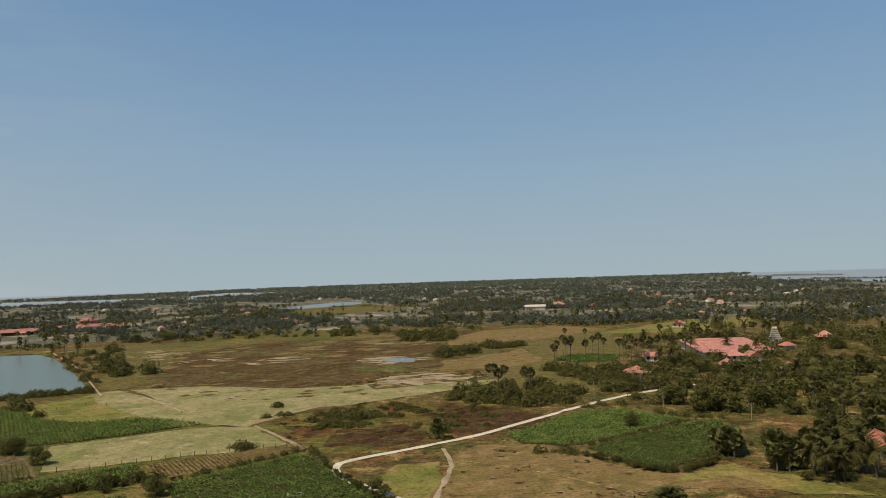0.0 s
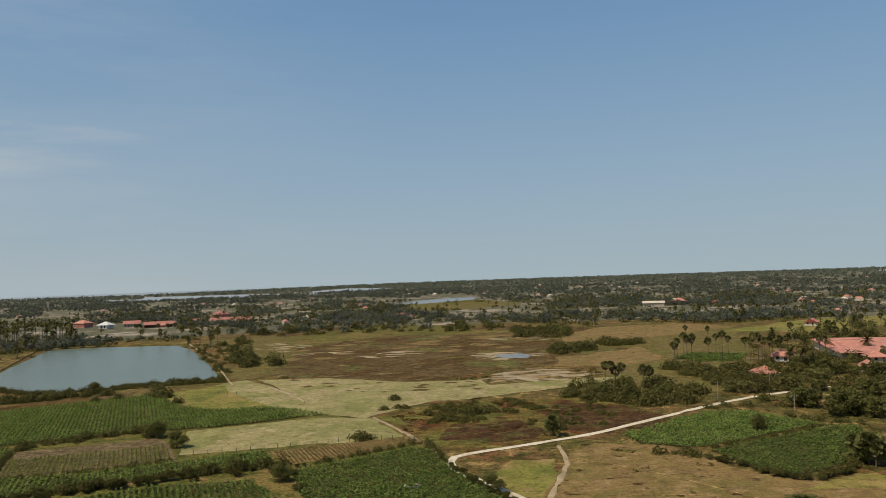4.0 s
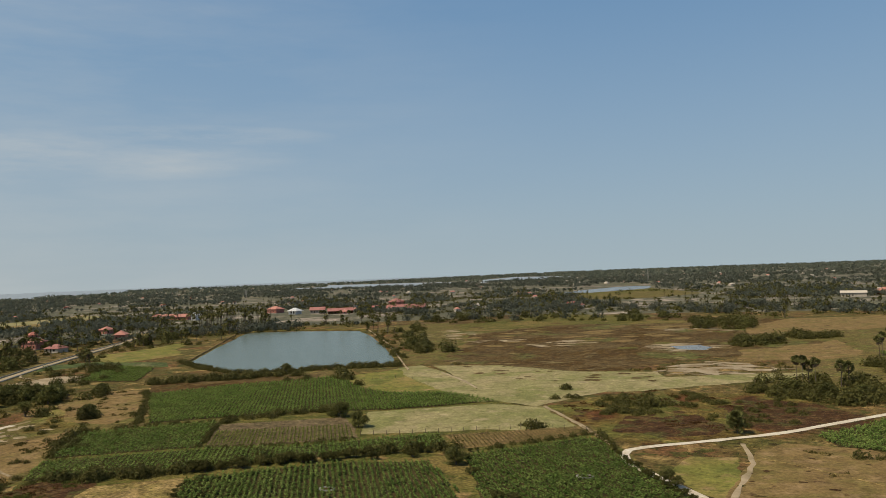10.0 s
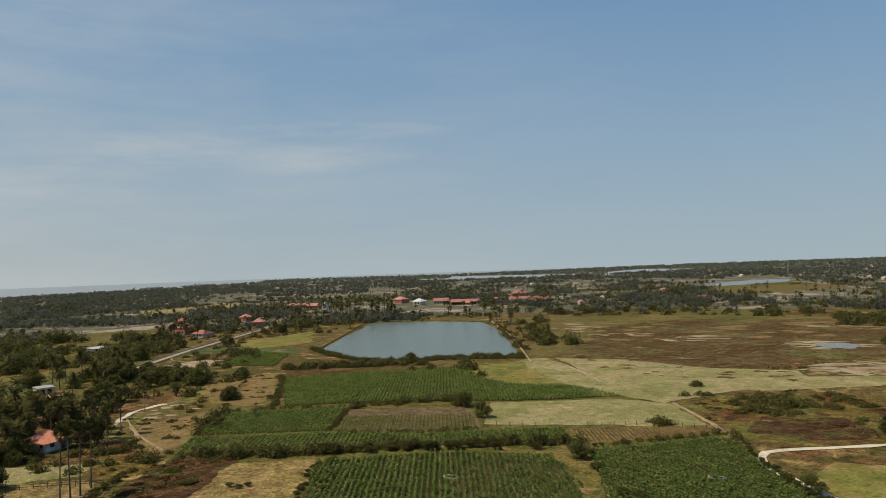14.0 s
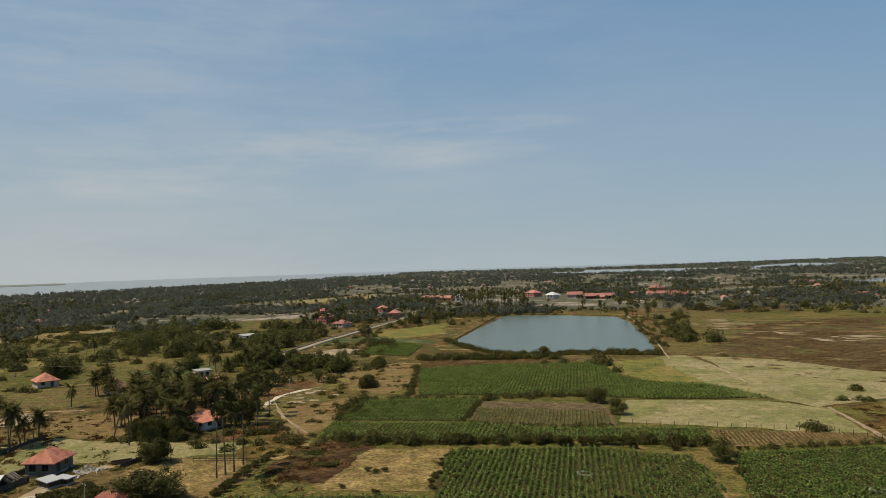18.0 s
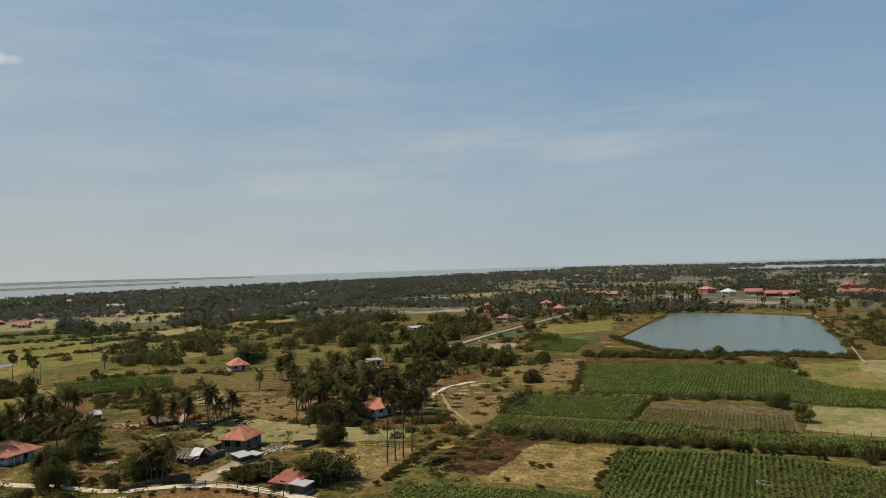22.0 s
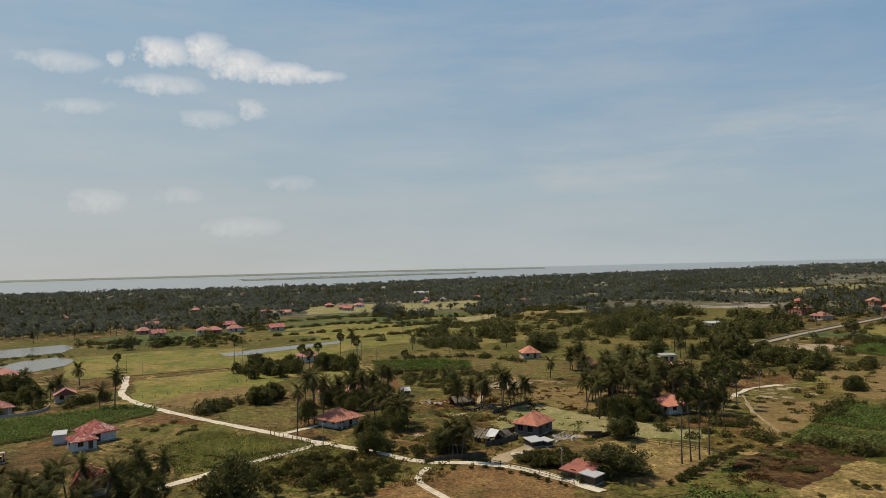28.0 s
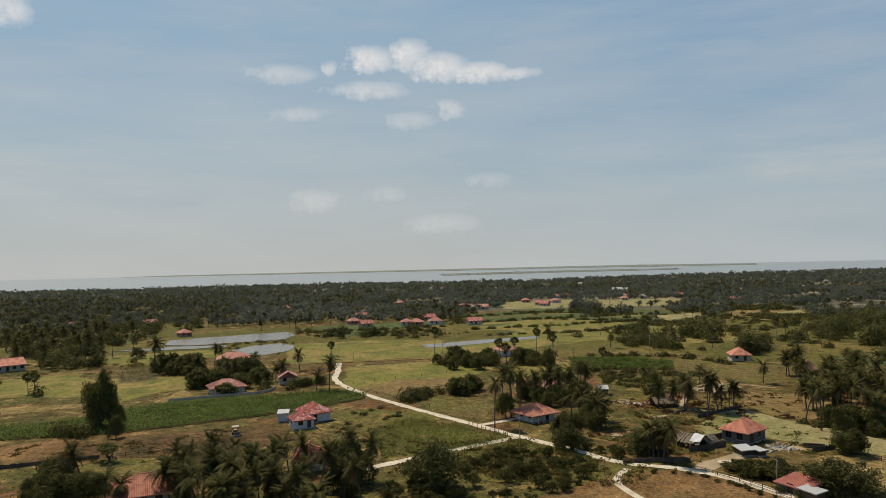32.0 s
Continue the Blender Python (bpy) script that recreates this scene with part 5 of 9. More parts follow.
scatter("bush", [(-133.0, 99.7), (-251.9, 202.8), (-237.1, 220.1), (-184.9, 194.4), (-138.2, 137.7), (-119.5, 102.7)], 26, 1.1, 2.4, 0.6)
scatter("bush", [(-138.0, 87.8), (-170.9, 114.9), (-163.6, 124.0), (-157.4, 133.0), (-143.8, 113.4), (-130.6, 94.9)], 15, 0.7, 1.7, 0.5)
# the palmyras and groves of the near village
stand("fan", [(-127.9, 75.4, 15.2), (-128.8, 77.4, 16.0), (-129.0, 79.8, 15.0), (-131.9, 83.6, 14.6)])
stand("olive", [(-124.4, 59.4, 6.3)], 12.0)
stand("olive", [(-126.6, 57.8, 4.8), (-124.9, 62.8, 3.7)], 8.0)
stand("tree", [(-149.4, 73.9, 5.7), (-151.7, 73.7, 4.4)], 7.5)
stand("bush", [(-135.0, 50.4, 3.6), (-135.7, 47.8, 2.8), (-139.3, 46.9, 1.7), (-133.6, 52.1, 2.7), (-135.8, 55.4, 2.2)], 6.5)
scatter("coco", [(-178.1, 76.9), (-208.9, 97.0), (-217.9, 118.0), (-191.7, 115.5), (-166.8, 105.6), (-160.7, 96.6), (-165.6, 86.1), (-165.5, 76.6)], 18, 9.5)
scatter("tree", [(-171.3, 74.7), (-196.0, 91.0), (-208.0, 112.6), (-188.1, 119.4), (-160.6, 107.0), (-153.3, 95.3), (-162.5, 87.7), (-162.5, 78.2)], 5, 4.6, 5.5)
scatter("coco", [(-236.0, 83.0), (-259.2, 102.2), (-244.4, 123.0), (-225.9, 126.9), (-208.0, 112.6), (-213.9, 91.6), (-224.1, 80.7)], 18, 9.0)
scatter("tree", [(-234.6, 84.5), (-240.4, 103.1), (-237.7, 133.6), (-217.3, 135.7), (-205.5, 115.3), (-215.8, 92.5)], 6, 6.0, 7)
scatter("fan", [(-166.7, 100.2), (-192.8, 128.8), (-167.9, 115.8), (-154.9, 103.2)], 9, 10.5)
scatter("tree", [(-152.5, 91.6), (-185.8, 121.9), (-177.3, 124.3), (-152.0, 106.4), (-143.1, 93.6)], 3, 5.0, 5.5)
scatter("bush", [(-165.5, 72.1), (-164.6, 82.4), (-148.9, 95.8), (-157.6, 110.4), (-138.8, 98.6), (-137.2, 88.2), (-148.6, 83.0)], 12, 1.5, 3.0)
stand("coco", [(-191.4, 58.7, 9.6), (-193.4, 62.7, 6.8), (-194.9, 66.3, 7.2), (-195.2, 54.3, 7.6), (-200.1, 53.0, 8.2), (-234.6, 69.4, 5.8)])
stand("coco", [(-144.9, 35.4, 8.4), (-146.9, 34.1, 7.6), (-146.1, 36.8, 6.0)])
stand("tree", [(-150.6, 33.1, 5.8), (-211.8, 49.6, 8.7)], 7.5)
stand("tree", [(-164.0, 19.2, 6.8)], 8.0)
stand("tree", [(-166.3, 21.5, 4.1), (-171.5, 18.5, 2.9)], 6.0)
stand("coco", [(-180.3, 25.7, 8.2), (-175.8, 27.4, 7.5), (-176.8, 29.9, 6.6), (-185.3, 27.7, 6.5), (-184.5, 24.6, 5.8)])
stand("coco", [(-212.0, 9.1, 8.8), (-218.1, 11.3, 7.3), (-213.9, 16.1, 8.2), (-215.7, 18.8, 8.5), (-218.2, 21.0, 6.7), (-224.7, 27.2, 8.1), (-224.0, 30.3, 9.0), (-224.3, 32.2, 9.2), (-223.2, 25.6, 7.0), (-219.4, 14.5, 5.9)])
stand("tree", [(-212.7, 12.8, 5.0), (-212.9, 17.2, 4.3), (-221.0, 28.2, 5.4), (-213.1, 21.8, 4.7), (-203.6, 23.3, 4.9), (-222.5, 16.1, 4.1)], 6.5)
scatter("bush", [(-158.7, 18.0), (-153.5, 27.9), (-145.8, 28.6), (-150.2, 22.7)], 10, 2.0, 3.5)
scatter("bush", [(-146.2, 48.5), (-140.1, 54.8), (-134.7, 55.6), (-128.3, 51.0), (-133.3, 47.1)], 18, 2.2, 3.8)
scatter("bush", [(-151.2, 29.7), (-158.0, 33.5), (-153.1, 38.2), (-147.9, 37.4), (-146.9, 31.1)], 8, 2.0, 3.0)
scatter("coco", [(-180.1, 75.7), (-212.1, 92.9), (-219.0, 107.8), (-208.7, 116.7), (-188.5, 106.9), (-174.7, 91.6)], 26, 9.5)
stand("tree", [(-168.8, 82.1, 6.5)], 7.0)
stand("olive", [(-165.2, 106.8, 8.0), (-167.8, 102.9, 6.1)], 7.5)
stand("coco", [(-120.8, -63.8, 6.2), (-119.3, -60.2, 5.9), (-121.9, -53.2, 7.9), (-123.3, -50.8, 6.8), (-123.7, -67.9, 5.1)])
stand("tree", [(-168.1, 87.6, 6.1), (-167.7, 91.0, 4.8), (-170.0, 85.6, 5.2)], 6.0)
scatter("bush", [(-177.0, 76.2), (-192.2, 86.3), (-178.3, 89.9), (-163.6, 95.3), (-158.3, 105.9), (-149.1, 101.3), (-157.9, 85.6)], 13, 1.5, 3.2)
scatter("tree", [(-183.6, 79.1), (-210.8, 98.6), (-204.3, 119.4), (-187.9, 121.7), (-176.2, 92.2)], 4, 4.2, 5.5)
scatter("bush", [(-179.8, -33.9), (-197.9, -34.2), (-204.3, -25.8), (-195.3, -14.9), (-183.7, -14.8), (-178.6, -24.1)], 12, 0.8, 2.0)
row("bush", [(-273.0, 38.9), (-267.6, 50.2), (-263.9, 69.7)], 3.0, 1.0, 3.0, 0.8)
scatter("bush", [(-235.3, 37.9), (-262.8, 43.3), (-254.5, 57.4), (-228.6, 52.1)], 40, 0.9, 3.0)
# scrub below the road
scatter("bush", [(-131.5, -5.5), (-144.1, -1.5), (-155.4, 5.7), (-151.3, 17.1), (-139.7, 24.7), (-132.4, 20.9), (-127.1, 14.2), (-119.2, 7.8), (-116.7, -3.2)], 46, 1.7, 2.6, 0.6)
scatter("bush", [(-142.1, 0.7), (-154.4, 6.8), (-154.2, 12.7), (-141.5, 15.9), (-131.2, 4.6)], 22, 2.2, 3.8)
row("bush", [(-136.7, 26.8), (-139.4, 32.6), (-136.3, 40.0), (-128.7, 45.4)], 1.8, 0.6, 1.5, 0.4)
row("bush", [(-131.4, 43.5), (-125.0, 46.9), (-120.1, 49.4)], 1.4, 0.7, 1.5, 0.4)
scatter("coco", [(-112.0, -22.0), (-128.0, -24.0), (-131.0, -46.0), (-126.0, -56.0), (-112.0, -48.0)], 13, 7.4)
# southern village
scatter("tree", [(-325.3, -236.3), (-473.0, -304.5), (-549.8, -282.0), (-505.9, -218.6), (-416.8, -190.3), (-350.9, -194.4)], 34, 6.0, 8.0)
scatter("coco", [(-325.3, -236.3), (-473.0, -304.5), (-549.8, -282.0), (-505.9, -218.6), (-416.8, -190.3), (-350.9, -194.4)], 20, 9.5)
stand("tree", [(-183.0, -97.5, 15.5)], 9.0)
stand("tree", [(-182.0, -94.5, 13.0), (-184.0, -99.5, 12.5)], 6.5)
stand("tree", [(-182.5, -92.5, 6.0)], 4.5)
stand("tree", [(-171.6, -87.7, 6.0)], 4.0)
row("bush", [(-127.4, 49.5), (-123.7, 51.0), (-120.8, 53.3)], 2.2, 1.4, 2.6, 0.6)
stand("bush", [(-172.7, -99.5, 3.6), (-172.6, -96.6, 3.2), (-175.3, -103.8, 3.4)], 5.5)
stand("fan", [(-234.5, -149.3, 8.0), (-232.1, -145.5, 8.8)])
stand("bush", [(-232.0, -144.3, 3.7)], 5.0)
stand("coco", [(-129.4, -72.4, 9.2)])
stand("slim", [(-149.9, -77.8, 4.2)], 4.0)
scatter("tree", [(-127.1, -81.1), (-133.0, -81.6), (-130.1, -72.4), (-120.8, -64.3), (-116.8, -73.7)], 9, 6.0, 7.0)
scatter("coco", [(-138.3, -56.9), (-141.8, -48.1), (-136.0, -39.7), (-136.4, -31.2), (-132.0, -21.9), (-119.7, -18.1), (-109.7, -20.1), (-110.1, -43.7), (-126.5, -55.1)], 28, 7.6)
scatter("tree", [(-136.5, -56.2), (-135.9, -37.5), (-129.3, -20.5), (-119.7, -18.1), (-109.8, -30.5), (-112.5, -46.4)], 6, 4.5, 5.5)
stand("coco", [(-140.8, -52.3, 6.9), (-140.2, -57.1, 6.0), (-143.0, -48.5, 6.4), (-141.6, -40.2, 6.9), (-141.0, -35.6, 7.2), (-135.5, -25.7, 8.9), (-135.5, -24.1, 8.2), (-134.7, -22.4, 8.6)])
stand("tree", [(-132.7, -25.0, 8.8), (-133.3, -22.2, 8.0)], 7.0)
stand("olive", [(-129.6, -8.2, 8.8), (-131.6, -10.6, 6.9)], 10.5)
scatter("bush", [(-125.5, -18.0), (-135.2, -14.0), (-128.3, -5.4), (-122.1, -0.4), (-114.3, -8.4)], 26, 1.8, 3.2)
stand("coco", [(-279.1, -127.4, 13.7), (-253.4, -71.7, 6.9), (-251.8, -67.9, 7.5), (-230.5, -52.2, 7.0), (-232.2, -48.4, 11.2), (-280.2, -69.9, 8.1)])
scatter("tree", [(-286.5, -126.4), (-302.4, -123.6), (-282.8, -93.0), (-247.6, -73.7), (-236.7, -76.1), (-249.7, -96.2)], 20, 5.0, 6.5)
stand("coco", [(-251.3, -87.8, 9.1), (-258.7, -87.2, 7.3), (-270.0, -108.3, 7.9), (-271.1, -105.5, 7.2), (-291.8, -104.1, 8.7), (-263.6, -84.6, 7.8), (-292.2, -107.8, 9.2), (-267.4, -82.7, 8.4)])
stand("tree", [(-226.8, -80.2, 4.4)], 7.5)
stand("bush", [(-236.2, -70.3, 3.3), (-240.7, -60.2, 3.2), (-243.9, -58.1, 2.7), (-235.5, -61.7, 2.8)], 5.0)
row("tree", [(-241.1, -64.1), (-245.7, -52.7)], 4, 3.0, 5.0)
scatter("tree", [(-231.0, -9.8), (-241.0, -2.7), (-225.2, -0.9), (-216.3, -6.7)], 7, 5.0, 6.0)
scatter("bush", [(-217.5, -22.0), (-231.3, -14.3), (-221.2, -10.3), (-211.0, -18.1)], 12, 1.8, 3.4)
stand("coco", [(-191.5, 5.5, 12.5), (-187.9, 7.8, 13.7), (-176.6, 3.3, 12.2), (-191.2, 10.2, 11.8), (-208.3, 17.6, 9.9), (-205.7, 19.7, 9.5), (-210.2, 15.8, 8.4)])
stand("tree", [(-188.0, 6.4, 7.2), (-205.9, 16.6, 4.7), (-201.7, 19.3, 4.6), (-219.2, 13.5, 4.0)], 6.0)
stand("coco", [(-185.4, 25.4, 7.7), (-183.3, 27.6, 7.7), (-209.3, 27.6, 11.2), (-213.4, 30.2, 9.8), (-183.2, 29.3, 6.3), (-190.3, 23.5, 6.6)])
stand("tree", [(-177.2, 25.6, 5.8), (-174.1, 27.1, 5.3), (-217.9, 30.1, 5.3)], 6.5)
stand("tree", [(-154.9, 17.5, 6.3), (-155.8, 18.8, 4.9)], 6.5)
stand("coco", [(-162.7, 17.5, 5.5)])
stand("coco", [(-148.0, 35.2, 7.5), (-149.8, 34.0, 6.4), (-148.8, 36.5, 5.9)])
stand("tree", [(-153.3, 33.1, 5.3)], 6.0)
stand("coco", [(-216.4, 48.3, 8.3), (-196.7, 47.2, 7.8), (-199.4, 51.6, 7.3), (-193.3, 53.2, 9.6), (-190.2, 58.2, 11.1), (-190.0, 60.8, 9.2), (-192.6, 64.3, 7.6), (-225.6, 51.7, 7.7)])
stand("fan", [(-308.5, -18.7, 14.2), (-294.4, -60.2, 10.2), (-281.3, 7.6, 11.7), (-287.8, 10.6, 9.4), (-286.4, 13.7, 11.6), (-299.1, 23.5, 13.8), (-296.5, 29.6, 12.1), (-259.1, 43.4, 10.1), (-266.5, -55.1, 5.7)])
scatter("tree", [(-280.1, -18.1), (-304.2, -8.6), (-292.1, 0.3), (-274.4, 6.3), (-269.5, -5.7)], 9, 4.6, 6.5)
scatter("tree", [(-285.8, 15.2), (-308.2, 23.5), (-281.0, 26.7), (-276.5, 18.9)], 8, 4.6, 6.5)
scatter("bush", [(-219.1, -22.1), (-235.0, -15.3), (-220.6, -14.4)], 8, 2.0, 3.6)
stand("tree", [(-222.4, -7.3, 5.8), (-224.3, -4.9, 4.5), (-229.7, -1.3, 4.3)], 5.0)


def grove(kinds, outline, n):
    """A loose mix of plants over an outline."""
    for kind, h, w in kinds:
        scatter(kind, outline, max(1, n // len(kinds)), h, w)


grove(GREENS, [(-330.6, 94.9), (-435.3, 112.4), (-559.2, 178.2), (-580.3, 273.4), (-440.9, 317.8), (-309.4, 261.2), (-249.0, 173.1), (-284.5, 118.2)], 66)
grove(GREENS, [(-365.0, 64.0), (-412.6, 79.2), (-435.3, 94.0), (-372.7, 89.4), (-335.8, 75.8)], 16)
grove(GREENS, [(-501.1, 217.9), (-573.3, 270.1), (-568.6, 311.5), (-465.4, 283.5), (-414.0, 226.5), (-440.4, 207.3)], 18)
grove(GREENS, [(-570.2, 25.0), (-600.0, 75.2), (-546.3, 141.3), (-486.7, 125.8), (-519.6, 65.0)], 22)
grove(GREENS, [(-28.5, 463.7), (-11.9, 500.9), (10.1, 489.3), (8.1, 459.1), (-8.1, 443.9)], 26)
grove(GREENS, [(-5.9, 370.9), (15.3, 393.8), (21.2, 375.4), (-0.4, 356.1)], 22)
grove(GREENS, [(-162.0, 353.2), (-147.8, 369.9), (-132.3, 334.4), (-145.6, 327.0)], 14)
grove(GREENS, [(-275.9, 552.1), (-211.8, 597.6), (-111.7, 567.1), (-34.3, 564.7), (-31.4, 513.8), (-142.6, 522.2), (-226.1, 510.0)], 90)
grove(GREENS, [(-214.7, 446.2), (-208.3, 469.6), (-167.3, 392.8), (-167.2, 361.0)], 14)
grove(FIELDS, [(-380.6, 15.4), (-402.3, 93.2), (-367.0, 153.7), (-311.3, 153.3), (-299.7, 103.0), (-345.7, 40.4)], 34)
grove(GREENS, [(-399.1, -89.8), (-430.1, -83.1), (-435.6, -21.4), (-401.7, -19.8), (-394.0, -60.7)], 26)
grove(FIELDS, [(-286.2, -193.9), (-333.0, -220.0), (-357.9, -195.4), (-312.6, -135.3), (-297.4, -152.8)], 26)

for line in ([(-533.3, -19.4), (-581.3, 68.7), (-581.3, 113.0)], [(-482.0, -12.0), (-512.5, 60.4), (-530.5, 115.1)], [(-436.1, -5.9), (-454.3, 53.4), (-479.9, 111.3)], [(-400.5, 3.8), (-404.8, 47.5), (-432.9, 97.1)], [(-581.0, 25.5), (-551.0, 86.3), (-519.7, 134.4)], [(-508.7, 33.6), (-481.6, 91.0), (-452.0, 126.7)], [(-434.2, -104.5), (-458.9, -22.5)], [(-267.3, 33.1), (-259.9, 51.9), (-247.4, 75.5)], [(-307.8, 42.9), (-299.2, 80.3), (-274.7, 94.3)]):
    row("bush", line, 4.5, 1.5, 4.5, 1.2)

scatter("coco", [(-305.0, 185.0), (-292.0, 205.0), (-250.0, 176.0), (-226.0, 150.0), (-240.0, 138.0), (-268.0, 150.0)], 16, 9.5)
scatter("tree", [(-300.0, 165.0), (-290.0, 190.0), (-250.0, 170.0), (-240.0, 145.0), (-268.0, 145.0)], 7, 5.5, 7.5)

# clumps of trees and thickets: main kind, number, height, outline
CLUMPS = [
    ('tree', 10, 7, [(-386.1, 197.1), (-365.2, 203.2), (-399.5, 221.7), (-422.2, 215.6)]),
    ('tree', 8, 7, [(-439.5, 247.4), (-438.0, 269.8), (-483.1, 295.6), (-491.6, 278.8)]),
    ('tree', 10, 7, [(-321.0, 216.0), (-302.0, 221.5), (-329.7, 240.6), (-347.7, 235.7)]),
    ('tree', 6, 5, [(-390.1, 268.3), (-393.7, 286.3), (-416.7, 301.8), (-420.5, 290.5)]),
    ('tree', 8, 6.5, [(-420.0, 339.4), (-417.5, 383.6), (-458.8, 418.7), (-462.9, 376.9)]),
    ('tree', 6, 6, [(-238.4, -95.7), (-243.3, -88.9), (-255.6, -94.3), (-252.5, -100.3)]),
    ('tree', 7, 6, [(-264.5, -94.5), (-257.8, -78.7), (-271.6, -84.0), (-275.9, -97.4)]),
    ('tree', 12, 6.5, [(-267.2, -121.2), (-274.0, -106.6), (-289.7, -113.8), (-285.1, -128.1)]),
    ('bush', 20, 2.4, [(52.1, 271.9), (63.5, 275.2), (63.4, 257.9), (50.9, 255.4)]),
    ('bush', 60, 2.2, [(-211.9, 220.1), (-163.7, 249.9), (-167.4, 255.6), (-217.6, 227.6)]),
    ('tree', 7, 5.6, [(-281.8, -17.7), (-279.0, 6.3), (-295.1, 4.9), (-304.7, -16.2)]),
    ('tree', 5, 5.6, [(-278.3, 12.0), (-279.5, 27.8), (-299.2, 26.8), (-304.1, 15.6)]),
    ('bush', 9, 2.8, [(-208.8, -23.1), (-219.5, -13.3), (-227.3, -14.4), (-216.7, -23.3)]),
    ('tree', 13, 5.0, [(-342.0, 63.5), (-326.9, 75.5), (-316.8, 88.7), (-336.9, 95.6), (-368.3, 85.2), (-362.9, 70.2)]),
    ('tree', 6, 8, [(-370.9, 101.2), (-358.2, 113.1), (-381.8, 119.5), (-392.6, 110.2)]),
    ('bush', 20, 2.4, [(-439.8, 135.2), (-523.2, 180.7), (-493.0, 192.3), (-427.0, 191.8), (-366.7, 170.0), (-357.9, 144.6), (-374.3, 128.9)]),
    ('tree', 6, 8, [(-302.6, 108.0), (-301.3, 117.5), (-325.6, 126.1), (-326.9, 117.8)]),
    ('tree', 5, 9, [(-354.6, 163.0), (-353.1, 171.5), (-378.6, 182.5), (-379.8, 176.1)]),
    ('tree', 8, 9, [(-399.9, 201.7), (-388.2, 211.0), (-425.6, 231.4), (-432.2, 219.7)]),
    ('tree', 6, 8.5, [(-325.4, 168.7), (-324.2, 176.0), (-345.3, 187.5), (-346.5, 180.5)]),
    ('tree', 12, 9, [(-572.8, 74.2), (-568.7, 88.0), (-615.8, 95.4), (-620.3, 81.9)]),
    ('tree', 34, 6.5, [(-36.3, 580.0), (20.1, 579.2), (62.2, 620.1), (70.0, 695.8), (0.8, 669.3), (-40.4, 650.3)]),
    ('tree', 44, 6.5, [(-192.2, 615.3), (-86.9, 604.7), (-37.8, 606.2), (-42.4, 683.3), (-100.6, 702.3), (-212.8, 700.9)]),
    ('bush', 30, 3.6, [(-29.4, 464.7), (8.2, 480.5), (7.4, 526.5), (-28.6, 512.9)]),
    ('bush', 36, 3.0, [(-6.8, 366.2), (20.6, 388.6), (44.7, 401.3), (46.1, 425.2), (-3.0, 389.6)]),
    ('bush', 26, 2.6, [(0.7, 238.1), (14.4, 253.7), (26.4, 244.1), (37.1, 235.6), (44.0, 227.6), (33.8, 215.7), (24.6, 216.7), (11.2, 226.9)]),
    ('bush', 16, 3.2, [(45.7, 277.0), (54.6, 274.0), (58.3, 291.4), (49.2, 295.2)]),
    ('bush', 8, 2.6, [(41.9, 297.8), (47.5, 298.1), (49.3, 309.1), (44.0, 308.9)]),
    ('tree', 4, 4.2, [(-219.5, 176.6), (-211.8, 180.6), (-224.2, 192.4), (-239.3, 192.6)]),
    ('tree', 6, 3.6, [(-209.7, 191.1), (-206.1, 194.7), (-220.0, 206.7), (-221.8, 202.9)]),
    ('tree', 5, 3.4, [(-182.4, 159.2), (-176.9, 162.4), (-183.6, 167.7), (-188.5, 165.3)]),
    ('bush', 12, 2.4, [(-268.1, 240.7), (-267.3, 257.7), (-282.3, 271.5), (-284.5, 256.4)]),
    ('tree', 12, 5, [(-400.5, 425.5), (-379.2, 416.2), (-421.3, 462.7), (-434.7, 463.8)]),
    ('tree', 10, 5, [(-472.9, 429.4), (-469.0, 447.3), (-516.4, 491.4), (-527.0, 481.6)]),
    ('tree', 12, 6.5, [(-375.1, 171.7), (-365.2, 180.1), (-396.9, 194.8), (-405.7, 187.7)]),
    ('tree', 10, 7.5, [(-342.3, 177.7), (-322.2, 188.2), (-353.9, 205.1), (-368.3, 193.1)]),
    ('tree', 9, 7, [(-421.0, 212.7), (-407.9, 222.9), (-440.0, 239.7), (-452.2, 230.7)]),
    ('tree', 9, 7.5, [(-258.8, 170.4), (-256.3, 182.8), (-273.2, 194.4), (-277.8, 184.6)]),
    ('tree', 14, 5, [(-233.0, 169.4), (-215.9, 183.9), (-231.8, 196.0), (-246.4, 182.1)]),
    ('bush', 14, 4, [(-538.9, 160.8), (-543.2, 220.1), (-611.1, 247.7), (-618.3, 189.4)]),
    ('tree', 14, 6.5, [(-562.7, 71.1), (-561.7, 92.9), (-526.2, 110.3), (-570.3, 119.7), (-608.7, 78.9)]),
    ('bush', 24, 2.8, [(-413.4, 172.7), (-463.5, 216.8), (-450.5, 254.5), (-356.5, 227.4), (-346.8, 195.6)]),
]
for kind, n, h, outline in CLUMPS:
    scatter(kind, outline, n, h, h * (1.25 if kind == "tree" else 1.9))
    if kind == "tree":
        scatter("bush", outline, n, h * 0.5, h * 0.9)
COAST = [(-323.0, -218.7), (-310.0, -187.0), (-317.4, -173.3), (-374.5, -192.3), (-396.2, -193.1), (-455.3, -252.1), (-466.9, -233.9), (-457.6, -186.7), (-516.4, -181.7), (-597.7, -195.8), (-788.8, -277.1), (-832.7, -563.1)]
scatter("coco", COAST, 240, 10.5)
scatter("tree", COAST, 330, 6.0, 9.0)
scatter("bush", COAST, 260, 2.6, 6.0)
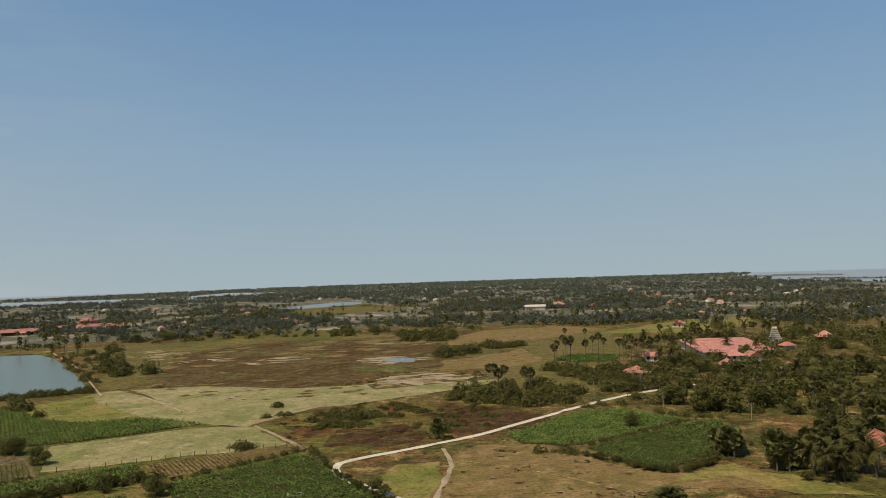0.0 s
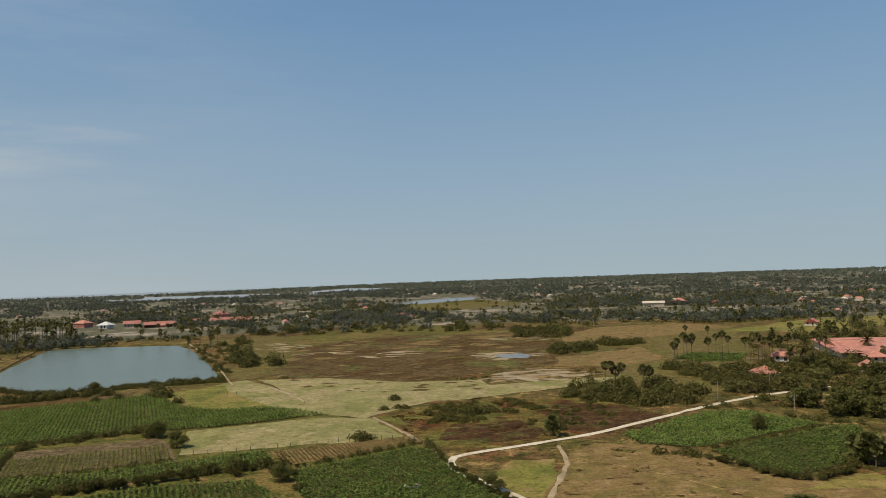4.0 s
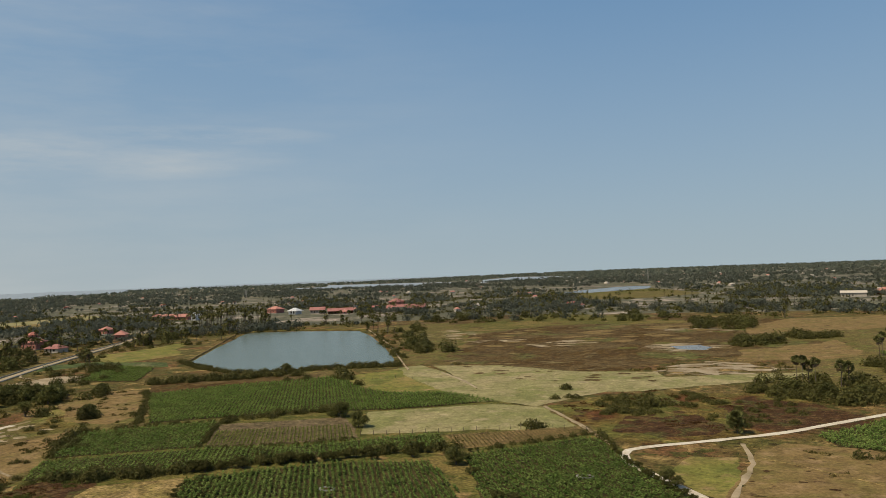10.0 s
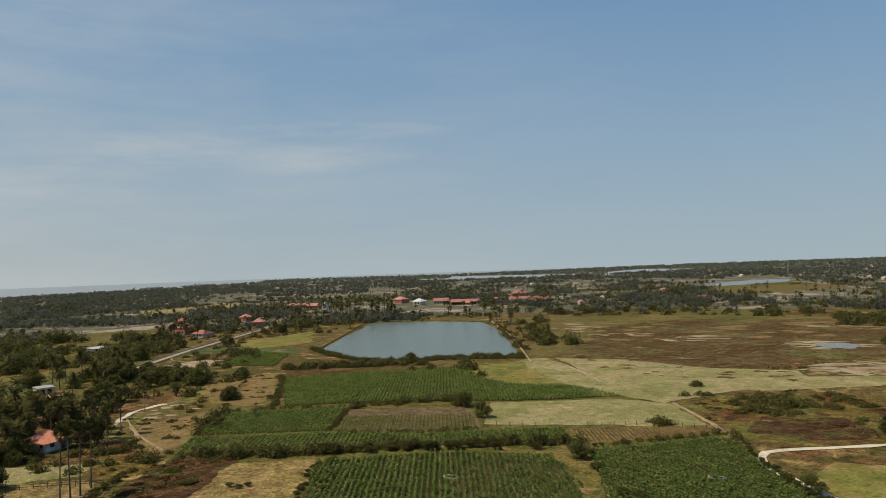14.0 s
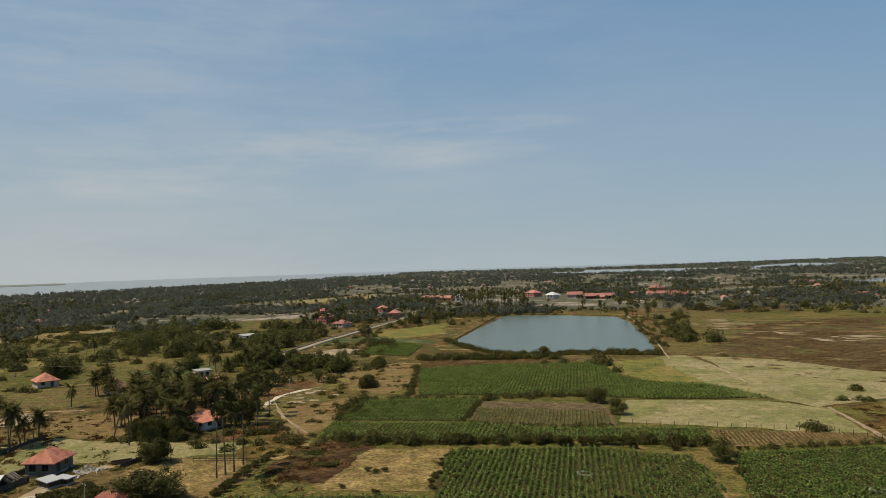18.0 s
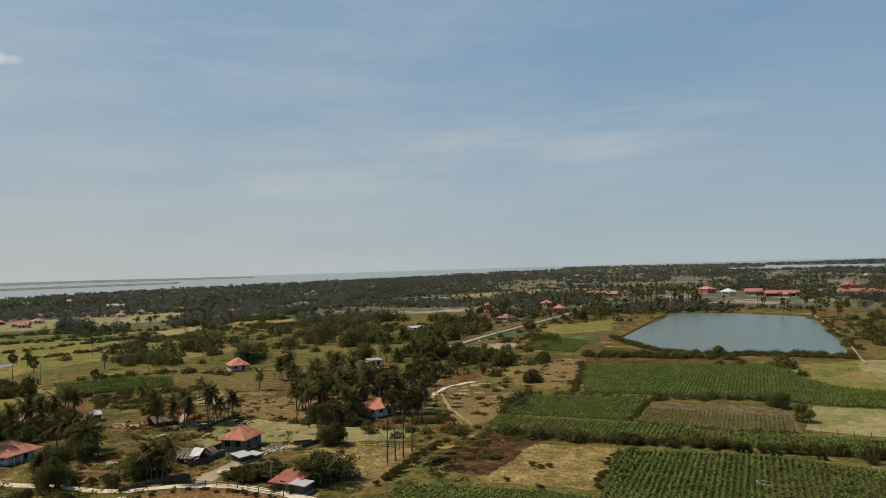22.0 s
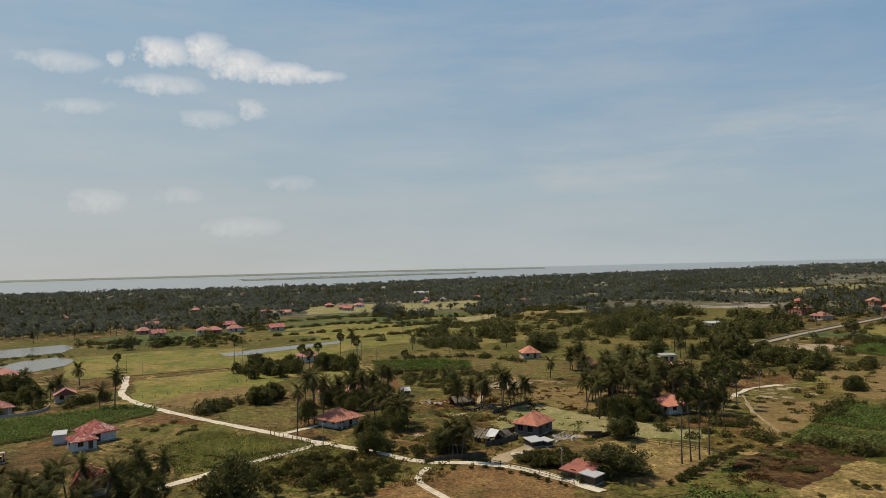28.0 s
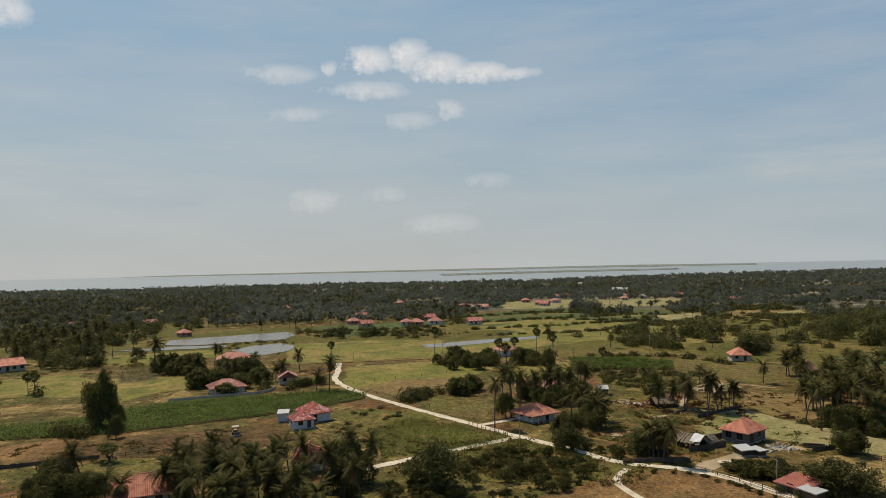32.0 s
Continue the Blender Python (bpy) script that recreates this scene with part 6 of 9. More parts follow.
scatter("coco", [(-374.7, 428.2), (-343.4, 426.4), (-362.5, 458.0), (-343.7, 480.0), (-373.6, 531.6), (-439.8, 516.8)], 70, 15.5)

# ---- small plants ----
CROP_Y = [(-128.1, 155.2), (-97.4, 170.9), (-87.5, 157.3), (-98.4, 150.8), (-119.3, 141.2)]
crop(CROP_Y, ROWS, 1.0, 0.55, 0.8, M_CROP_YOUNG, "rows of small young seedlings on brown soil", "seedlings")
crop([(-66.7, 164.3), (-35.4, 181.5), (-32.5, 176.0), (-35.9, 171.9), (-58.6, 153.4)], ROWS, 0.95, 0.6, 0.62, M_STUBBLE, "rows of low dry yellowing crop plants", "stubble")

PLOT = [(-292.0, -148.2), (-298.8, -136.6), (-261.7, -118.2), (-253.9, -128.1)]
patch("field_plot", PLOT, 0.05, M_DUSTY, "small square plot of bare tilled soil", "field", 3, 0.4)
crop(PLOT, (-0.55, 0.83), 2.3, 0.8, 1.0, M_CROP_YOUNG, "wide rows of young vegetables on bare soil", "vegetables")
YARD_CROP = [(-149.4, -20.3), (-173.5, -26.9), (-189.0, -19.2), (-179.8, -5.2), (-170.0, 5.9), (-164.4, 7.1), (-155.5, -5.7)]
crop(YARD_CROP, ROWS, 0.85, 0.65, 0.85, M_CROP_YOUNG, "patch of low yellow-green leafy crop", "crop")

# ---- far country: meadows, lagoon, woods ----
FAR_OPEN = []
FAR_OPEN.append(("meadow", M_GREEN, [(-365.0, 64.0), (-439.9, 83.1), (-437.1, 122.5), (-417.3, 146.0), (-367.1, 143.4), (-339.0, 87.4)]))
FAR_OPEN.append(("meadow", M_GREEN, [(-462.8, 20.2), (-472.4, 56.2), (-461.7, 87.2), (-362.8, 66.0), (-389.6, 16.9)]))
FAR_OPEN.append(("meadow", M_STRAW, [(-548.9, 179.2), (-563.5, 206.7), (-540.2, 235.0), (-472.0, 210.2), (-494.5, 173.2)]))
FAR_OPEN.append(("meadow", M_STRAW, [(-612.8, 435.1), (-734.4, 530.4), (-784.2, 707.4), (-667.4, 625.2), (-640.9, 526.2)]))
FAR_OPEN.append(("meadow", M_GREEN, [(-299.3, 268.9), (-332.7, 303.7), (-320.7, 351.0), (-279.9, 315.3), (-284.6, 280.1)]))
FAR_OPEN.append(("meadow", M_STRAW, [(-443.1, 437.2), (-401.2, 459.6), (-404.0, 498.3), (-357.7, 460.9), (-385.8, 410.2)]))
FAR_OPEN.append(("meadow", M_GREEN, [(-319.7, -16.0), (-372.0, -13.8), (-388.9, 33.7), (-446.0, 72.9), (-468.6, 101.6), (-428.1, 102.4), (-367.9, 57.1), (-327.7, 13.1)]))
FAR_OPEN.append(("meadow", M_GREEN, [(-297.3, -81.2), (-372.2, -95.6), (-385.7, -62.5), (-381.0, -18.8), (-312.0, -15.6), (-303.1, -58.8)]))
FAR_OPEN.append(("meadow", M_GREEN, [(-233.9, -43.7), (-285.9, -53.3), (-297.6, -14.9), (-282.0, 6.8), (-255.4, -3.8), (-232.5, -27.1), (-233.3, -36.3)]))
FAR_OPEN.append(("meadow", M_OLIVE, [(-226.2, -37.0), (-232.1, -23.4), (-221.0, -8.6), (-209.4, 3.2), (-188.4, -0.2), (-202.5, -14.2), (-217.9, -27.1)]))
FAR_OPEN.append(("meadow", M_GREEN, [(-227.9, -154.4), (-267.9, -181.5), (-271.6, -163.9), (-264.3, -144.4), (-267.4, -122.3), (-265.8, -106.6), (-238.6, -97.7), (-231.2, -109.6), (-226.8, -116.7)]))
FAR_OPEN.append(("meadow", M_GREEN, [(-307.2, -208.0), (-333.8, -179.6), (-357.1, -125.8), (-328.6, -110.6), (-304.9, -144.3)]))
FAR_OPEN.append(("field", M_FALLOW, [(-146.7, -106.8), (-161.4, -109.5), (-168.8, -87.0), (-176.0, -72.2), (-183.6, -53.4), (-167.6, -42.1), (-157.0, -53.2), (-151.2, -78.0)]))
FAR_OPEN.append(("meadow", M_GREEN, [(-176.0, -27.6), (-179.9, -21.1), (-181.1, -9.4), (-166.4, 4.9), (-154.2, -8.2), (-148.9, -18.8)]))
FAR_OPEN.append(("meadow", M_STRAW, [(-200.6, -136.0), (-211.6, -143.4), (-215.0, -119.4), (-211.2, -113.8)]))
FAR_OPEN.append(("field", M_GREEN, [(-431.1, 0.9), (-511.2, 5.2), (-569.8, 84.7), (-533.8, 124.0), (-437.6, 58.1)]))
FAR_OPEN.append(("field", M_STRAW, [(-732.4, -117.9), (-813.6, -39.2), (-732.6, -35.4), (-671.0, -97.5)]))
FAR_OPEN.append(("meadow", M_PASTURE, [(-215.1, 197.8), (-192.8, 198.2), (-159.7, 163.8), (-165.1, 146.8), (-180.5, 141.8), (-207.9, 163.6)]))
FAR_OPEN.append(("field", M_PASTURE, [(-147.7, 75.9), (-137.1, 80.7), (-130.3, 85.1), (-114.0, 70.5), (-113.6, 63.2), (-121.3, 61.6)]))
FAR_OPEN.append(("field", M_MEADOW, [(-195.1, 57.6), (-193.9, 69.6), (-164.6, 82.4), (-144.6, 96.2), (-138.6, 92.2), (-151.3, 75.7), (-173.1, 67.9)]))
FAR_OPEN.append(("meadow", M_OLIVE, [(-197.7, 71.0), (-218.0, 80.2), (-212.7, 93.0), (-179.9, 80.1)]))
FAR_OPEN.append(("meadow", M_STRAW, [(-761.1, 523.6), (-696.9, 615.5), (-630.3, 662.3), (-626.0, 567.4), (-667.0, 518.8)]))
FAR_OPEN.append(("meadow", M_GREEN, [(-318.1, 287.7), (-328.0, 330.1), (-327.3, 376.1), (-304.8, 337.9), (-288.6, 286.3)]))
FAR_OPEN.append(("flat", M_LUSH, [(-288.6, 986.8), (-222.2, 1113.5), (-129.7, 1217.6), (-43.6, 973.0), (-87.2, 955.3), (-193.3, 967.8)]))
FAR_OPEN.append(("meadow", M_OLIVE, [(6.0, 395.8), (27.6, 504.8), (92.8, 541.2), (118.1, 489.8), (96.1, 413.1), (64.0, 376.3)]))
FAR_OPEN.append(("meadow", M_GREEN, [(35.5, 333.1), (46.6, 358.6), (80.9, 364.9), (80.4, 339.9), (53.3, 318.3)]))
FAR_OPEN.append(("meadow", M_GREEN, [(102.7, 472.0), (183.2, 560.2), (249.8, 583.0), (216.6, 497.0), (153.8, 449.8)]))
FAR_OPEN.append(("meadow", M_GREEN, [(-143.8, 245.7), (-128.7, 281.9), (-101.9, 247.5), (-81.6, 221.4), (-105.0, 215.6), (-123.1, 228.0)]))
FAR_OPEN.append(("meadow", M_OLIVE, [(-196.8, 205.5), (-221.0, 229.3), (-189.0, 256.1), (-152.0, 260.0), (-147.6, 247.9), (-174.3, 228.7)]))
FAR_OPEN.append(("field", M_PASTURE, [(31.3, 156.4), (36.0, 151.4), (42.4, 142.5), (55.8, 149.5), (65.1, 138.6), (64.7, 129.9), (46.5, 133.0), (32.1, 135.9)]))
FAR_OPEN.append(("field", M_PASTURE, [(-8.2, 133.8), (1.4, 152.3), (16.1, 170.7), (26.7, 156.8), (32.6, 137.6), (34.8, 127.4), (14.2, 117.4)]))
FAR_OPEN.append(("meadow", M_GREEN, [(-13.8, 145.2), (-9.4, 157.9), (-0.9, 159.5), (-0.9, 144.2), (-3.0, 130.1), (-8.2, 133.8)]))
FAR_OPEN.append(("meadow", M_OLIVE, [(-216.6, 828.4), (-180.9, 988.3), (-80.5, 1083.0), (-38.5, 950.8), (-94.5, 860.4)]))
FAR_OPEN.append(("field", M_SHRUB, [(-178.1, -34.2), (-195.9, -35.3), (-206.8, -26.1), (-194.2, -12.6), (-183.1, -10.5), (-179.3, -20.0), (-175.5, -27.7)]))
FAR_OPEN.append(("field", M_STRAW, [(-133.8, 59.6), (-148.6, 67.8), (-149.4, 74.3), (-139.4, 85.8), (-135.2, 85.7), (-124.4, 72.2), (-120.8, 58.8)]))
FAR_OPEN.append(("meadow", M_MEADOW, [(-176.2, 51.3), (-188.4, 59.9), (-180.2, 75.0), (-163.3, 85.5), (-149.5, 94.9), (-143.1, 90.0), (-150.7, 75.0), (-163.9, 61.4), (-166.1, 50.0)]))
DIRT = [(-181.7, 118.5), (-197.9, 146.7), (-201.3, 174.6), (-190.3, 194.5), (-156.0, 158.7), (-163.0, 151.0), (-163.3, 143.3), (-150.2, 122.5), (-137.2, 105.3), (-144.3, 95.1)]
FAR_OPEN.append(("field", M_OLIVE, DIRT))
FAR_OPEN.append(("meadow", M_LUSH, [(-148.9, -10.0), (-162.2, -8.9), (-168.5, 9.3), (-158.0, 22.0), (-137.5, 33.7), (-128.5, 23.4), (-131.0, 7.0), (-138.6, -6.8)]))
FAR_OPEN.append(("field", M_SHRUB, [(-137.6, 84.2), (-166.5, 110.5), (-172.8, 127.6), (-161.8, 142.5), (-151.8, 128.3), (-145.1, 112.9), (-131.7, 94.4)]))
FAR_OPEN.append(("field", M_SHRUB, [(-183.6, 143.2), (-197.4, 167.2), (-201.5, 182.9), (-189.7, 175.0), (-175.4, 154.7), (-172.9, 144.3)]))
M_GREENCROP = surface("far_green_crop", (0.085, 0.105, 0.028), (((0.06, 0.08, 0.022), 8, 0.45, 0.6), ((0.13, 0.13, 0.045), 20, 0.52, 0.66)), bump=0.4, bump_size=1.5)
FAR_OPEN.append(("field", M_GREENCROP, [(-562.3, -20.4), (-615.7, 72.8), (-590.5, 105.9), (-532.2, 5.4)]))
FAR_OPEN.append(("field", M_GREENCROP, [(-516.2, -14.8), (-524.7, 13.4), (-569.8, 106.5), (-542.6, 113.7), (-488.2, 20.0)]))
FAR_OPEN.append(("field", M_GREENCROP, [(-464.3, -9.8), (-497.8, 58.7), (-513.8, 115.4), (-493.4, 114.5), (-449.4, 39.1)]))
FAR_OPEN.append(("field", M_GREENCROP, [(-419.9, 4.1), (-435.3, 51.2), (-465.2, 97.3), (-444.0, 99.6), (-399.7, 40.8)]))
FAR_OPEN.append(("field", M_GREENCROP, [(-628.6, 27.6), (-612.7, 76.8), (-563.5, 145.8), (-530.0, 137.1), (-570.6, 71.5)]))
FAR_OPEN.append(("field", M_GREENCROP, [(-540.1, 23.7), (-520.8, 81.5), (-485.2, 136.1), (-455.9, 127.8), (-489.6, 76.5)]))
FAR_OPEN.append(("field", M_GREENCROP, [(-474.5, -114.1), (-492.2, -75.6), (-498.8, -24.4), (-471.4, -23.1), (-437.4, -84.5)]))
FAR_OPEN.append(("field", M_GREENCROP, [(-400.8, -238.4), (-418.1, -197.6), (-395.2, -186.9), (-378.6, -219.0)]))
FAR_OPEN.append(("field", M_GREENCROP, [(-286.7, 134.5), (-292.4, 159.6), (-273.3, 165.9), (-263.8, 143.8)]))
NAMES = {"meadow": "open grazed grassland", "field": "open farm field", "flat": "low open ground beside a lake"}
for kind, mat, outline in FAR_OPEN:
    far = math.hypot(*outline[0])
    patch(kind + "_open", outline, 0.02, mat, NAMES[kind], kind, max(3, far / 70), max(1.0, far / 110))
# smaller plots and weedy ground: name, material, label, category, unevenness, outline
DETAIL = [
    ('pasture_wide', M_PASTURE, 'dry grazed pasture with dark weed spots', 'field', 2.0, [(3.0, 165.9), (9.5, 173.9), (23.2, 170.6), (31.1, 160.2), (35.6, 146.2), (47.8, 142.3), (57.2, 136.6), (48.0, 132.3), (5.8, 132.4), (-1.2, 132.4), (1.2, 151.7)]),
    ('ground_grove', M_LUSH, 'shaded weedy ground under a coconut grove', 'ground', 4.0, [(-323.0, -218.7), (-310.0, -187.0), (-317.4, -173.3), (-374.5, -192.3), (-396.2, -193.1), (-455.3, -252.1), (-466.9, -233.9), (-457.6, -186.7), (-516.4, -181.7), (-597.7, -195.8), (-788.8, -277.1), (-832.7, -563.1)]),
    ('grass_rough', M_OLIVE, 'rough dry grass east of the marsh', 'meadow', 4.0, [(13.3, 256.1), (18.2, 299.8), (57.2, 410.0), (106.2, 427.7), (81.8, 321.0), (59.6, 258.8), (32.8, 239.9)]),
    ('weeds_dark', M_MARSH, 'dark brown-olive weeds below the pond bank', 'weeds', 2.0, [(-199.3, 205.6), (-211.4, 220.2), (-211.1, 247.2), (-177.7, 247.1), (-157.3, 256.4), (-143.3, 227.6), (-170.5, 223.4), (-178.0, 208.3)]),
    ('meadow_small', M_GREEN, 'small bright green plot', 'meadow', 1, [(-204.2, 166.2), (-202.9, 177.1), (-194.1, 168.6), (-197.2, 162.3)]),
    ('field_strip_green', M_GREENCROP, 'strip of dark green crop by the lane', 'field', 1, [(-303.3, 244.3), (-294.0, 265.0), (-247.9, 268.1), (-261.4, 282.7), (-310.2, 278.0), (-323.9, 261.0)]),
    ('field_dry', M_PASTURE, 'dry brown fallow ground beside the crop', 'field', 2, [(-182.5, 167.1), (-199.5, 187.3), (-201.4, 206.5), (-175.7, 181.1), (-164.6, 167.5)]),
    ('weeds_rust', M_RUST, 'dark rust-brown weeds beside the sandy road', 'weeds', 3, [(-29.5, 177.9), (-27.8, 195.2), (-10.9, 201.5), (-3.1, 185.5), (-7.3, 177.6), (-19.7, 173.1)]),
    ('weeds_green', M_LUSH, 'low green weeds on rough ground', 'weeds', 3, [(-31.2, 198.4), (-31.6, 224.3), (-20.9, 235.7), (-14.5, 212.9), (-19.1, 195.0)]),
    ('grass_marsh', M_LUSH, 'green grassy strip at the edge of the marsh', 'meadow', 5, [(-196.6, 414.4), (-180.9, 472.8), (-159.4, 607.9), (-61.0, 573.2), (-55.2, 517.2), (-139.4, 530.8), (-160.7, 419.5)]),
    ('meadow_wide', M_GREEN, 'wide pale green meadow', 'meadow', 4, [(-463.0, 15.3), (-495.1, 33.6), (-499.5, 71.0), (-461.2, 90.8), (-391.7, 71.1), (-362.7, 56.1), (-369.8, 33.8), (-393.4, 26.6)]),
    ('lawn_green', M_GREEN, 'bright green lawn behind palms', 'meadow', 1.5, [(-270.2, 11.0), (-285.7, 19.1), (-289.3, 28.1), (-290.4, 35.4), (-266.6, 35.0), (-248.7, 24.0), (-242.8, 14.7)]),
    ('weeds_field', M_LUSH, 'dark weedy green field', 'field', 1.5, [(-259.3, 39.9), (-258.4, 59.2), (-233.5, 53.8), (-233.7, 38.2)]),
    ('field_dry', M_OLIVE, 'dry olive-brown field beyond the road', 'field', 2, [(-283.0, 72.2), (-298.0, 77.2), (-268.9, 108.4), (-227.1, 92.4), (-238.7, 80.1)]),
    ('field_dry', M_PASTURE, 'dry brown plot under coconut palms', 'field', 2, [(-219.5, 77.2), (-208.9, 97.0), (-179.9, 85.4), (-184.7, 72.5), (-197.7, 71.0)]),
    ('sand_yard', M_TRACK, 'bare pale sandy plot behind palms', 'sand', 1, [(-224.6, 63.5), (-234.6, 76.8), (-227.4, 80.0), (-217.6, 68.6)]),
    ('scrub_dark', M_SHRUB, 'dark scrubby ground round a hut', 'scrub', 2, [(-212.7, 37.5), (-224.1, 51.3), (-207.8, 59.8), (-191.1, 52.0), (-196.7, 40.7)]),
    ('weeds_rust', M_RUST, 'dark rust-brown weeds beside a straw field', 'weeds', 2, [(-126.5, 86.1), (-130.7, 95.9), (-134.5, 105.3), (-125.2, 116.1), (-120.6, 110.1), (-117.3, 100.6), (-112.0, 86.0), (-117.5, 81.9)]),
    ('weeds_green', M_LUSH, 'rough green weeds between yard and fields', 'weeds', 1.5, [(-114.6, 57.0), (-117.5, 67.8), (-125.1, 83.0), (-116.8, 81.4), (-110.4, 83.4), (-104.1, 81.1), (-112.0, 69.3), (-110.9, 60.5)]),
    ('rough_ground', M_PASTURE, 'dry trodden brown ground with sandy paths', 'field', 2, [(-175.5, 126.2), (-171.7, 148.2), (-147.8, 121.5), (-142.3, 107.9), (-149.0, 106.9)]),
    ('meadow_small', M_GREEN, 'small bright green plot by bushes', 'meadow', 1, [(-193.9, 156.2), (-210.6, 176.5), (-206.1, 185.1), (-193.0, 169.4)]),
    ('scrub_green', M_LUSH, 'green scrub with bushes', 'scrub', 5, [(-433.4, 122.4), (-493.8, 166.8), (-492.5, 212.5), (-450.5, 254.5), (-356.5, 227.4), (-331.6, 186.9), (-359.4, 142.1), (-399.4, 128.3)]),
    ('meadow_far', M_MEADOW, 'pale dry meadow among woods', 'meadow', 6, [(-753.3, 533.3), (-751.1, 695.2), (-684.2, 633.1), (-688.7, 503.7)]),
    ('meadow_far', M_MEADOW, 'pale green far meadow', 'meadow', 5, [(-722.5, 24.2), (-759.2, 70.1), (-731.8, 128.6), (-739.3, 192.8), (-696.8, 219.1), (-618.1, 161.0), (-626.4, 77.2), (-612.8, 20.5)]),
    ('meadow_far', M_MEADOW, 'pale green far meadow', 'meadow', 3, [(-516.6, 123.1), (-547.9, 172.0), (-511.1, 164.5), (-477.3, 120.6)]),
    ('meadow_far', M_MEADOW, 'pale green far meadow', 'meadow', 3, [(-500.0, 189.6), (-548.5, 236.8), (-488.7, 215.2), (-463.6, 179.7)]),
    ('field_strip_green', M_GREENCROP, 'strip of dark green crop beyond a meadow', 'field', 1.5, [(-405.1, -89.5), (-426.5, -47.3), (-445.3, -51.1), (-435.8, -94.5)]),
    ('lawn_green', M_GREEN, 'bright green lawn beside the road', 'meadow', 1.5, [(-262.3, -177.7), (-285.5, -159.5), (-237.2, -131.6), (-229.9, -155.8)]),
    ('lawn_green', M_GREEN, 'bright green lawn beside the walled house', 'meadow', 1.5, [(-250.0, -125.3), (-267.4, -109.4), (-250.1, -100.8), (-228.9, -106.3), (-216.9, -108.8)]),
    ('sand_yard', M_STRAW, 'bare sandy ground by the house wall', 'sand', 1.5, [(-218.9, -99.3), (-238.6, -98.7), (-229.8, -92.3), (-221.8, -90.0), (-213.2, -95.1)]),
    ('field_dry', M_BROWN, 'dry yellow-brown field below the crop', 'field', 1.5, [(-163.5, -110.9), (-170.6, -101.7), (-171.4, -95.2), (-158.7, -92.1), (-145.6, -98.8)]),
    ('field_fallow', M_FALLOW, 'dark brown fallow strip', 'field', 1.5, [(-158.3, -82.9), (-171.5, -87.0), (-176.6, -72.5), (-176.0, -62.4), (-162.1, -57.5), (-155.3, -67.5), (-151.1, -76.7)]),
    ('weeds_green', M_LUSH, 'rough green and brown weeds', 'weeds', 1.5, [(-137.4, -86.6), (-151.3, -81.7), (-152.9, -66.5), (-144.3, -62.8), (-137.0, -72.9), (-129.6, -79.6)]),
    ('pasture_brown', M_PASTURE, 'brown grazed pasture behind a post fence', 'field', 1.5, [(-233.6, -40.0), (-252.9, -29.4), (-256.2, -11.8), (-230.9, -8.9), (-221.8, -19.0), (-221.1, -32.7)]),
    ('pasture_brown', M_OLIVE, 'olive grazed pasture beside the road', 'meadow', 1.5, [(-211.0, -18.1), (-220.6, -3.4), (-202.7, 4.6), (-187.0, -0.2), (-192.5, -10.6)]),
    ('weeds_green', M_LUSH, 'dark rough weeds beside the road', 'weeds', 1.5, [(-194.4, -39.5), (-203.6, -30.2), (-195.3, -19.8), (-183.8, -13.0), (-178.1, -22.3), (-182.6, -35.8)]),
    ('field_dry', M_PASTURE, 'dry brown field beside the marsh', 'field', 4, [(0.8, 344.7), (19.5, 363.4), (45.1, 388.6), (45.9, 331.5), (28.6, 311.7), (0.6, 313.6)]),
    ('field_dry', M_PASTURE, 'long dry brown field before the woods', 'field', 4, [(1.6, 469.2), (33.1, 528.7), (92.8, 541.2), (118.0, 505.7), (62.2, 445.2), (6.5, 421.5)]),
    ('grass_rough', M_OLIVE, 'rough olive grass among bushes', 'meadow', 3, [(37.9, 275.4), (50.7, 300.2), (62.1, 269.5), (60.3, 245.7), (38.2, 238.7)]),
    ('grass_strip', M_GREEN, 'bright green grass strip beside a pasture', 'meadow', 1.5, [(41.8, 138.5), (53.5, 146.7), (59.1, 149.5), (59.8, 143.0), (66.1, 140.1), (71.9, 131.2), (74.6, 125.5), (60.8, 129.1), (55.1, 139.6)]),
]
DETAIL += [
    ('meadow_wedge', M_MEADOW, 'pale grazed meadow beside a farm track', 'meadow', 2, [(-132.5, 275.2), (-125.4, 284.2), (-106.2, 264.6), (-69.2, 212.3), (-74.7, 207.7), (-95.1, 226.3)]),
    ('grass_strip', M_OLIVE, 'green grass beside the pond bank', 'meadow', 6, [(-237.1, 489.4), (-203.0, 521.5), (-145.9, 396.0), (-134.9, 334.6), (-125.7, 287.3), (-134.5, 293.1)]),
    ('meadow_small', M_PASTURE, 'rough yellow-green grass beside the crop', 'meadow', 3, [(-212.1, 179.7), (-218.5, 204.9), (-204.1, 208.8), (-170.5, 175.6), (-166.6, 157.5), (-182.8, 156.8)]),
]
for name, mat, label, category, amp, outline in DETAIL:
    patch(name, outline, 0.024, mat, label, category, max(2.5, math.hypot(*outline[0]) / 70), amp)
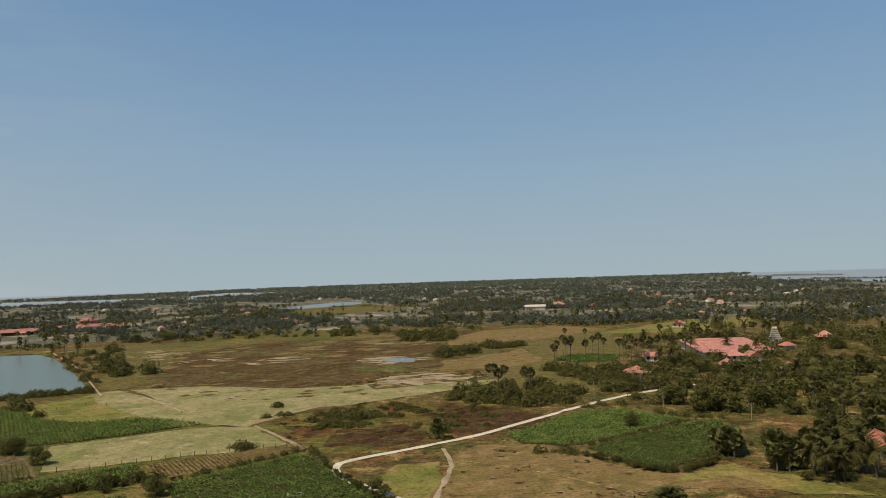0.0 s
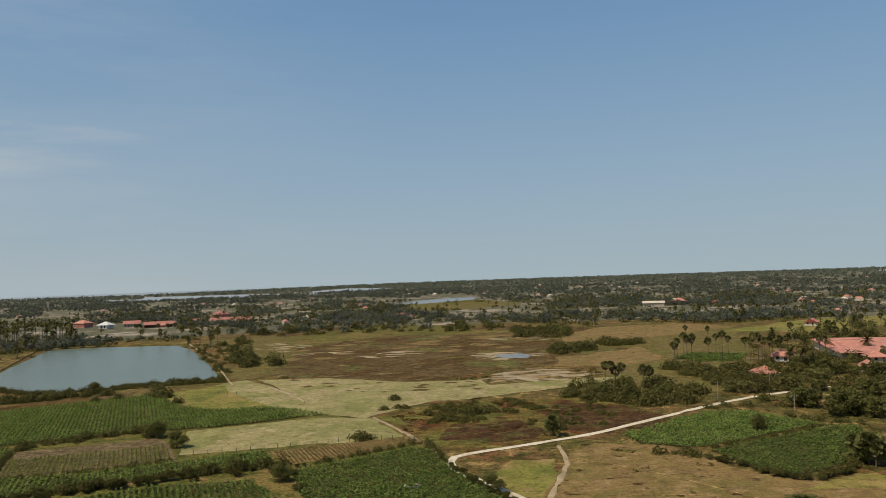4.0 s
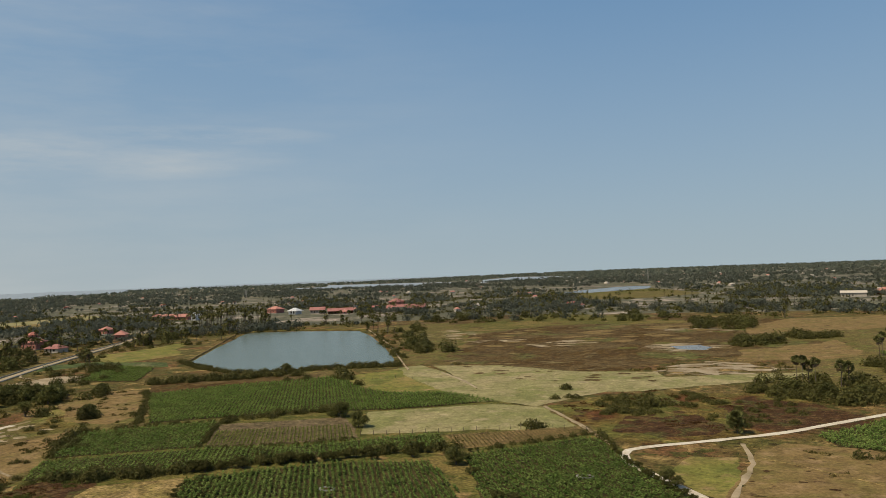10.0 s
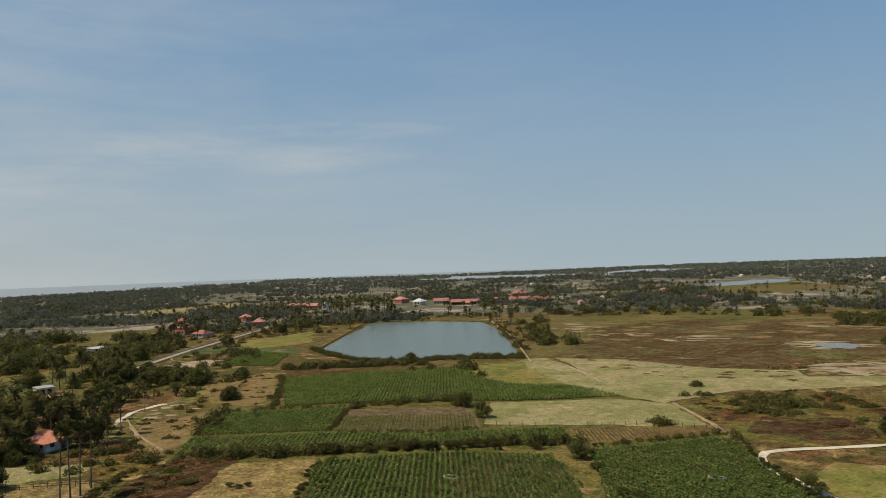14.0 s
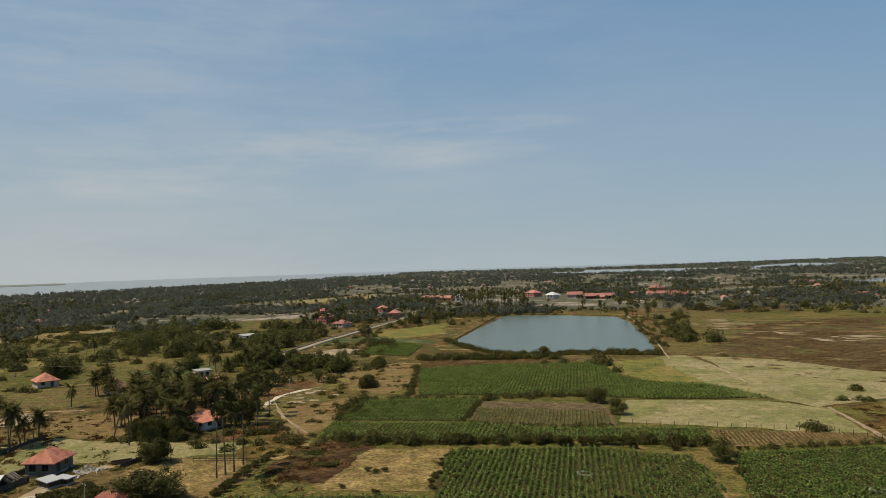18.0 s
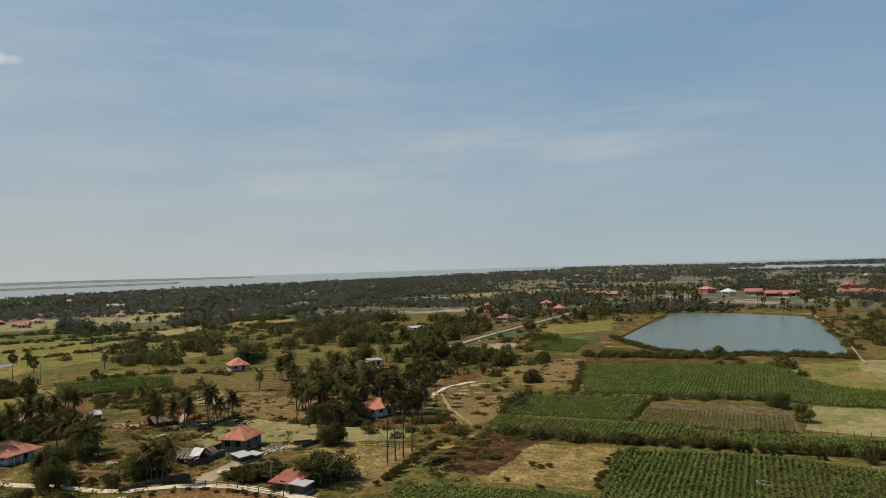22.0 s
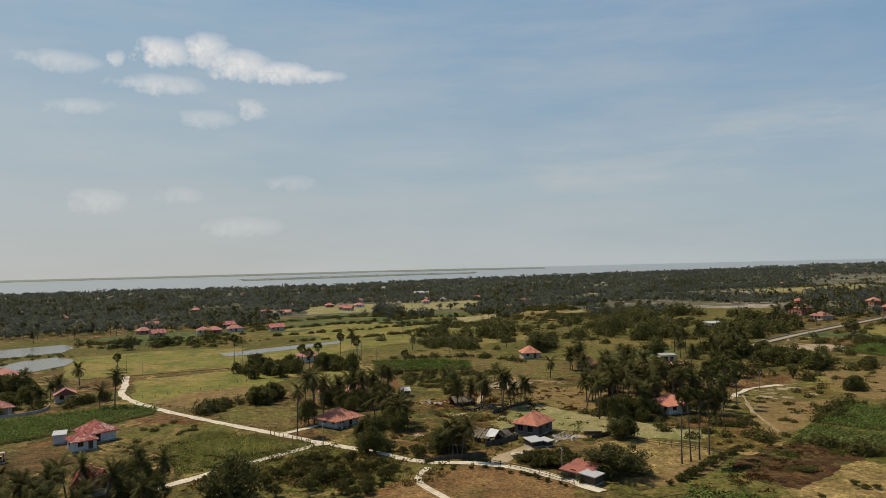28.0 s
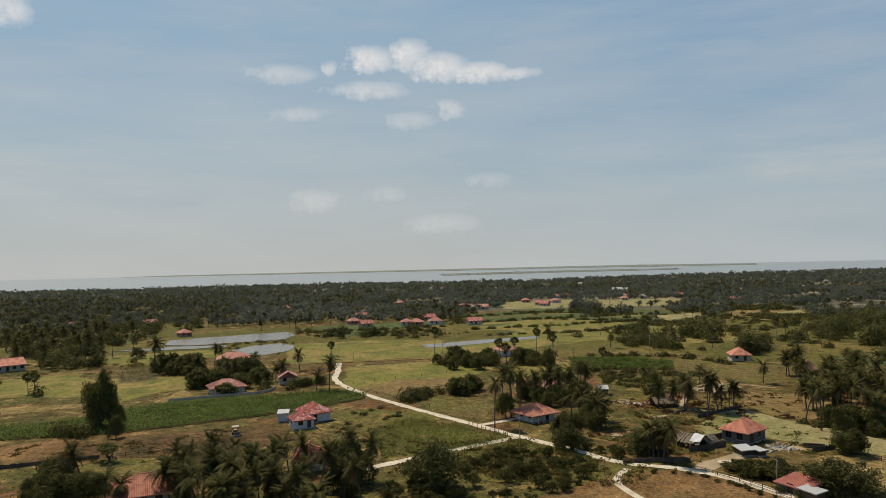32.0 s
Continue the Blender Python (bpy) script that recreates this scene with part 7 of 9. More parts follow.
for outline, n, long, mat, label in [
    ([(-111.3, 289.2), (-191.1, 550.6), (-53.7, 502.5), (13.4, 403.0), (-11.5, 311.7), (-54.2, 292.4)], 36, 7, M_MARSH, 'dark reed tongues in the marsh'),
    ([(-134.6, 306.9), (-180.9, 472.8), (-97.6, 534.6), (15.2, 452.1), (36.9, 375.2), (-38.1, 352.1)], 26, 7, M_LUSH, 'green sedge patches in the marsh'),
    ([(-186.7, 448.3), (0.1, 501.3), (-0.2, 413.4), (-132.7, 339.3)], 40, 10, M_PASTURE, 'dry tan grass patches in the marsh'),
    ([(-187.8, 128.1), (-194.5, 143.8), (-187.1, 157.3), (-175.1, 146.0), (-178.4, 134.4), (-169.5, 118.6)], 12, 3, M_FLAT, 'bare pale sand beside the footpaths'),
]:
    mud(outline, n, long, label, mat, "weed_patches", "weeds")


def weeds(outline, n, mat, label):
    """Drifts of low weeds: small leafy plants, gathered in patches."""
    xs, ys = np.array(outline).T
    cx, cy = RNG.uniform(xs.min(), xs.max(), 6 * n), RNG.uniform(ys.min(), ys.max(), 6 * n)
    ok = inside(outline, cx, cy)
    cx, cy = cx[ok][:n], cy[ok][:n]
    a, r = RNG.uniform(0, 6.283, (len(cx), 9)), np.abs(RNG.normal(0, 1.5, (len(cx), 9)))
    x, y = (cx[:, None] + 1.3 * r * np.cos(a)).ravel(), (cy[:, None] + r * np.sin(a)).ravel()
    ok = np.ones(len(x), bool)
    for pts, width in LANES:
        for px_, py_ in pts:
            ok &= (x - px_) ** 2 + (y - py_) ** 2 > (width * 0.55 + 0.6) ** 2
    x, y = x[ok], y[ok]
    f = RNG.uniform(0.4, 1.4, len(x))
    heaps("weeds", x, y, 0.24 * f, 1.4 * f, 18, 0.19, mat, label, "weeds", 0.0)


for outline, n, mat, label in [
    ([(-151.9, 21.1), (-194.7, 33.6), (-172.5, 50.8), (-186.8, 67.0), (-167.5, 83.9), (-203.9, 102.4), (-224.1, 80.6), (-212.2, 38.2), (-182.5, 23.1)], 70, M_WEED_RUST, 'dark brown weed on the village ground'),
    ([(-160.5, 16.2), (-201.8, 34.9), (-181.8, 57.9), (-174.5, 80.9), (-145.4, 67.2), (-145.9, 46.2), (-155.2, 28.7)], 60, M_WEED_GREEN, 'green weed on the village ground'),
    ([(-139.6, 97.6), (-187.2, 134.7), (-176.1, 161.6), (-132.8, 114.2)], 40, M_WEED, 'brown weed on dry ground'),
    ([(-226.3, 43.3), (-224.2, 68.3), (-213.1, 88.7), (-183.2, 81.6), (-184.4, 62.9), (-186.1, 35.4)], 60, M_WEED_RUST, 'dark weed on dry pasture'),
    ([(-158.4, 24.0), (-185.3, 49.3), (-184.1, 68.3), (-156.8, 59.1), (-140.7, 37.2)], 50, M_WEED, 'brown weed on dry pasture'),
    ([(-177.5, -34.8), (-182.5, -12.9), (-159.2, 5.8), (-146.0, 0.8), (-142.7, -17.0)], 50, M_WEED_RUST, 'dark weed beside the road'),
    ([(-141.5, -96.1), (-164.4, -108.9), (-174.2, -82.7), (-179.0, -60.6), (-161.8, -51.0), (-144.5, -68.7)], 60, M_WEED, 'brown weed on dry fields'),
    ([(-46.9, 192.2), (-45.1, 222.6), (-17.9, 241.4), (6.4, 220.1), (-2.4, 185.6), (-26.5, 175.4)], 50, M_WEED_RUST, 'dark weed in the scrub'),
    ([(-184.0, 148.0), (-237.0, 204.6), (-203.5, 208.6), (-165.8, 169.7)], 40, M_WEED, 'brown weed by the pond field'),
    ([(1.1, 133.5), (11.0, 190.5), (31.0, 187.1), (32.5, 144.5), (47.9, 134.8), (35.7, 128.7)], 9, M_WEED, 'dark weed on the pasture'),
    ([(-114.1, 73.1), (-128.4, 87.4), (-134.5, 105.3), (-125.2, 116.1), (-117.3, 100.6), (-110.3, 84.6)], 34, M_WEED_GREEN, "green weeds on rust-brown ground"),
    ([(-108.4, 64.7), (-115.6, 74.1), (-128.4, 87.4), (-134.5, 105.3), (-126.5, 108.7), (-110.5, 86.2), (-106.0, 72.5)], 40, M_WEED_RUST, "rust-brown weeds beside a straw field"),
]:
    weeds(outline, n // 2, mat, label)
LAKE = [(-252.7, 1060.5), (-232.1, 1163.5), (-188.7, 1299.4), (-139.5, 1310.1), (-124.7, 1187.8), (-154.3, 1121.1), (-193.9, 1053.0)]
patch("water_lake", LAKE, 0.1, M_SHALLOW, "shallow lake among flat fields", "lake", 12, 4)
for outline in ([(-378.3, -166.7), (-404.8, -174.4), (-417.8, -160.5), (-422.1, -148.6), (-433.1, -135.2), (-443.9, -117.3), (-420.7, -105.3), (-399.4, -108.8), (-390.0, -121.8), (-383.9, -135.2), (-375.7, -150.4)], [(-353.8, -183.1), (-369.5, -159.8), (-375.4, -132.3), (-364.7, -128.5), (-356.5, -154.2)], [(-349.5, -121.8), (-367.6, -114.8), (-378.7, -103.2), (-366.8, -93.6), (-342.7, -90.8), (-326.7, -97.0), (-332.9, -112.0)], [(-359.0, -29.4), (-372.0, -4.9), (-391.5, 30.1), (-379.4, 30.6), (-359.4, 0.6), (-345.7, -24.6)]):
    patch("water_flooded_field", outline, 0.08, M_SHALLOW, "shallow flooded field", "water", 6, 2.5)


def sea(name, shore, label, z=0.5):
    """Open water from a shoreline out to the edge of the world."""
    a0, a1 = math.atan2(shore[-1][1], shore[-1][0]), math.atan2(shore[0][1], shore[0][0])
    while a1 < a0:
        a1 += 2 * math.pi
    if a1 - a0 > math.pi:
        a0 += 2 * math.pi
    arc = [(4930 * math.cos(a), 4930 * math.sin(a)) for a in np.linspace(a0, a1, 24)]
    pts = wavy(shore + arc, 60, 10)
    me = mesh_of(name, [(x, y, z) for x, y in pts], [range(len(pts))], M_SEA)
    if me.polygons[0].normal.z < 0:
        me.flip_normals()
    PATCHES.append(shore + arc)
    return tagged(new(name, me), label, "sea", kind="structure")


sea("water_sea", [(-1309.6, -1157.8), (-1425.1, -963.3), (-1403.4, -718.8), (-1483.7, -520.5), (-1514.2, -290.4), (-1455.6, -69.2), (-1519.7, 181.4), (-1675.0, 455.1)] + [(-1865.4, 1242.4), (-2110.9, 1792.4), (-2125.0, 2104.2)], "pale sea beyond the coastal woods")
sea("water_lagoon_far", [(1707.8, 3976.6), (1362.3, 3339.7), (1040.0, 2348.5), (900.6, 1854.4), (897.5, 1637.5), (897.4, 1454.8), (1000.0, 1330.0)], "far lagoon with wooded shores")
for outline in ([(-1096.0, 1825.2), (-982.3, 1876.3), (-901.3, 2019.1), (-768.7, 2082.1), (-756.1, 2185.3), (-1045.0, 2341.1), (-1458.2, 2428.4)], [(-687.8, 1987.9), (-635.4, 2299.0), (-529.9, 2470.8), (-563.5, 2726.2), (-887.4, 3041.2), (-852.0, 2519.0)], [(-1194.5, 1788.6), (-1012.8, 1809.7), (-772.8, 1780.8), (-868.6, 2001.7), (-1156.7, 2067.1), (-1347.2, 2047.3)]):
    patch("water_lagoon", outline, 0.6, M_SEA, "narrow strip of bright lagoon water", "water", 40, 8)
sea("water_lagoon_band", [(-math.sin(a) * r, math.cos(a) * r) for a in np.radians(np.linspace(62, 4, 40)) for r in [3500 + 250 * math.sin(a * 9) + 1500 * max(0.0, 1 - a / 0.55)]], "pale lagoon along the horizon", 0.38)
SEAS = list(PATCHES[-6:])
for outline in ([(-4257.1, -2144.8), (-4031.2, -1091.5), (-3874.8, -183.1), (-3899.3, 466.7), (-5157.0, 617.6), (-5746.0, -271.1), (-7046.4, -1907.3)], [(-4395.5, 295.2), (-3745.1, 713.0), (-3463.1, 1304.1), (-4075.5, 1534.9), (-5283.8, 1006.2), (-5758.4, 386.8)], [(1115.2, 2586.0), (1303.8, 2682.7), (1341.0, 2410.2), (1492.5, 2682.1), (1569.7, 3229.1), (1332.7, 3089.7)], [(1022.0, 1976.6), (1073.6, 1739.6), (1151.7, 1598.4), (1235.0, 1713.7), (1158.5, 1876.9), (1114.8, 2155.7)], [(-2357.1, -119.0), (-2485.3, 297.1), (-2549.8, 693.1), (-2850.7, 775.1), (-2942.6, 352.0), (-2768.4, -139.7)]):
    patch("island", outline, 1.0, M_HAZYISLE, "low wooded island on the sea", "island", 60, 12)
ISLES = list(PATCHES[-5:])


def woods(name, xs, ys, h, w, n_leaf, size, label):
    """Far trees as one mesh: each a rounded heap of leaf clumps with a few larger ones at its heart."""
    n = len(xs)
    d = unit(RNG.normal(size=(n, n_leaf, 3)))
    d[..., 2] = np.abs(d[..., 2]) * 1.2 - 0.35
    core = np.zeros((n, n_leaf), bool)
    core[:, : max(2, n_leaf // 4)] = True
    r = np.where(core, RNG.uniform(0.1, 0.55, (n, n_leaf)), RNG.uniform(0.75, 1.05, (n, n_leaf)))
    hh, ww = h[:, None], w[:, None]
    c = np.stack([xs[:, None] + d[..., 0] * r * ww / 2, ys[:, None] + d[..., 1] * r * ww / 2, hh * (0.56 + 0.42 * d[..., 2] * r)], -1)
    big = (size * np.where(core, 1.8, 1.0) * np.ones((n, 1))).ravel()
    t = leaves(c.reshape(-1, 3), big, d.reshape(-1, 3), 0.7, 0.35, True)
    return tagged(new(name, tri_mesh(name, t, M_HAZYLEAF)), label, "woodland", kind="stuff")


def wild(n, r0, r1, gate, clear=()):
    """Random places in a ring sector, kept where the woods are thick."""
    r = np.sqrt(RNG.uniform(r0**2, r1**2, n))
    a = np.radians(RNG.uniform(-40, 132, n))
    x, y = -np.sin(a) * r, np.cos(a) * r
    f = np.array([noise.noise((p / 130, q / 130, 3.1)) + 0.6 * noise.noise((p / 42, q / 42, 8.7)) for p, q in zip(x, y)])
    ok = f > gate(r, np.degrees(a))
    for poly in clear:
        ok &= ~inside(poly, x, y)
    return x[ok], y[ok]


OPEN = PATCHES[:] + [o for _, o in CROPS] + SEAS


def mixed(places, pick):
    for x, y in zip(*places):
        if min(((p[:, 0] - x) ** 2 + (p[:, 1] - y) ** 2).min() ** 0.5 - q / 2 for p, q in LANES) < 2.0:
            continue
        kind, h, w = pick[int(RNG.integers(len(pick)))]
        f = RNG.uniform(0.75, 1.25)
        plant(kind, x, y, h * f, w * f)


mixed(wild(1100, 240, 430, lambda r, a: np.where(a < 46, 9, np.where(a > 95, 0.4, 0.34)), OPEN), GREENS)
mixed(wild(1900, 380, 620, lambda r, a: np.where((a > -12) & (a < 30), 0.35, np.where(a > 52, 0.2, 0.02)), OPEN), FIELDS)
mixed(wild(420, 260, 560, lambda r, a: np.where(a < -12, -0.1, 9), OPEN), FIELDS)
mixed(wild(5200, 480, 1100, lambda r, a: np.where(a > 95, -0.2, 0.0), OPEN), [("coco", 9.5, 0), ("coco", 8.0, 0), ("fan", 10.5, 0)])
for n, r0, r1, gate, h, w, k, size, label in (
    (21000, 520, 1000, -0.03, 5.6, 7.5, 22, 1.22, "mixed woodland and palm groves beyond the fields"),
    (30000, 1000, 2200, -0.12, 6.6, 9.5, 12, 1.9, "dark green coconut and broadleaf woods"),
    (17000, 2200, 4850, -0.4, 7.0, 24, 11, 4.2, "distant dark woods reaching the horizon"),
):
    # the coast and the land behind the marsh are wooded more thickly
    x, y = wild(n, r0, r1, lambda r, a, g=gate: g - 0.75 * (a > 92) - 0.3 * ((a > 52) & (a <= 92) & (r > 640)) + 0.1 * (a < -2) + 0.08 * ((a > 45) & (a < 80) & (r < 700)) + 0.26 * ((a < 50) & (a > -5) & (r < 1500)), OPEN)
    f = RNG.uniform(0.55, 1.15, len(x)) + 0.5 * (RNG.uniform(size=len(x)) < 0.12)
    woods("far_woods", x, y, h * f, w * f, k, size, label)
for isle in ISLES:
    xs, ys = np.array(isle).T
    x, y = RNG.uniform(xs.min(), xs.max(), 3000), RNG.uniform(ys.min(), ys.max(), 3000)
    ok = inside(isle, x, y)
    x, y = x[ok][:130], y[ok][:130]
    woods("island_woods", x, y, np.full(len(x), 1.2), np.full(len(x), 36.0), 8, 2.2, "dark low woods on an island")

a0, a1 = radians(-46), radians(138)
arc = np.linspace(a0, a1, 40)
floor_pts = [(-math.sin(a) * r, math.cos(a) * r, 0.012) for r, aa in ((600, arc), (4940, arc[::-1])) for a in aa]
tagged(new("ground_woodland", mesh_of("ground_woodland", floor_pts, [(k + 1, k, 79 - k, 78 - k) for k in range(39)], M_HAZYFLOOR)), "dark shaded ground under the far woods", "ground", kind="structure")

# ---- buildings ----
M_ROOF = surface("clay_roof_tiles", (0.596, 0.245, 0.148), (((0.365, 0.129, 0.084), 1.6, 0.45, 0.62), ((0.584, 0.232, 0.154), 0.5, 0.52, 0.68), ((0.194, 0.102, 0.079), 0.9, 0.64, 0.76)), rough=0.85, jitter=0.18, space="object", bump=0.05, bump_size=0.25)
M_ROOF_WORN = surface("worn_clay_tiles", (0.437, 0.123, 0.091), (((0.705, 0.445, 0.390), 1.1, 0.5, 0.6), ((0.292, 0.074, 0.058), 0.7, 0.5, 0.62), ((0.535, 0.173, 0.130), 2.4, 0.5, 0.6)), rough=0.85, space="object", bump=0.06, bump_size=0.25)
M_RED = surface("red_sheet_roof", (0.46, 0.165, 0.115), (((0.36, 0.125, 0.09), 2.0, 0.48, 0.64), ((0.55, 0.27, 0.19), 0.8, 0.6, 0.72)), rough=0.7, space="object", bump=0.02, bump_size=0.3)
M_MAROON = surface("dull_red_roof", (0.34, 0.145, 0.115), (((0.26, 0.105, 0.085), 3.0, 0.46, 0.62), ((0.42, 0.21, 0.165), 1.0, 0.58, 0.7)), rough=0.8, jitter=0.15, space="object")
M_PINK = surface("faded_red_roof", (0.455, 0.195, 0.140), (((0.345, 0.140, 0.105), 4.0, 0.45, 0.62), ((0.528, 0.312, 0.249), 1.2, 0.55, 0.7)), rough=0.8, jitter=0.12, space="object")
M_WHITE = surface("white_plaster", (0.66, 0.66, 0.64), (((0.5, 0.5, 0.47), 1.6, 0.5, 0.68), ((0.40, 0.38, 0.33), 0.7, 0.62, 0.75)), rough=0.9, jitter=0.1, space="object")
M_BLOCK = surface("grey_block_wall", (0.15, 0.135, 0.12), (((0.15, 0.14, 0.125), 0.9, 0.45, 0.62), ((0.27, 0.255, 0.23), 0.35, 0.55, 0.7)), rough=0.95, space="object", bump=0.02, bump_size=0.3)
M_CREAM = surface("cream_plaster", (0.52, 0.45, 0.36), (((0.42, 0.36, 0.28), 1.5, 0.48, 0.66),), rough=0.9, jitter=0.15, space="object")
M_TIN = surface("weathered_tin", (0.46, 0.46, 0.45), (((0.40, 0.40, 0.39), 0.8, 0.5, 0.66), ((0.34, 0.24, 0.17), 0.6, 0.64, 0.74)), rough=0.75, metal=0.0, space="object", bump=0.02, bump_size=0.2)
M_THATCH = surface("grey_palm_thatch", (0.238, 0.189, 0.138), (((0.154, 0.124, 0.090), 0.5, 0.45, 0.6), ((0.350, 0.286, 0.216), 0.3, 0.55, 0.7)), rough=1.0, space="object", bump=0.08, bump_size=0.2)
M_WOOD = surface("dark_wood", (0.075, 0.052, 0.035), (((0.12, 0.085, 0.058), 0.4, 0.5, 0.65),), rough=0.85, jitter=0.25, space="object")
M_PALING = surface("palm_leaf_fence", (0.115, 0.09, 0.065), (((0.075, 0.058, 0.042), 0.5, 0.45, 0.62), ((0.17, 0.14, 0.105), 0.3, 0.55, 0.7)), rough=1.0, jitter=0.2, space="object")
M_CONCRETE = surface("grey_concrete", (0.36, 0.345, 0.31), (((0.27, 0.255, 0.225), 0.8, 0.48, 0.64),), rough=0.9, space="object")
M_GLASS = surface("dark_window_glass", (0.02, 0.024, 0.028), rough=0.12, spec=0.6)
M_YELLOW = surface("yellow_paint", (0.660, 0.432, 0.110), (((0.540, 0.312, 0.099), 0.5, 0.5, 0.65),), rough=0.7, space="object")


def boxes(name, items, mat):
    """One mesh of boxes (x0, y0, z0, x1, y1, z1)."""
    verts, faces = [], []
    for x0, y0, z0, x1, y1, z1 in items:
        o = len(verts)
        verts += [(x0, y0, z0), (x1, y0, z0), (x1, y1, z0), (x0, y1, z0), (x0, y0, z1), (x1, y0, z1), (x1, y1, z1), (x0, y1, z1)]
        faces += [tuple(o + k for k in f) for f in ((3, 2, 1, 0), (4, 5, 6, 7), (0, 1, 5, 4), (1, 2, 6, 5), (2, 3, 7, 6), (3, 0, 4, 7))]
    return mesh_of(name, verts, faces, mat)


def wall_mesh(length, h, holes, thick, mat):
    """A wall along x with openings (x, z, w, h) through it, as one closed shell."""
    holes = [(x, z, w, min(q, h - 0.05 - z)) for x, z, w, q in holes if z < h - 0.2]
    xs = sorted({0.0, length, *(v for x, z, w, q in holes for v in (x, x + w))})
    zs = sorted({0.0, h, *(v for x, z, w, q in holes for v in (z, z + q))})
    nx, nz = len(xs), len(zs)
    solid = {}
    for i in range(nx - 1):
        for k in range(nz - 1):
            mx, mz = (xs[i] + xs[i + 1]) / 2, (zs[k] + zs[k + 1]) / 2
            solid[i, k] = not any(x < mx < x + w and z < mz < z + q for x, z, w, q in holes)
    index, verts, faces = {}, [], []

    def at(i, k, back):
        if (i, k, back) not in index:
            index[i, k, back] = len(verts)
            verts.append((xs[i], thick * back, zs[k]))
        return index[i, k, back]

    for (i, k), full in solid.items():
        if not full:
            continue
        faces.append((at(i, k, 0), at(i + 1, k, 0), at(i + 1, k + 1, 0), at(i, k + 1, 0)))
        faces.append((at(i, k, 1), at(i, k + 1, 1), at(i + 1, k + 1, 1), at(i + 1, k, 1)))
        for di, dk, a, c in ((-1, 0, (i, k + 1), (i, k)), (1, 0, (i + 1, k), (i + 1, k + 1)), (0, -1, (i, k), (i + 1, k)), (0, 1, (i + 1, k + 1), (i, k + 1))):
            if not solid.get((i + di, k + dk), False):
                faces.append((at(*c, 0), at(*a, 0), at(*a, 1), at(*c, 1)))
    return mesh_of("wall", verts, faces, mat)


def roof_mesh(w, d, z, rise, over, style, mat):
    """A hipped, gabled or lean-to roof with thickness over a w by d plan."""
    x0, y0, x1, y1 = -over, -over, w + over, d + over
    th = 0.16
    long_x = (x1 - x0) >= (y1 - y0)
    drop = rise * over / max(0.1, (min(w, d) / 2)) if style != "lean" else 0.0
    e = z - drop
    if style == "lean":
        top = [(x0, y0, z), (x1, y0, z), (x1, y1, z + rise), (x0, y1, z + rise)]
        faces = [(0, 1, 2, 3)]
    else:
        top = [(x0, y0, e), (x1, y0, e), (x1, y1, e), (x0, y1, e)]
        if long_x:
            ins = (y1 - y0) / 2 * (0.95 if style == "hip" else 0.0)
            top += [(x0 + ins, (y0 + y1) / 2, z + rise), (x1 - ins, (y0 + y1) / 2, z + rise)]
            faces = [(0, 1, 5, 4), (2, 3, 4, 5), (3, 0, 4), (1, 2, 5)]
        else:
            ins = (x1 - x0) / 2 * (0.95 if style == "hip" else 0.0)
            top += [((x0 + x1) / 2, y0 + ins, z + rise), ((x0 + x1) / 2, y1 - ins, z + rise)]
            faces = [(3, 0, 4, 5), (1, 2, 5, 4), (0, 1, 4), (2, 3, 5)]
    n = len(top)
    verts = top + [(x, y, q - th) for x, y, q in top]
    low = [tuple(k + n for k in reversed(f)) for f in faces]
    rim = [(k, k + n, (k + 1) % 4 + n, (k + 1) % 4) for k in range(4)]
    me = mesh_of("roof", verts, faces + low + rim, mat)
    return me, top, faces


def tile_rows(top, faces, gap=0.34):
    """Low ribs of tile down every slope, so that the roof catches the light in lines."""
    items_v, items_f = [], []
    for f in faces:
        pts = [Vector(top[k]) for k in f]
        a, c = pts[0], pts[1]
        along = (c - a).normalized()
        nrm = (c - a).cross(pts[-1] - a).normalized()
        up = nrm.cross(along)
        if up.z < 0:
            up = -up
        length = (c - a).length
        u = gap / 2
        while u < length:
            # the slope's height above this place on the eave
            hi = 0.0
            uv = [((q - a).dot(along), (q - a).dot(up)) for q in pts]
            for (u0, v0), (u1, v1) in zip(uv, uv[1:] + uv[:1]):
                if (u0 - u) * (u1 - u) < 0:
                    hi = max(hi, v0 + (v1 - v0) * (u - u0) / (u1 - u0))
            if hi > 0.3:
                p0, p1 = a + along * u, a + along * u + up * hi
                o = len(items_v)
                for p in (p0, p1):
                    items_v += [tuple(p - along * 0.09), tuple(p + nrm * (0.07 if nrm.z > 0 else -0.07)), tuple(p + along * 0.09)]
                items_f += [(o, o + 1, o + 4, o + 3), (o + 1, o + 2, o + 5, o + 4), (o, o + 2, o + 1)]
            u += gap
    return items_v, items_f


def ring_mesh(x, z, a, q):
    """A window's frame as one closed ring."""
    v, f = [], []
    for y in (0.03, 0.12):
        v += [(x, y, z), (x + a, y, z), (x + a, y, z + q), (x, y, z + q), (x + 0.08, y, z + 0.08), (x + a - 0.08, y, z + 0.08), (x + a - 0.08, y, z + q - 0.08), (x + 0.08, y, z + q - 0.08)]
    for k in range(4):
        n = (k + 1) % 4
        f += [(k, n, n + 4, k + 4), (n + 8, k + 8, k + 12, n + 12), (k + 4, n + 4, n + 12, k + 12), (n, k, k + 8, n + 8)]
    return mesh_of("window", v, f, M_WOOD)


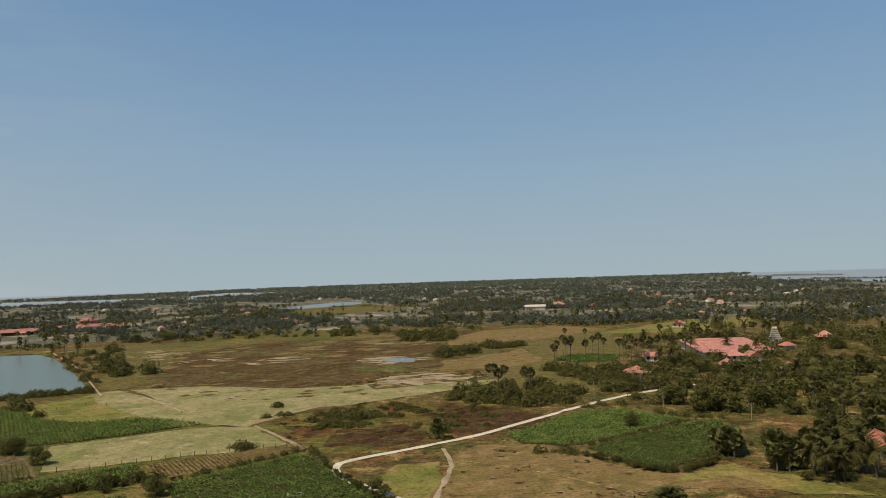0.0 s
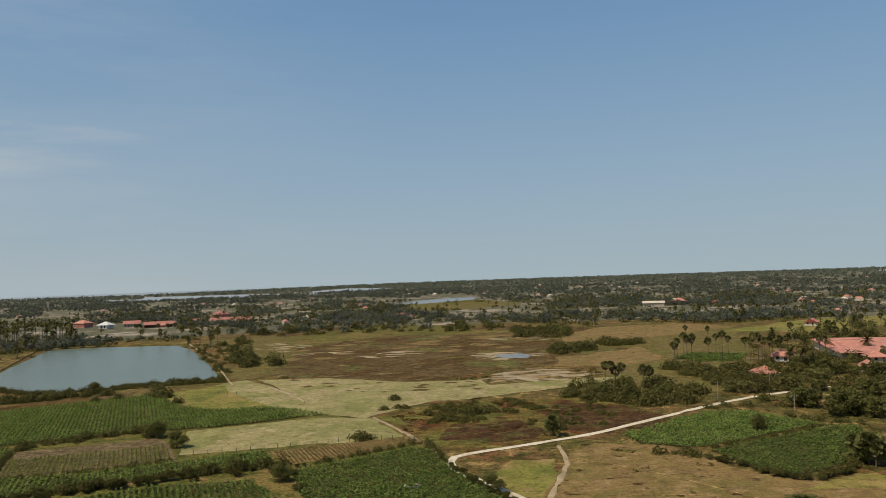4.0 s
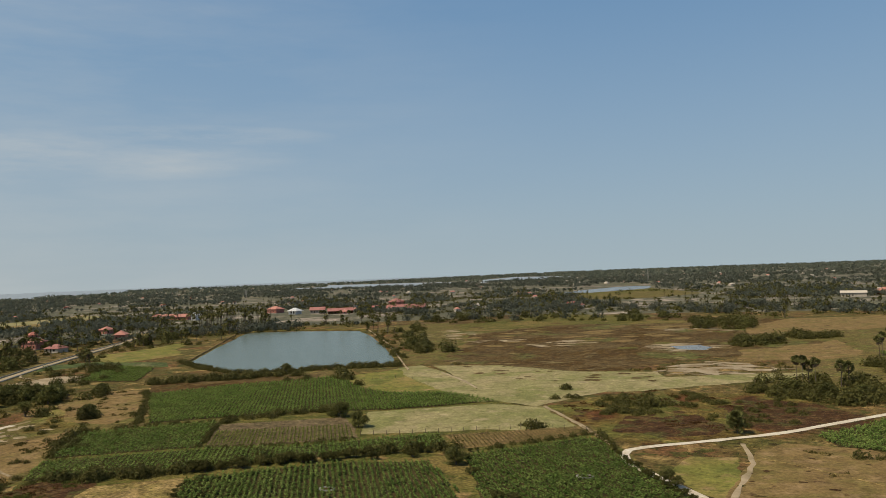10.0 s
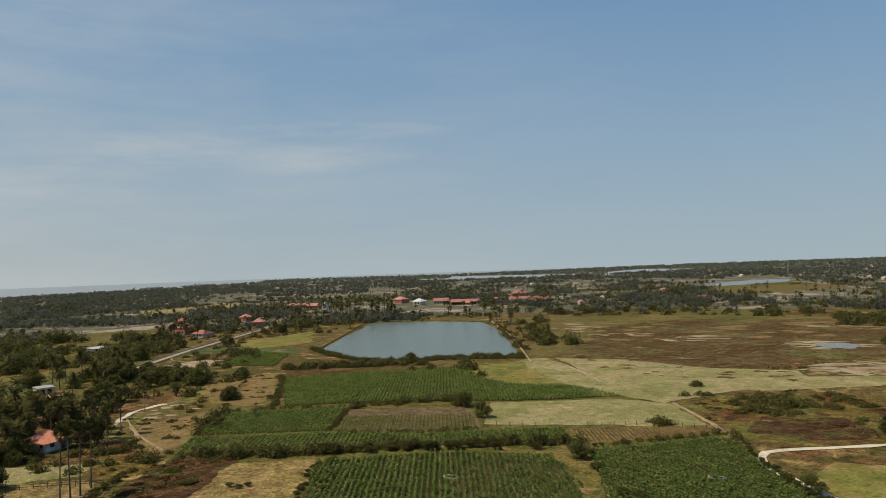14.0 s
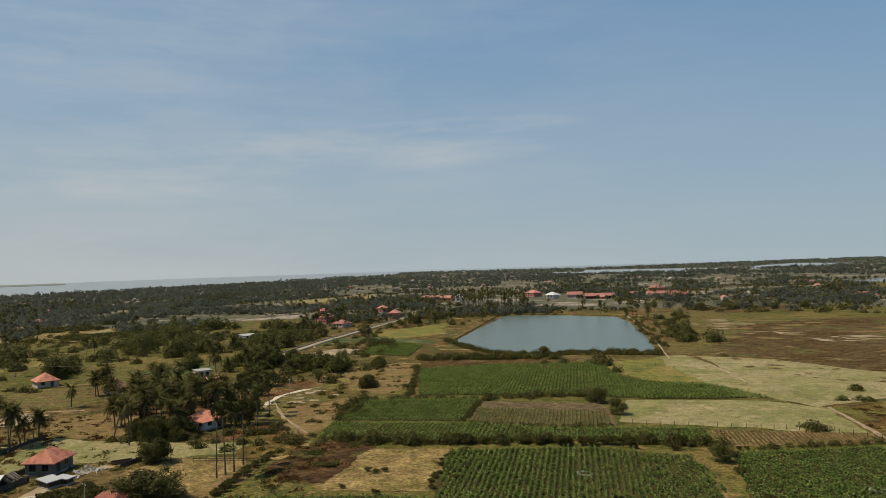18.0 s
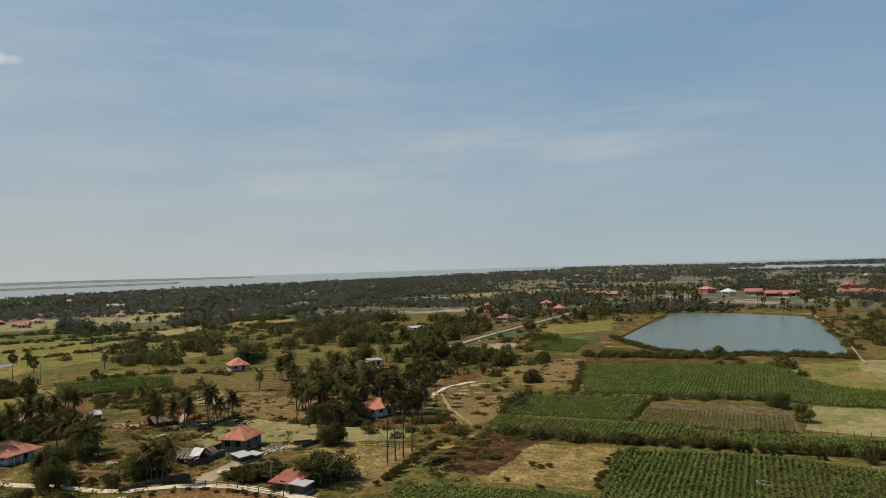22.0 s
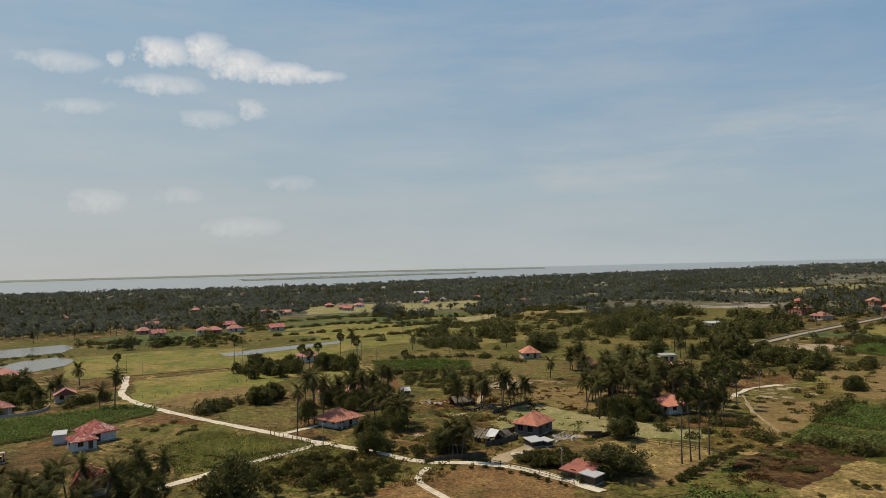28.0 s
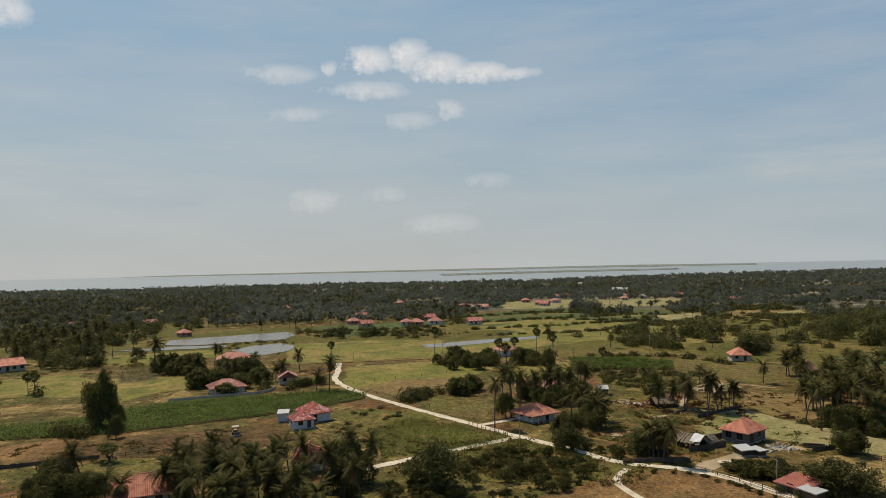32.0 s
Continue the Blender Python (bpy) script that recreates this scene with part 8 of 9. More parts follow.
def house(p1, p2, depth, wall_h, rise, style, wall_mat, roof_mat, label, front=(), side=(), over=0.7, ribs=False, columns=0, name="house", category="house", group=""):
    """A house on the front edge from p1 to p2, its depth away from it. front, side: openings (kind, x, z, w, h)."""
    w = math.hypot(p2[0] - p1[0], p2[1] - p1[1])
    root = tagged(new(name), label, category, group)
    root.matrix_basis = Matrix.Translation((*p1, 0)) @ Matrix.Rotation(math.atan2(p2[1] - p1[1], p2[0] - p1[0]), 4, "Z")
    th = 0.22
    fronts = [(k, x if x >= 0 else w + x, z, a, q) for k, x, z, a, q in front if (x if x >= 0 else w + x) + a < w - 0.2]
    sides = [(k, x, z, a, q) for k, x, z, a, q in side if x + a < depth - 0.4]
    part("plinth", boxes("plinth", [(-0.15, -0.15, -0.2, w + 0.15, depth + 0.15, 0.3)], M_CONCRETE), root)
    for nm, m, length, holes in (("wall", Matrix.Translation((0, 0, 0)), w, fronts), ("wall", Matrix.Translation((w, th, 0)) @ Matrix.Rotation(math.pi / 2, 4, "Z"), depth - 2 * th, sides),
                                 ("wall", Matrix.Translation((w, depth, 0)) @ Matrix.Rotation(math.pi, 4, "Z"), w, ()), ("wall", Matrix.Translation((0, depth - th, 0)) @ Matrix.Rotation(-math.pi / 2, 4, "Z"), depth - 2 * th, sides)):
        ob = part(nm, wall_mesh(length, wall_h, [q[1:] for q in holes], th, wall_mat), root)
        ob.matrix_basis = m
        for k, x, z, a, q in holes:
            if k == "window":
                fr = part("window", ring_mesh(x, z, a, q), root)
                fr.matrix_basis = m
                part("pane", boxes("pane", [(x + 0.08, 0.13, z + 0.08, x + a - 0.08, 0.15, z + q - 0.08)], M_GLASS), fr)
                part("mullion", boxes("mullion", [(x + a / 2 - 0.03, 0.05, z + 0.08, x + a / 2 + 0.03, 0.11, z + q - 0.08)], M_WOOD), fr)
                part("sill", boxes("sill", [(x - 0.08, -0.09, z - 0.1, x + a + 0.08, 0.03, z - 0.02)], M_CONCRETE), fr)
            elif k == "door":
                dr = part("door", boxes("door", [(x, 0.08, z, x + a, 0.14, z + q)], M_WOOD), root)
                dr.matrix_basis = m
    me, top, faces = roof_mesh(w, depth, wall_h, rise, over, style, roof_mat)
    rf = part("roof", me, root)
    if ribs:
        v, f = tile_rows(top, faces)
        if f:
            part("tile_ribs", mesh_of("tile_ribs", v, f, roof_mat), rf)
    if style in ("hip", "gable"):
        part("ridge", limbs("ridge", [tube([Vector(top[4]) - Vector((0, 0, 0.02)), Vector(top[5]) - Vector((0, 0, 0.02)) + Vector((0.001, 0.001, 0))], [0.14, 0.14], 6)], roof_mat), rf)
    if style == "gable":
        long_x = w + 2 * over >= depth + 2 * over
        for s in (0, 1):
            if long_x:
                x = th / 2 if not s else w - th / 2
                v = [(x - th / 2, 0, wall_h), (x - th / 2, depth, wall_h), (x - th / 2, depth / 2, wall_h + rise - 0.2), (x + th / 2, 0, wall_h), (x + th / 2, depth, wall_h), (x + th / 2, depth / 2, wall_h + rise - 0.2)]
            else:
                y = th / 2 if not s else depth - th / 2
                v = [(0, y - th / 2, wall_h), (w, y - th / 2, wall_h), (w / 2, y - th / 2, wall_h + rise - 0.2), (0, y + th / 2, wall_h), (w, y + th / 2, wall_h), (w / 2, y + th / 2, wall_h + rise - 0.2)]
            part("gable", mesh_of("gable", v, [(0, 1, 2), (5, 4, 3), (0, 3, 4, 1), (1, 4, 5, 2), (2, 5, 3, 0)], wall_mat), root)
    for k in range(columns):
        x = (k + 0.5) * w / columns
        part("column", limbs("column", [tube([(x, -over + 0.25, 0), (x, -over + 0.25, wall_h - 0.15)], [0.14, 0.12], 8)], M_WHITE), root)
    return root


FRONT = (("window", 1.2, 1.1, 1.2, 1.2), ("door", 4.2, 0.3, 1.1, 2.1), ("window", 6.6, 1.1, 1.2, 1.2), ("window", 9.4, 1.1, 1.2, 1.2))
SIDE = (("window", 1.6, 1.1, 1.1, 1.2), ("window", 4.8, 1.1, 1.1, 1.2))
TILED = "single-storey house with an orange clay-tile hipped roof"
# the unfinished block house, the two whitewashed houses, the low houses and the shed
house((-157.4, 56.1), (-162.0, 61.7), 5.8, 3.0, 1.9, "hip", M_BLOCK, M_ROOF, "unfinished grey block house with orange hipped tile roof", (("door", 1.2, 0.3, 1.4, 2.2), ("window", 4.0, 1.1, 1.4, 1.3), ("window", 6.6, 1.1, 1.2, 1.3)), (("window", 0.6, 0.9, 1.4, 1.6), ("window", 3.2, 0.9, 1.4, 1.6)), 0.6, True)
house((-181.0, 12.8), (-185.2, 18.6), 6.8, 2.6, 1.7, "hip", M_WHITE, M_ROOF, "white house with orange hipped tile roof by the junction", FRONT, SIDE, 1.25, True, 4)
house((-184.3, -43.6), (-188.1, -39.0), 7.5, 2.8, 1.8, "hip", M_WHITE, M_ROOF_WORN, "whitewashed house with worn red tile roof, main wing", (("door", 1.0, 0.3, 1.2, 2.1), ("window", 4.4, 1.1, 1.8, 1.3)), SIDE, 0.7, True)
house((-176.9, -45.7), (-179.1, -41.3), 5.5, 2.6, 1.3, "hip", M_WHITE, M_ROOF_WORN, "whitewashed front wing with worn red tile roof", (("window", 1.0, 1.1, 1.2, 1.2), ("door", 3.2, 0.3, 1.0, 2.1)), (("window", 1.2, 1.1, 1.2, 1.2),), 0.5, True)
house((-186.2, -52.3), (-186.7, -49.8), 4.0, 2.3, 0.25, "lean", M_WHITE, M_TIN, "small whitewashed outhouse with flat tin roof", (), (), 0.25, name="outhouse")
house((-168.3, 95.6), (-169.3, 102.4), 7, 2.8, 1.7, "hip", M_WHITE, M_ROOF, "white house with orange roof among palms", FRONT, SIDE, 0.9, True)
house((-127.1, 50.0), (-122.4, 52.6), 4.6, 1.6, 0.8, "lean", M_BLOCK, M_RED, "low shed with a sloping bright red sheet roof", (("door", 2.0, 0.1, 1.2, 1.8),), (), 0.4, True, name="shed", category="shed")
house((-120.0, 53.3), (-121.7, 55.7), 2.8, 1.7, 0.3, "lean", M_WOOD, M_TIN, "small lean-to with pale tin sheet roof", (), (), 0.3, name="lean_to", category="shed")
house((-118.2, -61.2), (-122.9, -51.3), 9.0, 2.8, 2.0, "hip", M_CREAM, M_ROOF, "house with orange hipped tile roof under palms", FRONT, SIDE, 0.9, True)
house((-140.3, -36.5), (-140.2, -33.7), 6.0, 2.8, 1.8, "gable", M_CREAM, M_ROOF, "small house with orange roof behind palms", FRONT[:2], (), 0.5, True)
house((-140.9, -33.0), (-143.2, -30.7), 6.0, 2.8, 1.8, "gable", M_CREAM, M_ROOF_WORN, "small house with red roof behind palms", FRONT[:2], (), 0.5, True)
house((-226.1, -84.3), (-231.0, -75.5), 8.0, 2.6, 1.9, "hip", M_CREAM, M_PINK, "walled house with faded orange tile roof", FRONT, SIDE, 0.8, True, 5)
house((-295.5, -107.8), (-299.1, -95.9), 9.0, 3.0, 2.2, "hip", M_WHITE, M_RED, "house with red roof behind coconut palms", FRONT, SIDE, 0.7)
house((-244.8, -68.0), (-246.6, -62.6), 6.5, 2.8, 1.6, "gable", M_CREAM, M_PINK, "small house with faded tile roof", FRONT[:2], (), 0.5)
house((-283.3, -194.2), (-291.6, -186.7), 10.0, 3.0, 2.2, "gable", M_CREAM, M_ROOF, TILED, FRONT, SIDE, 0.6)
house((-217.5, 12.4), (-218.2, 15.4), 7.0, 2.8, 1.8, "gable", M_WHITE, M_PINK, "small white house with orange roof among palms", FRONT[:2], (), 0.5)
house((-216.7, 21.6), (-218.3, 25.1), 6.0, 2.6, 1.6, "gable", M_CREAM, M_PINK, "small house with faded roof among palms", FRONT[:2], (), 0.5)
house((-308.6, 9.4), (-311.5, 16.0), 8.0, 3.0, 2.2, "hip", M_WHITE, M_PINK, TILED, FRONT, SIDE, 0.6)
house((-283.7, 96.5), (-282.8, 103.4), 8.0, 2.8, 2.2, "hip", M_CREAM, M_ROOF, TILED, FRONT, SIDE, 0.6)
house((-244.2, 106.4), (-243.8, 110.4), 8.0, 2.8, 2.2, "hip", M_CREAM, M_ROOF, TILED, FRONT, SIDE, 0.6)
house((-225.9, 126.9), (-222.3, 134.1), 7.0, 2.6, 1.4, "gable", M_WHITE, M_PINK, "low house with faded roof in a palm grove", FRONT, (), 0.5)
house((-251.3, 140.6), (-250.3, 145.9), 5.0, 3.0, 0.2, "lean", M_CREAM, M_CONCRETE, "unfinished flat-roofed concrete house", (("window", 0.8, 0.6, 1.4, 1.8), ("window", 3.0, 0.6, 1.4, 1.8), ("window", 5.2, 0.6, 1.4, 1.8)), (), 0.3)
house((-148.2, 51.8), (-148.9, 54.5), 2.8, 1.4, 0.4, "lean", M_WOOD, M_TIN, "open shelter with a bright tin sheet roof", (("door", 0.6, 0, 1.4, 1.2),), (), 0.3, name="shelter", category="shelter")
house((-148.0, 55.2), (-148.8, 56.7), 2.4, 1.3, 0.3, "lean", M_WOOD, M_TIN, "small tin-roofed animal pen beside the shelter", (), (), 0.3, name="pen", category="shelter")
house((-217.5, 35.3), (-217.3, 37.6), 3.0, 1.9, 0.6, "lean", M_WOOD, M_TIN, "small shelter with white sheet roof", (), (), 0.3, name="shelter", category="shelter")
house((-243.1, 159.3), (-241.5, 161.9), 4.0, 2.0, 0.4, "lean", M_BLOCK, M_TIN, "low shed with pale sheet roof", (("door", 1.0, 0.2, 1.0, 1.9),), (), 0.4, name="shed", category="shed")
house((-364.8, 234.4), (-365.5, 245.4), 6.0, 2.6, 0.5, "lean", M_CREAM, M_TIN, "low shed with pale sheet roof", FRONT[:2], (), 0.4, name="shed", category="shed")
# the temple and the houses round it
house((117.5, 324.7), (147.3, 322.4), 42, 2.6, 2.0, "lean", M_CREAM, M_PINK, "broad temple hall with a faded red sheet roof", (("door", 6, 0.3, 2, 2.6), ("door", 16, 0.3, 2, 2.6), ("door", 26, 0.3, 2, 2.6)), (), 1.6, name="temple_hall", category="temple")
house((120.4, 351.9), (122.2, 341.0), 12, 3.4, 2.0, "gable", M_CREAM, M_PINK, "side hall with a faded red roof", FRONT, (), 0.8)
house((162.2, 348.6), (163.2, 344.7), 5, 2.4, 1.2, "hip", M_CREAM, M_RED, "temple gatehouse with red hipped roof", FRONT, (), 0.8)
house((122.6, 309.0), (128.7, 309.3), 7, 2.8, 1.8, "hip", M_CREAM, M_PINK, TILED, FRONT, SIDE, 0.7)
house((109.4, 284.5), (113.8, 283.3), 6, 2.6, 1.7, "hip", M_CREAM, M_PINK, TILED, FRONT, SIDE, 0.7)
house((129.4, 305.5), (134.6, 305.8), 6, 2.6, 1.6, "gable", M_WHITE, M_PINK, "small house with faded tile roof near the temple", FRONT, (), 0.6)
house((125.1, 268.9), (128.2, 266.5), 6, 2.6, 1.8, "hip", M_CREAM, M_PINK, TILED, FRONT, SIDE, 0.7)
house((70.3, 269.0), (77.0, 270.3), 7, 2.6, 1.8, "hip", M_CREAM, M_PINK, TILED, FRONT, SIDE, 0.8, True)
house((88.7, 319.0), (95.1, 317.1), 8, 2.8, 2.0, "hip", M_WHITE, M_PINK, TILED, FRONT, SIDE, 0.8)
house((193.4, 372.9), (200.6, 370.1), 10, 3.4, 2.4, "hip", M_RUST, M_PINK, "brick house with faded red hipped roof", FRONT, SIDE, 0.8)
house((88.6, 148.5), (91.8, 148.0), 8, 2.8, 2.0, "hip", M_CREAM, M_RED, "house with red roof under palms", FRONT, SIDE, 0.7)
# the school and houses beyond the pond
house((-332.0, 669.6), (-295.7, 680.5), 14, 4.0, 3.0, "gable", M_CREAM, M_MAROON, "long school block with a red roof", tuple(("window", 3 + 5 * k, 1.2, 2.2, 1.6) for k in range(12)), (), 1.2, False, 12, "school", "school")
house((-366.7, 744.4), (-355.5, 741.8), 14, 7.5, 3.2, "hip", M_PINK, M_MAROON, "two-storey school wing with a red roof", (("window", 2, 1.2, 2, 1.6), ("window", 2, 4.6, 2, 1.6), ("window", 7, 4.6, 2, 1.6)), (), 1.0, name="school", category="school")
house((-439.0, 652.4), (-428.6, 650.8), 8, 4.6, 2.2, "hip", M_WHITE, M_WHITE, "white pavilion with a white hipped roof", (("window", 2, 1.0, 2.4, 2.6), ("window", 6, 1.0, 2.4, 2.6), ("window", 10, 1.0, 2.4, 2.6)), (), 1.6, False, 4, "pavilion", "pavilion")
house((-504.5, 579.3), (-497.8, 578.6), 6.5, 6.0, 2.0, "hip", M_WHITE, M_WHITE, "white two-storey building with white roof", (("window", 2, 1.2, 2, 1.6), ("window", 2, 4.4, 2, 1.4), ("window", 6, 4.4, 2, 1.4)), (), 0.8)
house((-560.5, 584.8), (-516.1, 588.1), 12, 3.6, 2.4, "gable", M_PINK, M_PINK, "long low building with a faded red roof", tuple(("window", 2 + 5 * k, 1.2, 1.8, 1.4) for k in range(8)), (), 0.8)
house((-422.2, 667.4), (-408.7, 674.2), 12, 3.6, 2.6, "gable", M_CREAM, M_MAROON, "red-roofed hall beyond the pond", FRONT, (), 0.8)
house((-385.8, 644.1), (-365.1, 657.8), 12, 3.4, 2.4, "gable", M_RUST, M_MAROON, "long red-roofed shed beyond the pond", FRONT, (), 0.8)
house((-484.3, 677.8), (-470.6, 675.5), 12, 5.0, 2.8, "hip", M_PINK, M_PINK, "two-storey house with faded red roof", FRONT, (), 0.8)
house((-422.0, 329.1), (-410.1, 330.0), 9, 5.0, 2.0, "hip", M_PINK, M_PINK, "pink two-storey house with red roof", FRONT, (), 0.6)
house((-383.0, 313.5), (-373.0, 314.4), 8, 3.0, 2.0, "hip", M_CREAM, M_MAROON, TILED, FRONT, (), 0.6)
house((-406.9, 388.3), (-400.5, 392.6), 10, 4.0, 2.4, "hip", M_PINK, M_PINK, TILED, FRONT, (), 0.6)
house((-467.4, 431.7), (-459.5, 431.8), 8, 4.0, 2.2, "hip", M_PINK, M_PINK, TILED, FRONT, (), 0.6)
house((93.5, 793.1), (114.8, 790.9), 11, 4.2, 1.8, "gable", M_CREAM, M_CREAM, "long cream building with a pale roof at the wood's edge", FRONT, (), 0.8)
house((126.1, 824.5), (136.3, 816.6), 14, 4.5, 3.0, "hip", M_RUST, M_PINK, "house with red roof at the wood's edge", FRONT, (), 0.8)
house((-875.7, 160.0), (-868.7, 174.8), 9, 4.5, 2.2, "gable", M_CREAM, M_WHITE, "long hall with a bright white roof in the far village", FRONT, (), 0.8, name="hall", category="hall")
SPOTS = [(-660.5, 225.3), (-715.5, 253.9), (-507.2, 403.1), (-842.6, 80.5), (-843.5, 115.4), (-762.4, 147.0), (-758.4, 202.0), (-906.0, 407.0), (-823.8, 289.2), (-670.5, 52.2), (-697.5, 70.6), (-799.7, 90.7)] + [(-471.9, -6.3), (-525.5, -178.5), (-424.0, -176.5), (-510.1, -237.7), (-598.0, -196.9), (-665.0, -181.8), (-541.1, -92.4), (-589.3, -95.0), (-490.2, -86.9), (-466.2, -75.3), (-473.3, -50.5), (-472.0, -44.8), (-512.0, -38.6), (-477.8, -32.3), (-719.7, -82.0), (-499.5, -292.8), (-462.5, -250.5)] + [(-651.7, -13.3), (-624.1, -0.7), (-737.1, 7.9), (-713.3, 43.4), (-653.8, 54.8), (-788.9, 78.4), (-827.3, 110.8), (-891.4, 167.2), (-717.1, 139.7), (-760.3, 200.1), (-870.2, 301.2), (-935.9, 415.0)] + [(242.4, 748.1), (158.6, 497.4), (212.6, 606.1), (261.1, 620.4), (383.5, 876.7), (321.0, 1079.3), (167.4, 807.1), (-153.3, 711.2), (-378.2, 681.6), (-374.3, 647.8)] + [(-1032.8, 882.8), (-847.3, 903.1), (-1088.3, 1250.3), (-369.1, 708.4), (-592.1, 911.5)]
for k, (x, y) in enumerate(SPOTS):
    a = RNG.uniform(-0.5, 0.5) + math.atan2(y, x) - math.pi / 2
    w = RNG.uniform(6.5, 9)
    house((x, y), (x + w * math.cos(a), y + w * math.sin(a)), RNG.uniform(6, 8), 2.7, 1.9, "hip" if k % 3 else "gable", (M_CREAM, M_WHITE, M_PINK)[k % 3], (M_ROOF_WORN, M_PINK, M_RED)[k % 3 if k % 5 else 1], "distant village house with a red tile roof", FRONT[:2], (), 0.6, group="distant village houses")


def temple_tower(x, y, w, h):
    """A stepped temple tower: tiers that shrink upwards, each with niches and a row of small finials."""
    root = tagged(new("temple_tower"), "pale stepped temple tower with carved tiers", "tower")
    root.matrix_basis = Matrix.Translation((x, y, 0)) @ Matrix.Rotation(math.atan2(y, x) - math.pi / 2, 4, "Z")
    part("base", boxes("base", [(-w / 2, -w * 0.35, -0.2, w / 2, w * 0.35, h * 0.28)], M_CONCRETE), root)
    z, s = h * 0.28, 0.92
    for k in range(6):
        q = h * 0.105
        a, c = w / 2 * s, w * 0.35 * s
        tier = part("tier", boxes("tier", [(-a, -c, z, a, c, z + q * 0.7), (-a * 1.06, -c * 1.06, z + q * 0.7, a * 1.06, c * 1.06, z + q)], M_CONCRETE if k % 2 else M_CREAM), root)
        part("niche", boxes("niche", [(j * a * 0.36 - 0.22, -c - 0.12, z + q * 0.1, j * a * 0.36 + 0.22, -c + 0.02, z + q * 0.6) for j in (-2, -1, 0, 1, 2)], M_BLOCK), tier)
        z += q
        s *= 0.85
    part("vault", limbs("vault", [tube([(-w / 2 * s, 0, z), (w / 2 * s, 0, z + 0.001)], [h * 0.06, h * 0.06], 10)], M_CREAM), root)
    for j in range(5):
        xx = (j - 2) / 2 * w / 2 * s * 0.85
        part("finial", limbs("finial", [tube([(xx, 0, z + h * 0.05), (xx, 0, z + h * 0.075), (xx, 0, z + h * 0.11)], [0.12, 0.18, 0.03], 6)], M_YELLOW), root)


tp = (167.1, 363.9)
temple_tower(tp[0], tp[1], 6.6, 9.6)


M_PAINT = surface("white_car_paint", (0.86, 0.86, 0.84), (((0.74, 0.73, 0.69), 0.5, 0.55, 0.7),), rough=0.35, spec=0.5, space="object")
M_RUBBER = surface("black_rubber", (0.03, 0.03, 0.03), (((0.07, 0.06, 0.05), 0.2, 0.55, 0.7),), rough=0.9, space="object")
M_STEELBLUE = surface("worn_blue_paint", (0.16, 0.21, 0.27), (((0.22, 0.17, 0.12), 0.25, 0.58, 0.7),), rough=0.6, space="object")
M_CHROME = surface("dull_metal", (0.5, 0.5, 0.5), rough=0.4, metal=0.8)


def prism(name, profile, half, mat, taper=0.0):
    """A side profile (x, z) carried across a width, drawn in towards the top by taper."""
    z0, z1 = min(z for _, z in profile), max(z for _, z in profile)
    n = len(profile)
    verts = [(x, s * half * (1 - taper * (z - z0) / (z1 - z0)), z) for s in (-1, 1) for x, z in profile]
    faces = [tuple(range(n)), tuple(range(2 * n - 1, n - 1, -1))] + [(k, k + n, (k + 1) % n + n, (k + 1) % n) for k in range(n)]
    return mesh_of(name, verts, faces, mat)


def wheel(parent, x, y, r, w):
    """A tyre lying on the ground with its rim."""
    ys = [-w / 2, -w / 2 + 0.01, -w * 0.3, w * 0.3, w / 2 - 0.01, w / 2]
    ty = part("wheel", limbs("wheel", [tube([(x, y + q, r) for q in ys], [r * 0.3, r * 0.92, r, r, r * 0.92, r * 0.3], 18)], M_RUBBER), parent)
    part("rim", limbs("rim", [tube([(x, y + q, r) for q in (-w / 2 - 0.015, -w / 2 - 0.01, w / 2 + 0.01, w / 2 + 0.015)], [0.02, r * 0.55, r * 0.55, 0.02], 12)], M_CHROME), ty)


def car(x, y, turn):
    """A small hatchback: body, glazed cabin, roof, lamps and wheels."""
    root = tagged(new("car"), "small white car parked under a tree", "car")
    root.matrix_basis = Matrix.Translation((x, y, 0.1)) @ Matrix.Rotation(turn, 4, "Z")
    part("body", prism("body", [(-1.85, 0.3), (1.85, 0.3), (1.9, 0.55), (1.8, 0.78), (0.95, 0.9), (-1.7, 0.95), (-1.88, 0.7)], 0.8, M_PAINT, 0.06), root)
    part("window", prism("window", [(-1.6, 0.93), (0.85, 0.9), (0.2, 1.38), (-1.35, 1.4)], 0.74, M_GLASS, 0.16), root)
    part("roof", prism("roof", [(-1.42, 1.39), (0.28, 1.37), (0.1, 1.46), (-1.25, 1.47)], 0.63, M_PAINT, 0.1), root)
    for s in (-1, 1):
        part("pillar", boxes("pillar", [(-0.42, s * 0.68 - 0.03, 0.92, -0.32, s * 0.68 + 0.03, 1.4)], M_PAINT), root)
        part("headlight", boxes("headlight", [(1.78, s * 0.6 - 0.14, 0.6, 1.87, s * 0.6 + 0.14, 0.74)], M_CHROME), root)
        part("tail_light", boxes("tail_light", [(-1.9, s * 0.66 - 0.08, 0.65, -1.8, s * 0.66 + 0.08, 0.88)], M_RED), root)
        for xx in (-1.2, 1.2):
            wheel(root, xx, s * 0.72, 0.28, 0.18)


